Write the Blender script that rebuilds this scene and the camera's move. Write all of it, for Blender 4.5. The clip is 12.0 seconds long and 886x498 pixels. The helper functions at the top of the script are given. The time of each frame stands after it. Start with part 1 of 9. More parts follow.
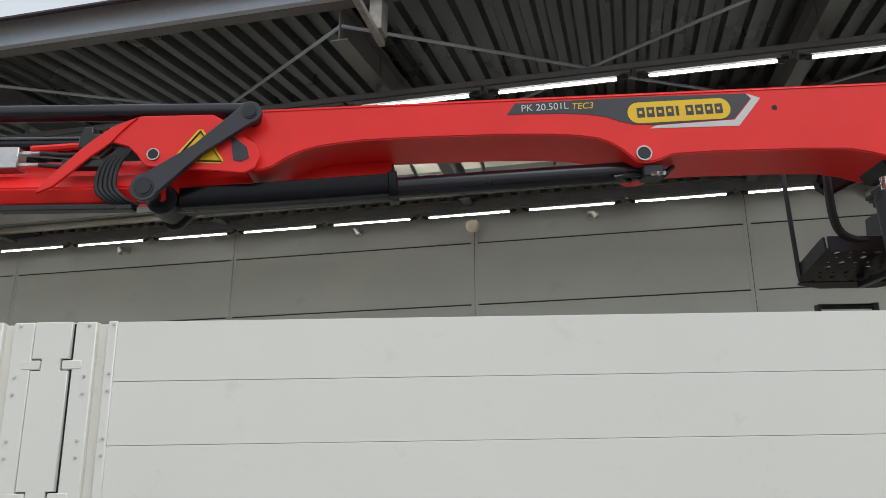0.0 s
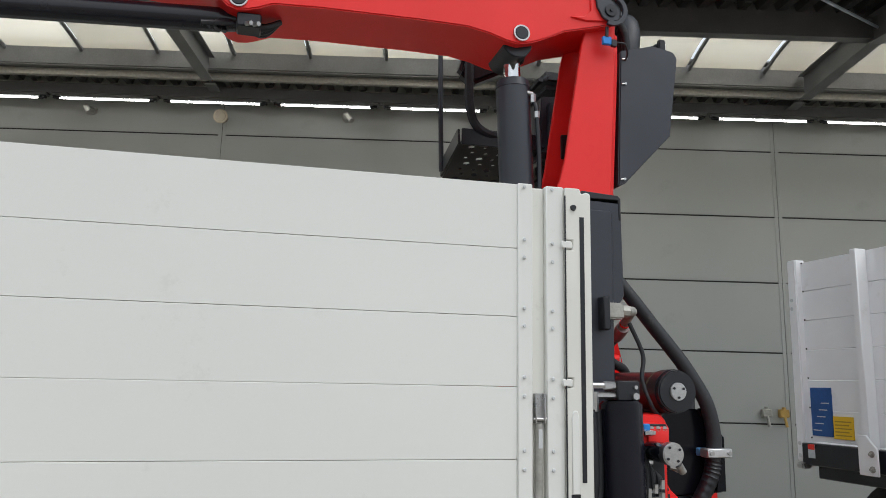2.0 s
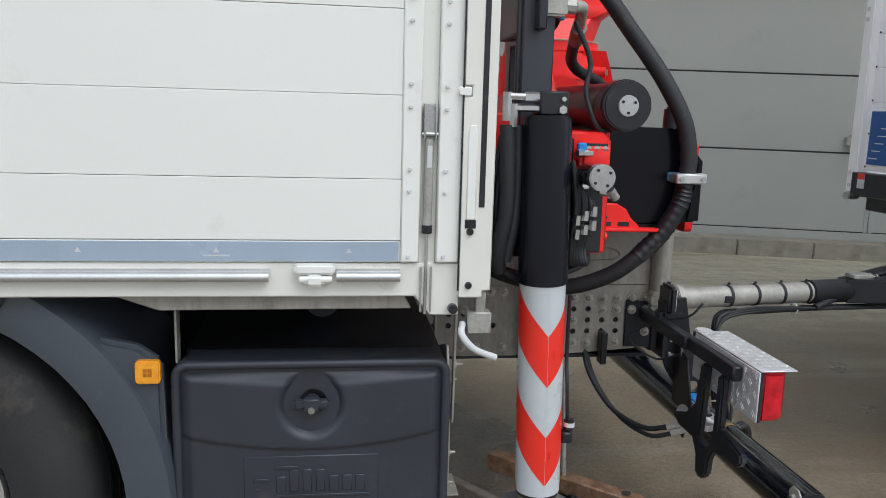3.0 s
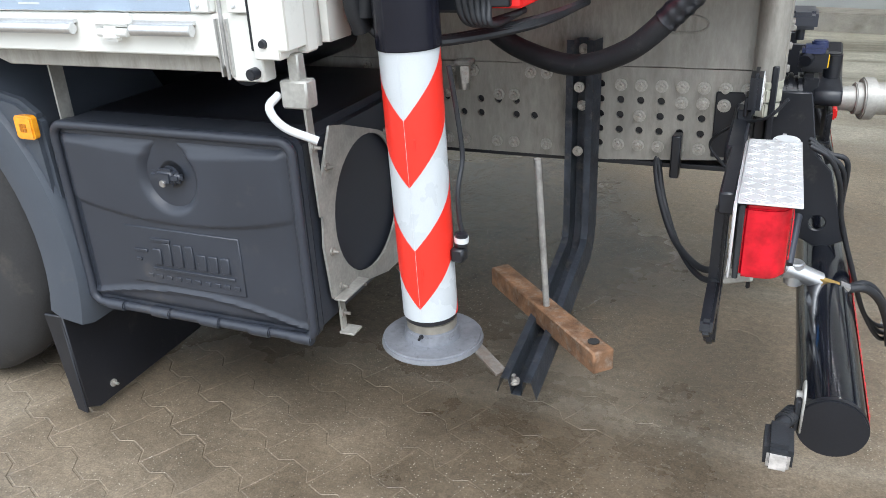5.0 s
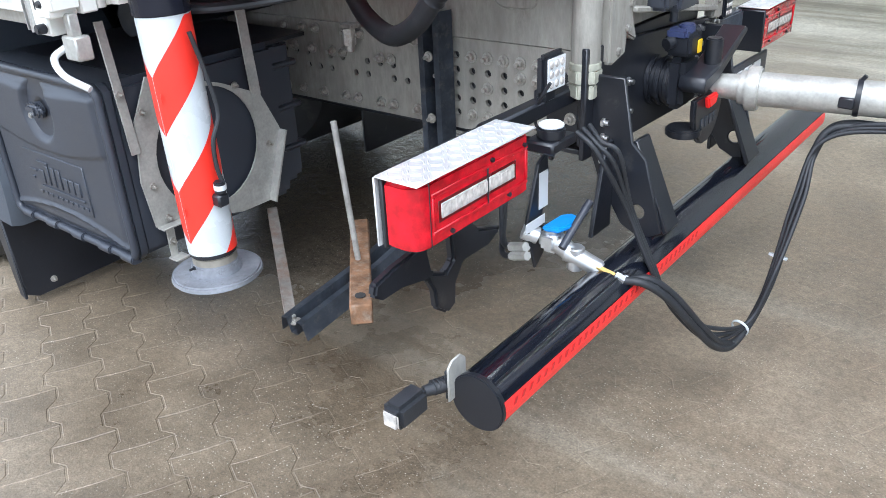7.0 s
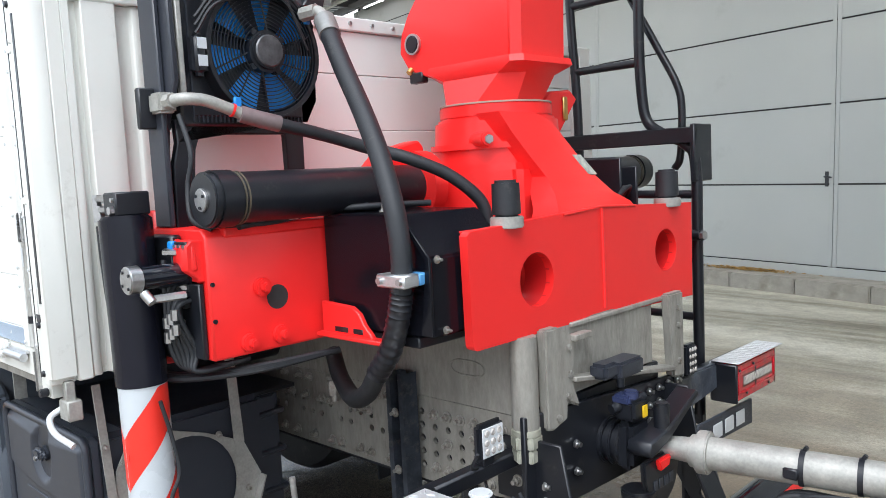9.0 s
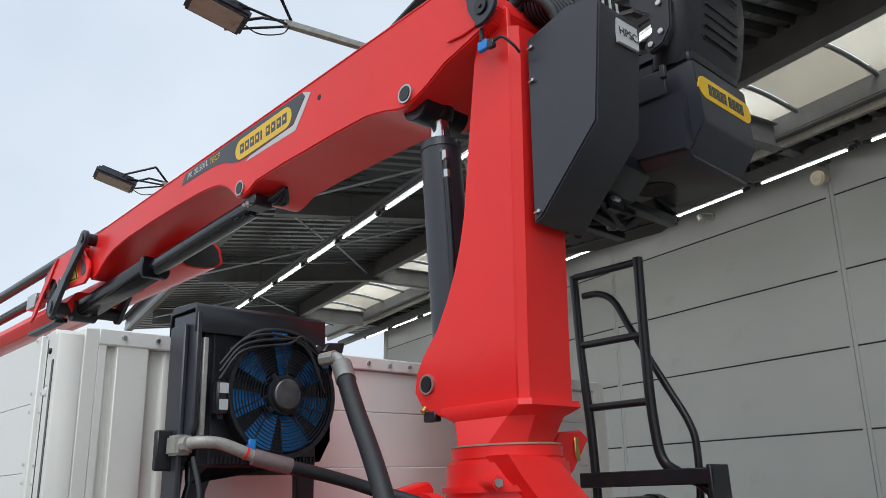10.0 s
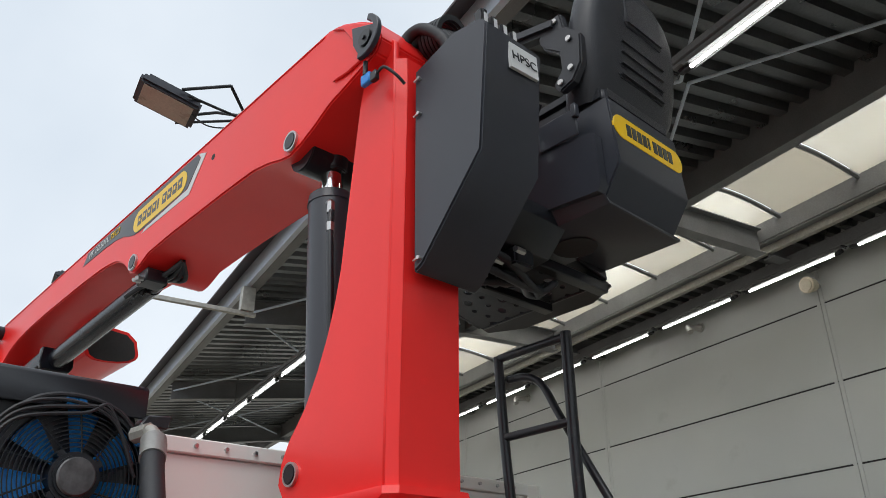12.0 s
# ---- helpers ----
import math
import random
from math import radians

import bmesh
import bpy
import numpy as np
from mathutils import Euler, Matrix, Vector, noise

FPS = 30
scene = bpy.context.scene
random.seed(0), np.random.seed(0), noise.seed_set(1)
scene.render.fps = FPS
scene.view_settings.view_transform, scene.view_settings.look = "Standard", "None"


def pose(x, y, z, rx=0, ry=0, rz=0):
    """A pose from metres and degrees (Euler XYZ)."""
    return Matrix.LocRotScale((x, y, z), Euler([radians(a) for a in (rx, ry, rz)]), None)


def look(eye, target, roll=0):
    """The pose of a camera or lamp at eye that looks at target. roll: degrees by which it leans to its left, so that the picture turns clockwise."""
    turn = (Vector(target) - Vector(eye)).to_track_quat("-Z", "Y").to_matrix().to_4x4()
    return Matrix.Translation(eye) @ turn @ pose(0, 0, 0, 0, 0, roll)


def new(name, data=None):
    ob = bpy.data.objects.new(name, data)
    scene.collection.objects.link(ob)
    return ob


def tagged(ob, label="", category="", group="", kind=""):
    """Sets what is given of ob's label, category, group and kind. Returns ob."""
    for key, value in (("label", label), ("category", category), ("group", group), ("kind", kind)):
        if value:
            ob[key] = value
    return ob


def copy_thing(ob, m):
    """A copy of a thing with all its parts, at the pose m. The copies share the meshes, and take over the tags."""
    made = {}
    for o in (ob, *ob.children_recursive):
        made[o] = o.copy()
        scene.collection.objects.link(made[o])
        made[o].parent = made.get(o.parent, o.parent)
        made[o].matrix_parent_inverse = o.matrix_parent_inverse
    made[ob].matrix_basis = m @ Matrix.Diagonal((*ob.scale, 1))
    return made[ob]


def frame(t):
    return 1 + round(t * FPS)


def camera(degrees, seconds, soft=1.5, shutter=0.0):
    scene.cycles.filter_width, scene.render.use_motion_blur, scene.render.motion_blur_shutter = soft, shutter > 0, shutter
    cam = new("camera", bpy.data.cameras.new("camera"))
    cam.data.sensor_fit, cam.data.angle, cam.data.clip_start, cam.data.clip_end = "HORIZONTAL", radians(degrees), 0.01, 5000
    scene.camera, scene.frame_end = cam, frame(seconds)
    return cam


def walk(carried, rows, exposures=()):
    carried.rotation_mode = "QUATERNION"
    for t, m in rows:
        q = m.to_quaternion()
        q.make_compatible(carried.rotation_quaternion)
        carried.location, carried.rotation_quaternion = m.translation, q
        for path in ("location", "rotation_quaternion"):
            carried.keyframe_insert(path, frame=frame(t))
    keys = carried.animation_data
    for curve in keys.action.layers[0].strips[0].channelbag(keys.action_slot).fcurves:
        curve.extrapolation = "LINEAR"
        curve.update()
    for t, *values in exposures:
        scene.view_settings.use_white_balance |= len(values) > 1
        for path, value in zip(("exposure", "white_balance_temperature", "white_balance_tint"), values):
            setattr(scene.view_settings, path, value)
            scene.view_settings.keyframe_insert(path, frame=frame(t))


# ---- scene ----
cam = camera(58.6, 12.0, soft=0.6)
SKY, SUN, TUBE_LIGHT = 0.122, 1.25, 8.0
TRAILER_TURN = -88.0
EXPOSURES = [(0.0, -0.08, 6500, 10), (1.0, 0.06, 6480, 10), (1.5, 0.06, 6450, 10), (2.0, 0.06, 6400, 10), (2.5, -0.1, 6350, 10), (3.0, 0.30, 6250, 10), (4.0, 0.76, 6150, 10), (5.0, 1.20, 6100, 10), (5.5, 1.48, 5980, 10), (6.0, 1.56, 5880, 10), (6.5, 1.57, 5750, 10), (8.5, 1.31, 5880, 10), (9.0, 1.08, 6050, 10), (9.5, 0.60, 6150, 10), (10.0, 0.08, 6200, 10), (10.5, -0.10, 6250, 10), (11.0, -0.08, 6300, 10), (11.5, -0.05, 6400, 10), (12.0, 0.18, 6450, 10)]
PATH = [
    (0, (-0.413, 0.093, 1.647), (-0.408, 2.016, 2.195), -0.9),
    (0.5, (-0.218, 0.187, 1.639), (0.042, 2.092, 2.192), -0.5),
    (1, (0.049, 0.281, 1.61), (0.5, 2.149, 2.164), -0.2),
    (1.5, (0.381, 0.341, 1.6), (0.855, 2.205, 2.148), 0.8),
    (1.9, (0.609, 0.431, 1.558), (1.088, 2.336, 1.94), 1.0),
    (2, (0.659, 0.459, 1.549), (1.139, 2.369, 1.892), 1.0),
    (2.3, (0.821, 0.592, 1.54), (1.302, 2.523, 1.746), 1.3),
    (2.5, (0.923, 0.616, 1.552), (1.398, 2.558, 1.563), 1.8),
    (2.6, (0.995, 0.63, 1.552), (1.449, 2.576, 1.464), 2.0),
    (3, (1.241, 0.689, 1.522), (1.507, 2.64, 1.175), 1.6),
    (3.2, (1.348, 0.716, 1.508), (1.462, 2.666, 1.08), 0.8),
    (4.8, (2.337, 1.184, 1.376), (1.643, 2.884, 0.584), -2.7),
    (5, (2.43, 1.244, 1.351), (1.71, 2.921, 0.533), -2.7),
    (5.5, (2.695, 1.434, 1.377), (1.947, 2.982, 0.355), -2.4),
    (6, (2.952, 1.517, 1.388), (1.946, 2.889, 0.336), -3.7),
    (6.5, (3.173, 1.554, 1.395), (2.087, 2.89, 0.378), -3.8),
    (6.7, (3.262, 1.587, 1.385), (2.159, 2.936, 0.404), -3.4),
    (8.3, (3.677, 1.797, 1.453), (2.37, 3.194, 0.87), -2.8),
    (8.5, (3.689, 1.797, 1.484), (2.359, 3.189, 0.94), -2.9),
    (8.9, (3.721, 1.798, 1.562), (2.331, 3.212, 1.296), -3.1),
    (9, (3.727, 1.794, 1.58), (2.329, 3.211, 1.389), -3.0),
    (9.2, (3.743, 1.791, 1.616), (2.328, 3.205, 1.573), -2.9),
    (9.4, (3.762, 1.783, 1.635), (2.343, 3.187, 1.755), -2.8),
    (9.5, (3.771, 1.776, 1.647), (2.357, 3.176, 1.843), -2.6),
    (10, (3.819, 1.778, 1.656), (2.453, 3.116, 2.241), -2.1),
    (10.5, (3.863, 1.797, 1.649), (2.588, 3.062, 2.529), -2.2),
    (11, (3.868, 1.891, 1.63), (2.588, 3.159, 2.499), -2.1),
    (11.5, (3.791, 2.129, 1.634), (2.51, 3.397, 2.502), -2.0),
    (12, (3.747, 2.377, 1.589), (2.465, 3.637, 2.466), -2.2),
]



def path_turn():
    """Turns the truck's own axes into true upright ones, about a point on the ground beside the leg."""
    up = Vector((0.0170, 0.0282, 0.9995)).normalized()
    q = up.rotation_difference(Vector((0, 0, 1)))
    p = Matrix.Translation((1.8, 2.7, 0))
    return p @ q.to_matrix().to_4x4() @ p.inverted()


LEVEL = path_turn()
walk(cam, [(t, LEVEL @ look(eye, target, roll)) for t, eye, target, roll in PATH], EXPOSURES)

# the hall's axes: along the wall, towards the wall, up
ALONG, INTO, UPW = Vector((0.9731, -0.2302, -0.0101)), Vector((0.2298, 0.9727, -0.0314)), Vector((0.0170, 0.0282, 0.9995))
HALL = Matrix((ALONG, INTO, UPW)).transposed().to_4x4()
FLOOR = 0.107
CY = 3.745

# ---------------------------------------------------------------- world and lamps
world = bpy.data.worlds.new("overcast_sky")
scene.world = world
world.use_nodes = True
wn, wl = world.node_tree.nodes, world.node_tree.links
wn.clear()
w_out, w_bg = wn.new("ShaderNodeOutputWorld"), wn.new("ShaderNodeBackground")
w_sky = wn.new("ShaderNodeTexSky")
w_sky.sky_type, w_sky.sun_disc = "NISHITA", False
w_sky.sun_elevation, w_sky.sun_rotation, w_sky.dust_density = radians(42), radians(200), 4.0
w_co, w_cl = wn.new("ShaderNodeTexCoord"), wn.new("ShaderNodeTexNoise")
w_cl.inputs["Scale"].default_value, w_cl.inputs["Detail"].default_value = 1.6, 5
w_ramp = wn.new("ShaderNodeValToRGB")
w_ramp.color_ramp.elements[0].position, w_ramp.color_ramp.elements[0].color = 0.30, (5.4, 6.0, 6.6, 1)
w_ramp.color_ramp.elements[1].position, w_ramp.color_ramp.elements[1].color = 0.72, (7.4, 7.8, 8.1, 1)
w_mix = wn.new("ShaderNodeMixRGB")
w_mix.inputs[0].default_value = 0.90
wl.new(w_co.outputs["Generated"], w_cl.inputs["Vector"])
wl.new(w_cl.outputs[0], w_ramp.inputs[0])
wl.new(w_sky.outputs[0], w_mix.inputs[1])
wl.new(w_ramp.outputs[0], w_mix.inputs[2])
wl.new(w_mix.outputs[0], w_bg.inputs[0])
w_bg.inputs[1].default_value = SKY
wl.new(w_bg.outputs[0], w_out.inputs[0])
sun = new("sun", bpy.data.lights.new("sun", "SUN"))
sun.data.energy, sun.data.angle, sun.data.color = SUN, radians(40), (1.0, 0.97, 0.93)
sun.matrix_basis = look((0, 0, 0), (-0.55, 0.75, -1.25))


# ---------------------------------------------------------------- materials
def surface(name, base, rough=0.5, metal=0.0, vary=0.12, scale=6.0, bump=0.0, bscale=60.0, dirt=None, dirt_amount=0.0, dscale=3.0,
            coat=0.0, fine=0.06, rvary=0.1, stretch=(1, 1, 1), spec=0.5):
    """Paint, metal, rubber or plastic: base colour varied at two scales, stains of their own colour, fine relief."""
    m = bpy.data.materials.new(name)
    m.use_nodes = True
    n, l = m.node_tree.nodes, m.node_tree.links
    bsdf = n["Principled BSDF"]
    co, mp = n.new("ShaderNodeTexCoord"), n.new("ShaderNodeMapping")
    mp.inputs["Scale"].default_value = stretch
    l.new(co.outputs["Object"], mp.inputs[0])
    big, small = n.new("ShaderNodeTexNoise"), n.new("ShaderNodeTexNoise")
    big.inputs["Scale"].default_value, big.inputs["Detail"].default_value = scale, 6
    small.inputs["Scale"].default_value, small.inputs["Detail"].default_value = bscale, 4
    l.new(mp.outputs[0], big.inputs["Vector"])
    l.new(mp.outputs[0], small.inputs["Vector"])
    ramp = n.new("ShaderNodeValToRGB")
    b = Vector(base)
    ramp.color_ramp.elements[0].position, ramp.color_ramp.elements[1].position = 0.3, 0.7
    ramp.color_ramp.elements[0].color = (*(b * (1 - vary)), 1)
    ramp.color_ramp.elements[1].color = (*[min(0.95, c) for c in b * (1 + vary)], 1)
    l.new(big.outputs[0], ramp.inputs[0])
    grain = n.new("ShaderNodeMixRGB")
    grain.blend_type = "OVERLAY"
    grain.inputs[0].default_value = fine * 4
    l.new(ramp.outputs[0], grain.inputs[1])
    l.new(small.outputs[0], grain.inputs[2])
    colour = grain.outputs[0]
    if dirt:
        dn, dr = n.new("ShaderNodeTexNoise"), n.new("ShaderNodeValToRGB")
        dn.inputs["Scale"].default_value, dn.inputs["Detail"].default_value, dn.inputs["Roughness"].default_value = dscale, 9, 0.7
        l.new(mp.outputs[0], dn.inputs["Vector"])
        dr.color_ramp.elements[0].position, dr.color_ramp.elements[1].position = 0.62 - 0.3 * dirt_amount, 0.72
        l.new(dn.outputs[0], dr.inputs[0])
        mx = n.new("ShaderNodeMixRGB")
        mx.inputs[2].default_value = (*dirt, 1)
        sc = n.new("ShaderNodeMath")
        sc.operation = "MULTIPLY"
        sc.inputs[1].default_value = min(1.0, dirt_amount + 0.25)
        l.new(dr.outputs[0], sc.inputs[0])
        l.new(sc.outputs[0], mx.inputs[0])
        l.new(colour, mx.inputs[1])
        colour = mx.outputs[0]
    l.new(colour, bsdf.inputs["Base Color"])
    mr = n.new("ShaderNodeMapRange")
    mr.inputs[3].default_value, mr.inputs[4].default_value = max(0.02, rough - rvary), min(1, rough + rvary)
    l.new(big.outputs[0], mr.inputs[0])
    l.new(mr.outputs[0], bsdf.inputs["Roughness"])
    bsdf.inputs["Metallic"].default_value = metal
    bsdf.inputs["Coat Weight"].default_value = coat
    bsdf.inputs["Coat Roughness"].default_value = 0.08
    bsdf.inputs["Specular IOR Level"].default_value = spec
    if bump:
        bp = n.new("ShaderNodeBump")
        bp.inputs["Strength"].default_value, bp.inputs["Distance"].default_value = bump, 0.004
        l.new(small.outputs[0], bp.inputs["Height"])
        l.new(bp.outputs[0], bsdf.inputs["Normal"])
    return m


def paving(name):
    """Damp brown concrete paving: broad stains, fine sand, pale grit lying in patches."""
    m = bpy.data.materials.new(name)
    m.use_nodes = True
    n, l = m.node_tree.nodes, m.node_tree.links
    bsdf = n["Principled BSDF"]
    co, oi = n.new("ShaderNodeNewGeometry"), n.new("ShaderNodeObjectInfo")

    def fractal(scale, detail, rough=0.55):
        t = n.new("ShaderNodeTexNoise")
        t.inputs["Scale"].default_value, t.inputs["Detail"].default_value, t.inputs["Roughness"].default_value = scale, detail, rough
        l.new(co.outputs["Position"], t.inputs["Vector"])
        return t

    def ramp(src, stops):
        r = n.new("ShaderNodeValToRGB")
        r.color_ramp.elements[0].position, r.color_ramp.elements[0].color = stops[0][0], (*stops[0][1], 1)
        r.color_ramp.elements[1].position, r.color_ramp.elements[1].color = stops[-1][0], (*stops[-1][1], 1)
        for p, c in stops[1:-1]:
            r.color_ramp.elements.new(p).color = (*c, 1)
        l.new(src, r.inputs[0])
        return r

    def mix(kind, a, b, fac):
        x = n.new("ShaderNodeMixRGB")
        x.blend_type = kind
        for sock, v in ((x.inputs[0], fac), (x.inputs[1], a), (x.inputs[2], b)):
            if isinstance(v, bpy.types.NodeSocket):
                l.new(v, sock)
            elif isinstance(v, tuple):
                sock.default_value = (*v, 1)
            else:
                sock.default_value = v
        return x.outputs[0]
    stains, mid, sand = fractal(0.55, 7, 0.62), fractal(4.5, 8, 0.66), fractal(160, 3)
    col = ramp(stains.outputs[0], [(0.33, (0.112, 0.086, 0.058)), (0.50, (0.188, 0.150, 0.106)), (0.68, (0.250, 0.212, 0.158))]).outputs[0]
    lane, mp = fractal(1.0, 6, 0.6), n.new("ShaderNodeMapping")
    mp.inputs["Rotation"].default_value, mp.inputs["Scale"].default_value = (0, 0, radians(13.3)), (0.16, 1.25, 1)
    l.new(co.outputs["Position"], mp.inputs[0])
    l.new(mp.outputs[0], lane.inputs["Vector"])
    dry = ramp(lane.outputs[0], [(0.53, (0, 0, 0)), (0.66, (0.8, 0.8, 0.8))]).outputs[0]
    col = mix("MIX", col, (0.30, 0.268, 0.212), dry)
    # dry, paler paving under the canopy; a wet patch under the parked truck, its colour also holding the truck's shade
    def toward(direction, start, end, wobble, scale):
        d, nz, ad, mr = n.new("ShaderNodeVectorMath"), fractal(scale, 5, 0.6), n.new("ShaderNodeMath"), n.new("ShaderNodeMapRange")
        d.operation, d.inputs[1].default_value = "DOT_PRODUCT", direction
        l.new(co.outputs["Position"], d.inputs[0])
        ad.operation, ad.inputs[1].default_value = "MULTIPLY_ADD", wobble
        l.new(nz.outputs[0], ad.inputs[0])
        l.new(d.outputs["Value"], ad.inputs[2])
        l.new(ad.outputs[0], mr.inputs[0])
        mr.inputs[1].default_value, mr.inputs[2].default_value = start, end
        return mr.outputs[0]
    sheltered = toward((0.2302, 0.9731, 0.0), 8.0, 10.8, 3.2, 0.8)
    streak = ramp(lane.outputs[0], [(0.38, (0.225, 0.205, 0.155)), (0.46, (0.37, 0.352, 0.285)), (0.60, (0.53, 0.515, 0.435))]).outputs[0]
    col = mix("MIX", col, streak, sheltered)
    off, far_, md, wt = n.new("ShaderNodeVectorMath"), n.new("ShaderNodeVectorMath"), n.new("ShaderNodeMath"), n.new("ShaderNodeMapRange")
    off.operation, off.inputs[1].default_value = "SUBTRACT", (0.95, 4.25, 0.0)
    l.new(co.outputs["Position"], off.inputs[0])
    far_.operation = "LENGTH"
    l.new(off.outputs[0], far_.inputs[0])
    md.operation, md.inputs[1].default_value = "MULTIPLY_ADD", 1.5
    l.new(fractal(1.3, 5, 0.6).outputs[0], md.inputs[0])
    l.new(far_.outputs["Value"], md.inputs[2])
    l.new(md.outputs[0], wt.inputs[0])
    wt.inputs[1].default_value, wt.inputs[2].default_value = 2.15, 1.75
    wet_shade = wt.outputs[0]
    col = mix("MIX", col, (0.075, 0.062, 0.048), mix("MULTIPLY", wet_shade, (0.8, 0.8, 0.8), 1.0))
    col = mix("OVERLAY", col, mid.outputs[0], 0.55)
    pits = fractal(38, 6, 0.75)
    col = mix("OVERLAY", col, pits.outputs[0], 0.75)
    col = mix("OVERLAY", col, sand.outputs[0], 0.6)
    each = ramp(oi.outputs["Random"], [(0.0, (0.43, 0.43, 0.43)), (1.0, (0.57, 0.565, 0.56))]).outputs[0]
    col = mix("OVERLAY", col, each, 0.8)
    grit = n.new("ShaderNodeTexVoronoi")
    grit.inputs["Scale"].default_value = 105
    l.new(co.outputs["Position"], grit.inputs["Vector"])
    dots = ramp(grit.outputs["Distance"], [(0.15, (1, 1, 1)), (0.25, (0, 0, 0))]).outputs[0]
    pick = n.new("ShaderNodeSeparateColor")
    l.new(grit.outputs["Color"], pick.inputs[0])
    few = ramp(pick.outputs[0], [(0.32, (0, 0, 0)), (0.70, (1, 1, 1))]).outputs[0]
    patch = ramp(fractal(1.7, 5, 0.7).outputs[0], [(0.42, (0.06, 0.06, 0.06)), (0.66, (1, 1, 1))]).outputs[0]
    on = mix("MULTIPLY", mix("MULTIPLY", dots, few, 1.0), patch, 1.0)
    col = mix("MIX", col, (0.52, 0.48, 0.40), on)
    l.new(col, bsdf.inputs["Base Color"])
    rr = ramp(stains.outputs[0], [(0.36, (0.26, 0.26, 0.26)), (0.62, (0.62, 0.62, 0.62))]).outputs[0]
    rr = mix("OVERLAY", rr, mid.outputs[0], 0.6)
    rr = mix("MIX", rr, (0.62, 0.62, 0.62), sheltered)
    rr = mix("MIX", rr, (0.16, 0.16, 0.16), wet_shade)
    l.new(rr, bsdf.inputs["Roughness"])
    bp = n.new("ShaderNodeBump")
    bp.inputs["Strength"].default_value, bp.inputs["Distance"].default_value = 0.55, 0.004
    hgt = mix("ADD", mix("ADD", mix("ADD", mid.outputs[0], pits.outputs[0], 0.5), sand.outputs[0], 0.4), on, 0.5)
    l.new(hgt, bp.inputs["Height"])
    l.new(bp.outputs[0], bsdf.inputs["Normal"])
    return m


def glow(name, colour, strength):
    m = bpy.data.materials.new(name)
    m.use_nodes = True
    b = m.node_tree.nodes["Principled BSDF"]
    b.inputs["Base Color"].default_value = (0.8, 0.8, 0.8, 1)
    b.inputs["Emission Color"].default_value, b.inputs["Emission Strength"].default_value = (*colour, 1), strength
    return m


def clear(name, colour, rough, weight=0.9):
    m = bpy.data.materials.new(name)
    m.use_nodes = True
    b = m.node_tree.nodes["Principled BSDF"]
    b.inputs["Base Color"].default_value = (*colour, 1)
    b.inputs["Transmission Weight"].default_value, b.inputs["Roughness"].default_value = weight, rough
    return m


RED = surface("red_crane_paint", (0.88, 0.026, 0.024), 0.35, vary=0.05, scale=2.5, bump=0.03, bscale=220, coat=0.10, fine=0.01, rvary=0.06, spec=0.35)
# the crane red darkened for inner faces, with their shade put into the colour
REDSHADE = surface("shaded_red_paint", (0.62, 0.014, 0.015), 0.38, vary=0.06, scale=3, bump=0.03, bscale=160, coat=0.1, fine=0.01)
WHITE = surface("white_bed_paint", (0.80, 0.81, 0.78), 0.34, vary=0.025, scale=1.2, bump=0.02, bscale=120, fine=0.01, dirt=(0.55, 0.54, 0.50), dirt_amount=0.05, dscale=5)
WHITEOLD = surface("white_post_paint", (0.76, 0.76, 0.71), 0.40, vary=0.05, scale=3, bump=0.03, bscale=120, fine=0.01, dirt=(0.35, 0.33, 0.28), dirt_amount=0.08, dscale=9)
CHARCOAL = surface("charcoal_powder_coat", (0.034, 0.038, 0.050), 0.35, vary=0.14, scale=3, bump=0.06, bscale=420, fine=0.03, spec=0.5)
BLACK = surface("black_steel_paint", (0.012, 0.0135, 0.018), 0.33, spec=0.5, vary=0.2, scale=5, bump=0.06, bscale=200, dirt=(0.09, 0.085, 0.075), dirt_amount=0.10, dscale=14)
GLOSSBLACK = surface("gloss_black_tube", (0.006, 0.0075, 0.013), 0.14, vary=0.15, scale=4, coat=0.5, dirt=(0.10, 0.09, 0.08), dirt_amount=0.06, dscale=12, rvary=0.05)
TRAILERWHITE = surface("clean_white_trailer_paint", (0.90, 0.915, 0.93), 0.35, vary=0.03, scale=3, fine=0.01, dirt=(0.55, 0.52, 0.46), dirt_amount=0.08, dscale=5)
LEGBLACK = surface("blue_black_leg_paint", (0.009, 0.0095, 0.016), 0.22, vary=0.2, scale=5, bump=0.03, bscale=200, fine=0.02, rvary=0.08, spec=0.30)
COVERBLACK = surface("black_cover_paint", (0.006, 0.0065, 0.010), 0.20, vary=0.15, scale=5, bump=0.03, bscale=200, fine=0.02, spec=0.22)
GUARD = surface("near_black_guard_paint", (0.010, 0.011, 0.017), 0.24, vary=0.12, scale=4, bump=0.05, bscale=240, fine=0.02)
PLASTIC = surface("black_moulded_plastic", (0.032, 0.037, 0.049), 0.38, vary=0.12, scale=5, bump=0.14, bscale=500, dirt=(0.11, 0.10, 0.09), dirt_amount=0.10, dscale=8)
FENDER = surface("slate_grey_fender_plastic", (0.060, 0.071, 0.089), 0.42, vary=0.10, scale=4, bump=0.12, bscale=400, dirt=(0.16, 0.15, 0.13), dirt_amount=0.06, dscale=9)
RUBBER = surface("rubber_hose", (0.018, 0.020, 0.024), 0.55, vary=0.18, scale=14, bump=0.15, bscale=260, dirt=(0.12, 0.11, 0.10), dirt_amount=0.10, dscale=22)
TYRE = surface("tyre_rubber", (0.026, 0.026, 0.027), 0.72, vary=0.2, scale=8, bump=0.2, bscale=160, dirt=(0.12, 0.105, 0.085), dirt_amount=0.2, dscale=6)
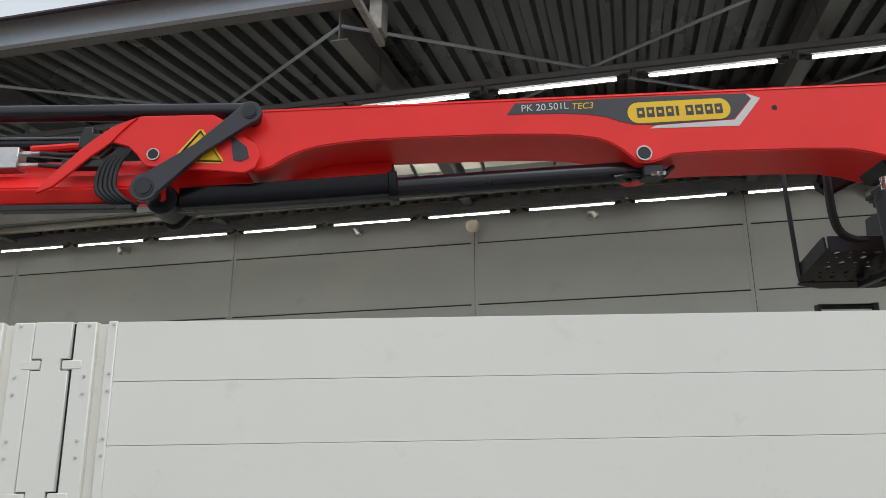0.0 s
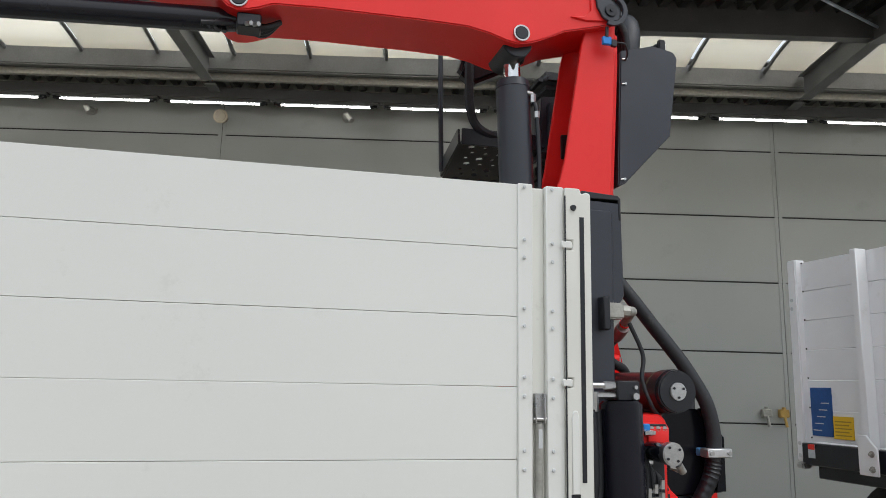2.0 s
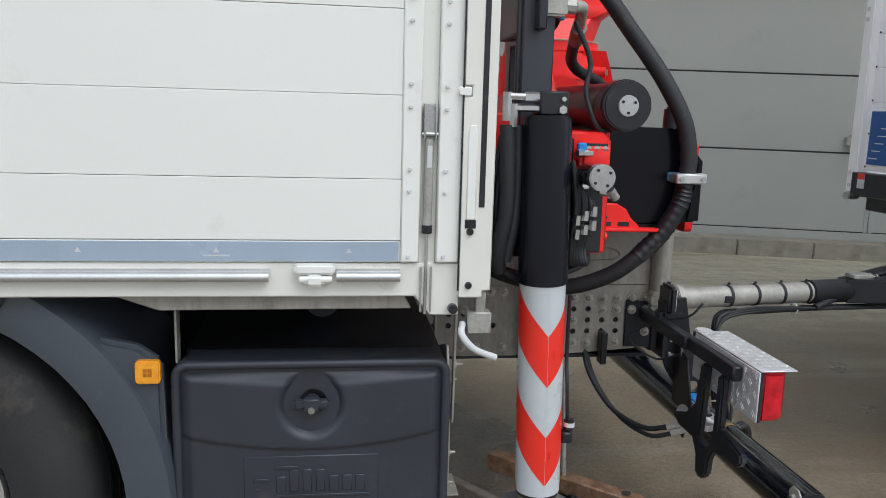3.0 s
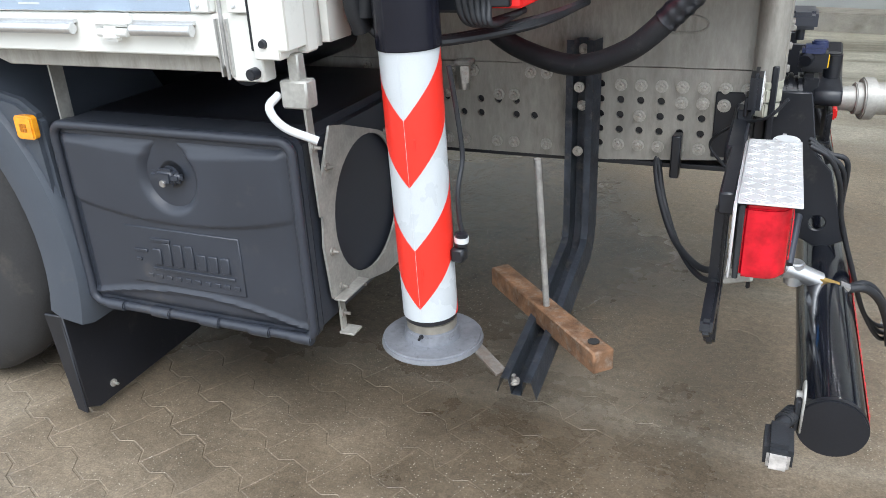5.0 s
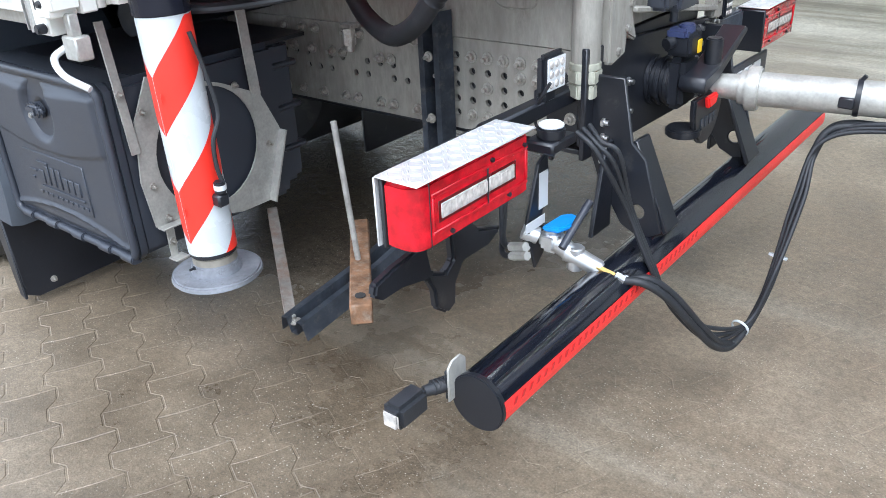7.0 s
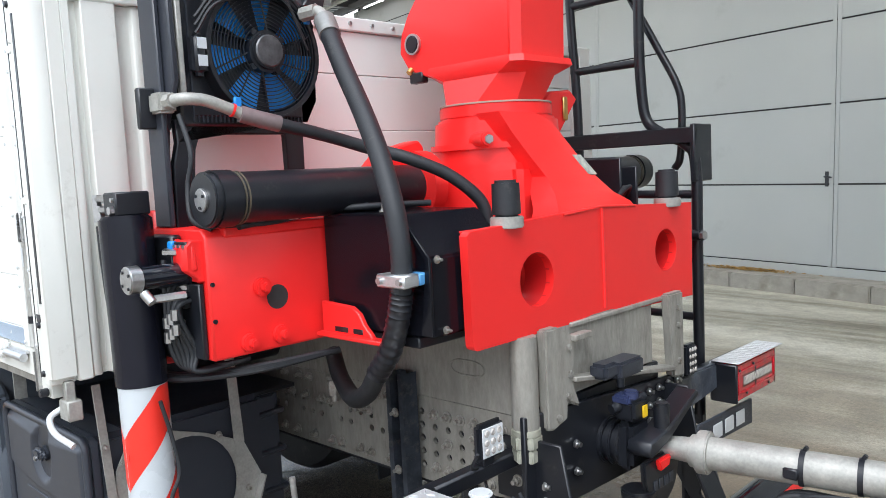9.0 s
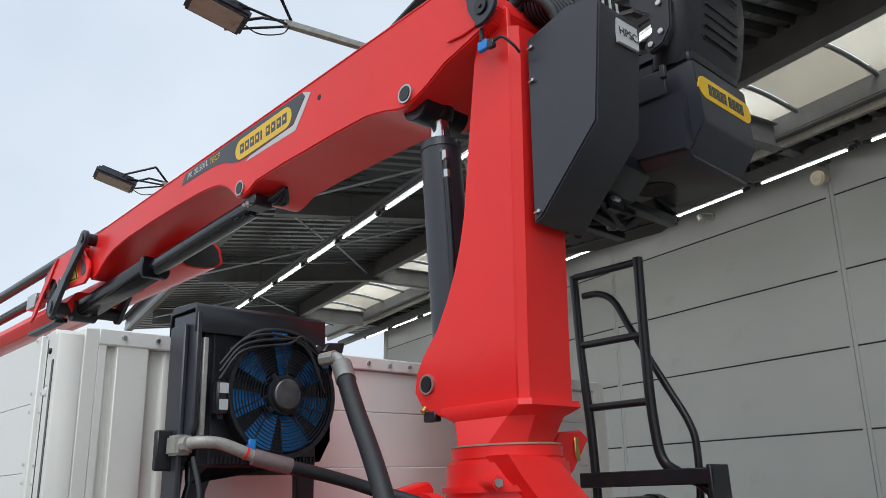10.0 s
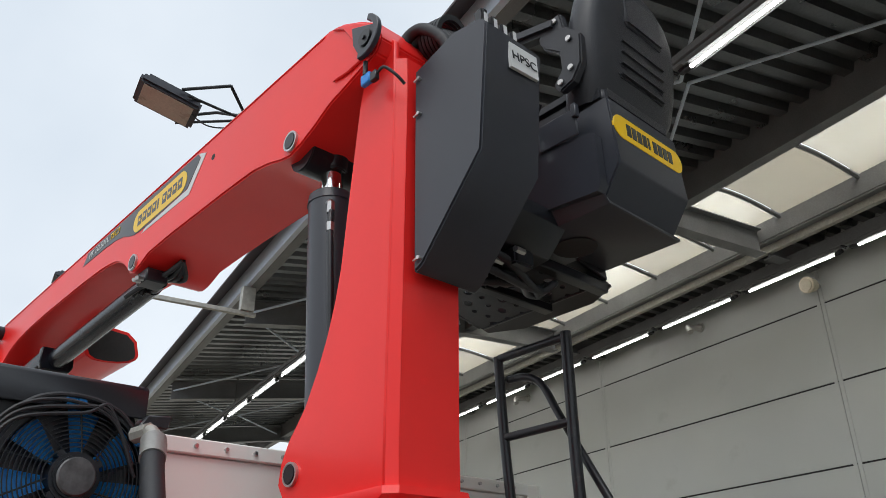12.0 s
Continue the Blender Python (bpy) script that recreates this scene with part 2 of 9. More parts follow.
GALV = surface("galvanised_steel", (0.40, 0.395, 0.365), 0.50, metal=0.35, vary=0.16, scale=22, bump=0.06, bscale=120, dirt=(0.24, 0.23, 0.20), dirt_amount=0.18, dscale=10)
FRAMESTEEL = surface("grimy_grey_frame_steel", (0.38, 0.365, 0.325), 0.50, metal=0.15, vary=0.40, scale=9, bump=0.22, bscale=70, dirt=(0.075, 0.067, 0.054), dirt_amount=0.66, dscale=9, stretch=(1, 1, 0.30))
STEEL = surface("bare_steel", (0.52, 0.52, 0.52), 0.30, metal=0.95, vary=0.1, scale=15, bump=0.03, bscale=200)
CHROME = surface("chrome_rod", (0.72, 0.73, 0.74), 0.10, metal=1.0, vary=0.03, scale=6, rvary=0.03)
BOLT = surface("zinc_bolts", (0.42, 0.405, 0.375), 0.36, metal=0.7, vary=0.25, scale=40, bump=0.1, bscale=160, dirt=(0.16, 0.09, 0.05), dirt_amount=0.22, dscale=30)
RUST = surface("rusty_steel_bar", (0.22, 0.12, 0.065), 0.78, metal=0.2, vary=0.45, scale=26, bump=0.6, bscale=130, dirt=(0.34, 0.30, 0.25), dirt_amount=0.42, dscale=34)
SLATE = surface("worn_slate_steel", (0.060, 0.070, 0.088), 0.34, vary=0.45, scale=16, bump=0.22, bscale=90, dirt=(0.26, 0.24, 0.21), dirt_amount=0.26, dscale=24)
STAY = surface("mottled_rusty_stay", (0.22, 0.205, 0.185), 0.62, metal=0.3, vary=0.3, scale=22, bump=0.35, bscale=130, dirt=(0.17, 0.085, 0.045), dirt_amount=0.62, dscale=28)
ALU = surface("mill_aluminium", (0.66, 0.67, 0.68), 0.36, metal=0.85, vary=0.06, scale=12, bump=0.04, bscale=150)
FOOT = surface("worn_foot_plate", (0.24, 0.25, 0.275), 0.46, metal=0.5, vary=0.2, scale=12, bump=0.2, bscale=90, dirt=(0.030, 0.030, 0.034), dirt_amount=0.22, dscale=62)
YELLOW = surface("yellow_label", (0.86, 0.55, 0.015), 0.35, vary=0.03, fine=0.005)
PALE = surface("pale_grey_label", (0.62, 0.64, 0.65), 0.40, vary=0.04, fine=0.005)
DARKLABEL = surface("dark_grey_label", (0.042, 0.047, 0.055), 0.32, vary=0.05, fine=0.005)
BLUE = surface("blue_plastic", (0.02, 0.25, 0.72), 0.38, vary=0.08, bump=0.05)
FANBLUE = surface("blue_fan_blade", (0.03, 0.32, 0.78), 0.42, vary=0.1, dirt=(0.12, 0.12, 0.11), dirt_amount=0.14, dscale=18)
BRASS = surface("brass_fitting", (0.55, 0.36, 0.12), 0.3, metal=0.9, vary=0.1)
STRIPEWHITE = surface("reflective_white_film", (0.54, 0.575, 0.60), 0.28, vary=0.05, bump=0.12, bscale=420, fine=0.02)
STRIPERED = surface("reflective_red_film", (0.82, 0.034, 0.020), 0.30, vary=0.06, bump=0.12, bscale=420, fine=0.02)
TAPE = surface("blue_grey_reflective_tape", (0.34, 0.42, 0.52), 0.25, vary=0.06, bump=0.25, bscale=600, fine=0.03)
TAPERED = surface("red_reflective_tape", (0.86, 0.035, 0.03), 0.32, vary=0.06, scale=25, bump=0.25, bscale=300)
AMBER = surface("amber_lens", (0.90, 0.36, 0.02), 0.2, vary=0.08, scale=30, coat=0.6)
REDLENS = surface("red_lens", (0.52, 0.003, 0.014), 0.12, vary=0.35, scale=34, bump=0.2, bscale=190, coat=0.5, fine=0.02, spec=0.35)
LENSBAR = surface("clear_lens_strip", (0.52, 0.49, 0.46), 0.16, vary=0.3, scale=60, bump=0.4, bscale=90, coat=0.8)
CHEQUER = surface("aluminium_chequer_plate", (0.72, 0.73, 0.74), 0.34, metal=0.45, vary=0.06, scale=10, bump=0.05, bscale=120)
PANEL = surface("grey_wall_panel", (0.425, 0.445, 0.432), 0.46, vary=0.03, scale=0.8, bump=0.06, bscale=90, fine=0.01, dirt=(0.30, 0.30, 0.28), dirt_amount=0.06, dscale=1.2)
JOINT = surface("dark_joint", (0.03, 0.03, 0.03), 0.8)
DECK = surface("dark_roof_deck", (0.145, 0.150, 0.155), 0.30, metal=0.75, vary=0.10, scale=1.5, bump=0.05, bscale=40)
BEAM = surface("grey_roof_steel", (0.16, 0.165, 0.17), 0.5, vary=0.12, scale=3, bump=0.08, bscale=60)
BROWNEDGE = surface("dark_brown_coping", (0.060, 0.050, 0.056), 0.45, vary=0.08, scale=2)
FASCIA = surface("pale_fascia_sheet", (0.50, 0.57, 0.66), 0.36, vary=0.05, scale=2)
SKYLIGHT = clear("opal_skylight_sheet", (0.95, 0.90, 0.78), 0.9, 0.75)
CONCRETE = surface("kerb_concrete", (0.33, 0.31, 0.27), 0.85, vary=0.15, scale=5, bump=0.4, bscale=80, dirt=(0.15, 0.14, 0.11), dirt_amount=0.4, dscale=3)
PAVER = paving("damp_brown_paving")
SEAT = surface("black_seat_vinyl", (0.020, 0.022, 0.028), 0.42, vary=0.12, scale=10, bump=0.3, bscale=300)
TUBE = glow("lit_tube", (1.0, 0.98, 0.93), TUBE_LIGHT)


# ---------------------------------------------------------------- helpers
def place_parent(ob, parent):
    ob.parent = parent
    if parent.type == "EMPTY":
        ob.matrix_parent_inverse = parent.matrix_basis.inverted()


def mesh_of(name, bm, material, smooth=True):
    me = bpy.data.meshes.new(name)
    bmesh.ops.recalc_face_normals(bm, faces=bm.faces[:])
    bm.to_mesh(me)
    bm.free()
    me.materials.append(material)
    if smooth and len(me.polygons):
        me.polygons.foreach_set("use_smooth", [True] * len(me.polygons))
        me.set_sharp_from_angle(angle=radians(38))
    return me


def part(name, bm, material, parent, label=""):
    ob = new(name, mesh_of(name, bm, material))
    place_parent(ob, parent)
    if label:
        ob["label"] = label
    return ob


def several(name, bms, material, parent, label=""):
    """Alike small pieces, each a part of its own."""
    return [part(name, b, material, parent, label) for b in bms][0]


def solid(name, bm, material, label, category, group="", kind=""):
    return tagged(new(name, mesh_of(name, bm, material)), label, category, group, kind)


def thing(name, base, label, category, group="", kind=""):
    e = new(name)
    e.empty_display_size = 0.1
    e.matrix_basis = Matrix.Translation(base)
    return tagged(e, label, category, group, kind)


def join(*bms):
    out = bmesh.new()
    for b in bms:
        me = bpy.data.meshes.new("t")
        b.to_mesh(me)
        b.free()
        out.from_mesh(me)
        bpy.data.meshes.remove(me)
    return out


def rounded(bm, width, segments=2, angle=30):
    if width > 0:
        edges = [e for e in bm.edges if len(e.link_faces) == 2 and e.calc_face_angle(0) > radians(angle)]
        bmesh.ops.bevel(bm, geom=edges, offset=width, segments=segments, affect="EDGES", clamp_overlap=True)
    return bm


def box(x0, x1, y0, y1, z0, z1, bevel=0.004, segments=1):
    bm = bmesh.new()
    bmesh.ops.create_cube(bm, size=1, matrix=Matrix.LocRotScale(((x0 + x1) / 2, (y0 + y1) / 2, (z0 + z1) / 2), None, (abs(x1 - x0), abs(y1 - y0), abs(z1 - z0))))
    return rounded(bm, min(bevel, 0.4 * min(abs(x1 - x0), abs(y1 - y0), abs(z1 - z0))), segments)


AX = {"x": (1, 2, 0), "y": (0, 2, 1), "z": (0, 1, 2)}


def prism(outline, axis, lo, hi, bevel=0.0, segments=1, holes=()):
    """An outline drawn in the two other axes, in order, pushed along the axis from lo to hi. holes: (a, b, radius)."""
    a, b, c = AX[axis]
    bm = bmesh.new()

    def at(p, h):
        v = [0, 0, 0]
        v[a], v[b], v[c] = p[0], p[1], h
        return v
    loops = [list(outline)] + [[(q[0] + q[2] * math.cos(k * math.tau / 24), q[1] + q[2] * math.sin(k * math.tau / 24)) for k in range(24)] for q in holes]
    rings = []
    for h in (lo, hi):
        edges = []
        for lp in loops:
            vs = [bm.verts.new(at(p, h)) for p in lp]
            rings.append(vs)
            edges += [bm.edges.new((vs[i], vs[(i + 1) % len(vs)])) for i in range(len(vs))]
        if len(loops) == 1:
            bm.faces.new(rings[-1])
        else:
            bmesh.ops.triangle_fill(bm, use_beauty=True, edges=edges)
    half = len(loops)
    for lo_ring, hi_ring in zip(rings[:half], rings[half:]):
        k = len(lo_ring)
        for i in range(k):
            bm.faces.new((lo_ring[i], lo_ring[(i + 1) % k], hi_ring[(i + 1) % k], hi_ring[i]))
    bmesh.ops.recalc_face_normals(bm, faces=bm.faces[:])
    return rounded(bm, bevel, segments, 40) if bevel else bm


def cyl(p0, p1, r0, r1=None, seg=24, bevel=0.0):
    p0, p1 = Vector(p0), Vector(p1)
    d = p1 - p0
    m = Matrix.Translation((p0 + p1) / 2) @ d.to_track_quat("Z", "Y").to_matrix().to_4x4()
    bm = bmesh.new()
    bmesh.ops.create_cone(bm, cap_ends=True, segments=seg, radius1=r0, radius2=r0 if r1 is None else r1, depth=d.length, matrix=m)
    return rounded(bm, bevel, 2, 50)


def ring(centre, direction, r_out, r_in, depth, seg=32):
    """A flat washer, collar or pipe end of real thickness."""
    q = Vector(direction).to_track_quat("Z", "Y").to_matrix().to_4x4()
    m = Matrix.Translation(centre) @ q
    bm = bmesh.new()
    v = [[bm.verts.new(m @ Vector((r * math.cos(i * math.tau / seg), r * math.sin(i * math.tau / seg), h))) for i in range(seg)] for r, h in ((r_out, -depth / 2), (r_out, depth / 2), (r_in, depth / 2), (r_in, -depth / 2))]
    for k in range(4):
        for i in range(seg):
            bm.faces.new((v[k][i], v[k][(i + 1) % seg], v[(k + 1) % 4][(i + 1) % seg], v[(k + 1) % 4][i]))
    return bm


def bend(points, step=10):
    """A smooth line through the points."""
    p = [Vector(q) for q in points]
    p = [2 * p[0] - p[1]] + p + [2 * p[-1] - p[-2]]
    out = []
    for i in range(1, len(p) - 2):
        for k in range(step):
            t = k / step
            out.append(0.5 * ((2 * p[i]) + (p[i + 1] - p[i - 1]) * t + (2 * p[i - 1] - 5 * p[i] + 4 * p[i + 1] - p[i + 2]) * t * t + (3 * p[i] - p[i - 1] - 3 * p[i + 1] + p[i + 2]) * t ** 3))
    return out + [p[-2]]


def sweep(line, r, seg=12, ribs=0.0, every=3):
    """A round hose, cable or bent pipe along a line of points; ribs: a spiral guard's ridges."""
    line = [Vector(q) for q in line]
    bm = bmesh.new()
    side = None
    rows = []
    for i, p in enumerate(line):
        d = (line[min(i + 1, len(line) - 1)] - line[max(i - 1, 0)]).normalized()
        side = d.orthogonal().normalized() if side is None else (side - d * side.dot(d)).normalized()
        other = d.cross(side)
        rr = r + (ribs if ribs and i % every == 0 else 0)
        rows.append([bm.verts.new(p + (side * math.cos(k * math.tau / seg) + other * math.sin(k * math.tau / seg)) * rr) for k in range(seg)])
    for a, b in zip(rows, rows[1:]):
        for k in range(seg):
            bm.faces.new((a[k], a[(k + 1) % seg], b[(k + 1) % seg], b[k]))
    bm.faces.new(rows[0][::-1])
    bm.faces.new(rows[-1])
    return bm


def hose(name, points, r, parent, material=None, label="", step=10, seg=12):
    return part(name, sweep(bend(points, step), r, seg), material or RUBBER, parent, label)


def hexbolt(p, direction, r=0.014, h=0.012, washer=True):
    p, d = Vector(p), Vector(direction).normalized()
    bms = [cyl(p + d * 0.003, p + d * (0.003 + h), r, seg=6, bevel=0.0015)]
    if washer:
        bms.append(cyl(p, p + d * 0.004, r * 1.45, seg=16))
    bms.append(cyl(p + d * h, p + d * (h + 0.014), r * 0.55, seg=10))
    return join(*bms)


def writing(text, size, m, material, name, parent, depth=0.0008, label=""):
    cu = bpy.data.curves.new(name, "FONT")
    cu.body, cu.size, cu.extrude, cu.align_x, cu.align_y = text, size, depth, "CENTER", "CENTER"
    tmp = bpy.data.objects.new("t", cu)
    me = bpy.data.meshes.new_from_object(tmp)
    bpy.data.objects.remove(tmp)
    me.transform(m)
    me.materials.clear()
    me.materials.append(material)
    ob = new(name, me)
    place_parent(ob, parent)
    if label:
        ob["label"] = label
    return ob


def facing(p, right, up):
    """A pose for flat marks: their x runs along right and their y along up."""
    r, u = Vector(right).normalized(), Vector(up).normalized()
    n = r.cross(u)
    return Matrix.Translation(p) @ Matrix((r, u, n)).transposed().to_4x4()


# ---------------------------------------------------------------- the hall: wall, roof, ground
def in_hall(ob):
    ob.matrix_basis = HALL
    return ob


WALL = 12.55
JOINTS_U = [-16.8, -12.08, -7.40, -2.90, 1.50, 5.94, 10.4, 14.9, 19.4]
JOINTS_W = [0.42, 1.53, 2.59, 3.67, 4.72, 5.80, 6.88]


def build_wall():
    core = in_hall(solid("wall_north", box(-16.8, 19.4, WALL + 0.012, WALL + 0.20, FLOOR - 0.3, 6.88, 0), JOINT, "pale grey sandwich-panel hall wall with dark joints", "wall", kind="structure"))
    shared = {}
    for u0, u1 in zip(JOINTS_U, JOINTS_U[1:]):
        for w0, w1 in zip(JOINTS_W, JOINTS_W[1:]):
            key = (round(u1 - u0, 2), round(w1 - w0, 2))
            if key not in shared:
                shared[key] = mesh_of("panel", box(0.006, key[0] - 0.006, 0, 0.014, 0.011, key[1] - 0.011, 0.004), PANEL)
            p = new("panel", shared[key])
            p.parent = core
            p.matrix_basis = Matrix.Translation((u0, WALL, w0))
    for u in JOINTS_U[1:-1]:
        part("joint_cover", box(u - 0.060, u - 0.004, WALL - 0.008, WALL - 0.001, 0.42, 6.85, 0.002), PANEL, core)
        part("joint_cover", box(u + 0.004, u + 0.060, WALL - 0.008, WALL - 0.001, 0.42, 6.85, 0.002), PANEL, core)
    part("base_rail", box(-16.8, 19.4, WALL - 0.010, WALL + 0.010, 0.30, 0.416, 0.003), PANEL, core)
    # side wall end
    in_hall(solid("wall_west", box(-17.0, -16.8, WALL - 0.02, WALL + 3.0, FLOOR - 0.3, 6.88, 0.005), PANEL, "grey panel end wall of the hall", "wall", kind="structure"))


def build_ground():
    bm = bmesh.new()
    bmesh.ops.create_grid(bm, x_segments=2, y_segments=2, size=400, matrix=Matrix.Translation((0, 0, FLOOR - 0.0019)))
    return in_hall(solid("ground", bm, PAVER, "damp brown-grey paved yard with muddy stains", "ground", kind="structure"))


def build_kerb():
    k = in_hall(solid("kerb", box(-19, 21, WALL - 0.55, WALL - 0.02, FLOOR - 0.2, 0.305, 0.01), CONCRETE, "raised concrete kerb strip at the foot of the wall", "kerb", kind="structure"))
    me = mesh_of("kerb_stone", rounded(box(0.006, 0.994, 0, 0.13, 0, 0.235, 0), 0.012, 2), CONCRETE)
    for i in range(-19, 21):
        s = new("kerb_stone", me)
        s.parent = k
        s.matrix_basis = Matrix.Translation((i, WALL - 0.685, FLOOR - 0.03))
    return k


BEAMS_U = [1.54 + 4.42 * k for k in range(-4, 5)]
ROOF = [(5.45, 6.02), (9.66, 6.64)]


def deck_w(v):
    return ROOF[0][1] + (v - ROOF[0][0]) * (ROOF[1][1] - ROOF[0][1]) / (ROOF[1][0] - ROOF[0][0])


def corrugated(u0, u1, v0, w0, v1, w1, pitch=0.25, depth=0.09):
    """Trapezoidal deck sheets whose ribs run from v0 to v1."""
    prof, u = [], u0
    while u < u1:
        prof += [(u, 0), (u + 0.10, 0), (u + 0.135, depth), (u + 0.215, depth)]
        u += pitch
    verts, faces = [], []
    for v, w in ((v0, w0), (v1, w1)):
        for h in (0, 0.012):
            verts += [(a, v, w + b + h) for a, b in prof]
    n = len(prof)
    for i in range(n - 1):
        faces.append((i, i + 1, 2 * n + i + 1, 2 * n + i))
        faces.append((n + i, 3 * n + i, 3 * n + i + 1, n + i + 1))
    me = bpy.data.meshes.new("deck")
    me.from_pydata(verts, [], faces)
    bm = bmesh.new()
    bm.from_mesh(me)
    bpy.data.meshes.remove(me)
    return bm


def build_roof():
    in_hall(solid("ceiling", join(corrugated(-19, 21.4, 5.95, deck_w(5.95), 9.66, deck_w(9.66)), corrugated(-19, 21.4, 11.66, 6.60, WALL + 0.1, 6.62)), DECK,
                  "dark corrugated steel roof deck of the canopy", "ceiling", kind="structure"))
    in_hall(solid("roof_cover", join(prism([(5.95, deck_w(5.95) + 0.105), (9.7, deck_w(9.7) + 0.105), (9.7, deck_w(9.7) + 0.13), (5.95, deck_w(5.95) + 0.13)], "x", -19, 21.4), box(-19, 21.4, 11.62, WALL + 0.3, 6.89, 6.92, 0)), BEAM, "grey roof cover above the deck", "roof", kind="structure"))
    fas = [(5.760, 6.030), (5.820, 6.025), (5.820, 6.045), (5.790, 6.050), (5.805, 6.330), (5.785, 6.345), (5.775, 6.200), (5.782, 6.185)]
    in_hall(solid("fascia", prism(fas, "x", -19, 21.4, 0), FASCIA, "pale grey folded sheet fascia along the canopy's edge", "fascia", kind="structure"))
    in_hall(solid("coping", prism([(5.570, 6.210), (5.582, 6.205), (5.784, 6.347), (5.930, 6.352), (5.930, 6.372), (5.770, 6.368), (5.568, 6.228)], "x", -19, 21.4, 0), BROWNEDGE, "dark brown sheet coping along the canopy's edge", "coping", kind="structure"))
    in_hall(solid("edge_beam", join(box(-19, 21.4, 5.822, 5.834, 6.020, 6.30, 0.002), box(-19, 21.4, 5.835, 5.935, 6.020, 6.032, 0.002), box(-19, 21.4, 5.936, 5.946, 6.020, 6.30, 0.002)), BEAM, "dark steel edge beam of the canopy", "beam", kind="structure"))
    # long members along the wall: purlin with lamps, skylight kerbs, gutter beam
    in_hall(solid("roof_purlin", join(box(-19, 21.4, 7.08, 7.24, 5.70, 5.76, 0.003), *[box(u - 0.02, u + 0.02, 7.15, 7.17, 5.74, 6.33, 0) for u in BEAMS_U]), BEAM, "grey steel purlin carrying the lamps", "beam", kind="structure"))
    in_hall(solid("skylight_kerb", box(-19, 21.4, 9.60, 9.74, 6.30, 6.78, 0.004), BEAM, "dark steel upstand beside the rooflight", "beam", kind="structure"))
    in_hall(solid("gutter_beam", join(box(-19, 21.4, 11.49, 11.58, 6.455, 6.76, 0.005), box(-19, 21.4, 11.50, 11.66, 6.430, 6.452, 0.003)), BEAM, "deep grey steel beam under the rooflight", "beam", kind="structure"))
    in_hall(solid("cable_tray", join(box(-19, 21.4, 11.585, 11.600, 6.325, 6.425, 0.002), box(-19, 21.4, 11.601, 11.66, 6.325, 6.333, 0.002)), GALV, "thin zinc cable tray under the rooflight beam", "tray", kind="structure"))
    in_hall(solid("wall_purlin", join(box(-19, 21.4, 11.94, 12.08, 6.185, 6.345, 0.003)), BEAM, "grey lamp rail in front of the wall", "beam", kind="structure"))
    # rooflight: arched opal sheets between ribs
    sk = in_hall(solid("rooflight_frame", join(*[sweep([(u, 9.70 + 1.80 * k / 10, 6.68 + 0.10 * math.sin(math.pi * k / 10)) for k in range(11)], 0.028, 6) for u in np.arange(-18.34, 21, 1.13)]), BEAM,
                       "dark arched ribs of the rooflight", "rooflight", kind="structure"))
    me = None
    for u in np.arange(-18.34, 20, 1.13):
        if me is None:
            bm = bmesh.new()
            rows = [[bm.verts.new((x, 1.80 * k / 10, 0.10 * math.sin(math.pi * k / 10))) for x in (0.02, 1.08)] for k in range(11)]
            for a, b in zip(rows, rows[1:]):
                bm.faces.new((a[0], a[1], b[1], b[0]))
            bmesh.ops.solidify(bm, geom=bm.faces[:], thickness=0.006)
            me = mesh_of("pane", bm, SKYLIGHT)
        p = new("pane", me)
        p.parent = sk
        p.matrix_basis = Matrix.Translation((u, 9.70, 6.715))
        p.visible_shadow = False




def build_beams():
    def ibeam(v0, w0, v1, w1, h):
        d = [(v0, w0), (v1, w1)]
        web = prism([(v0, w0), (v1, w1), (v1, w1 + h), (v0, w0 + h)], "x", -0.006, 0.006)
        lo = prism([(v0, w0 - 0.012), (v1, w1 - 0.012), (v1, w1), (v0, w0)], "x", -0.085, 0.085)
        hi = prism([(v0, w0 + h), (v1, w1 + h), (v1, w1 + h + 0.012), (v0, w0 + h + 0.012)], "x", -0.085, 0.085)
        return join(web, lo, hi)
    me = mesh_of("roof_beam", join(ibeam(5.96, 5.712, 9.6, 6.24, 0.34), ibeam(9.6, 6.24, 11.46, 6.27, 0.34), ibeam(11.62, 6.275, WALL, 6.30, 0.30)), BEAM)
    for u in BEAMS_U:
        b = tagged(new("roof_beam", me), "grey steel I-beam of the canopy roof", "beam", "roof beams", "structure")
        b.matrix_basis = HALL @ Matrix.Translation((u, 0, 0))
    # wind bracing under the deck
    for a, b in zip(BEAMS_U, BEAMS_U[1:]):
        for (u0, v0), (u1, v1) in (((a, 6.0), ((a + b) / 2, 7.75)), ((b, 6.0), ((a + b) / 2, 7.75)), ((a, 9.5), ((a + b) / 2, 7.85)), ((b, 9.5), ((a + b) / 2, 7.85))):
            br = solid("brace", cyl((u0, v0, deck_w(v0) - 0.22), (u1, v1, deck_w(v1) - 0.22), 0.018, seg=8), FASCIA, "thin pale steel wind brace", "brace", "roof braces", "structure")
            in_hall(br)


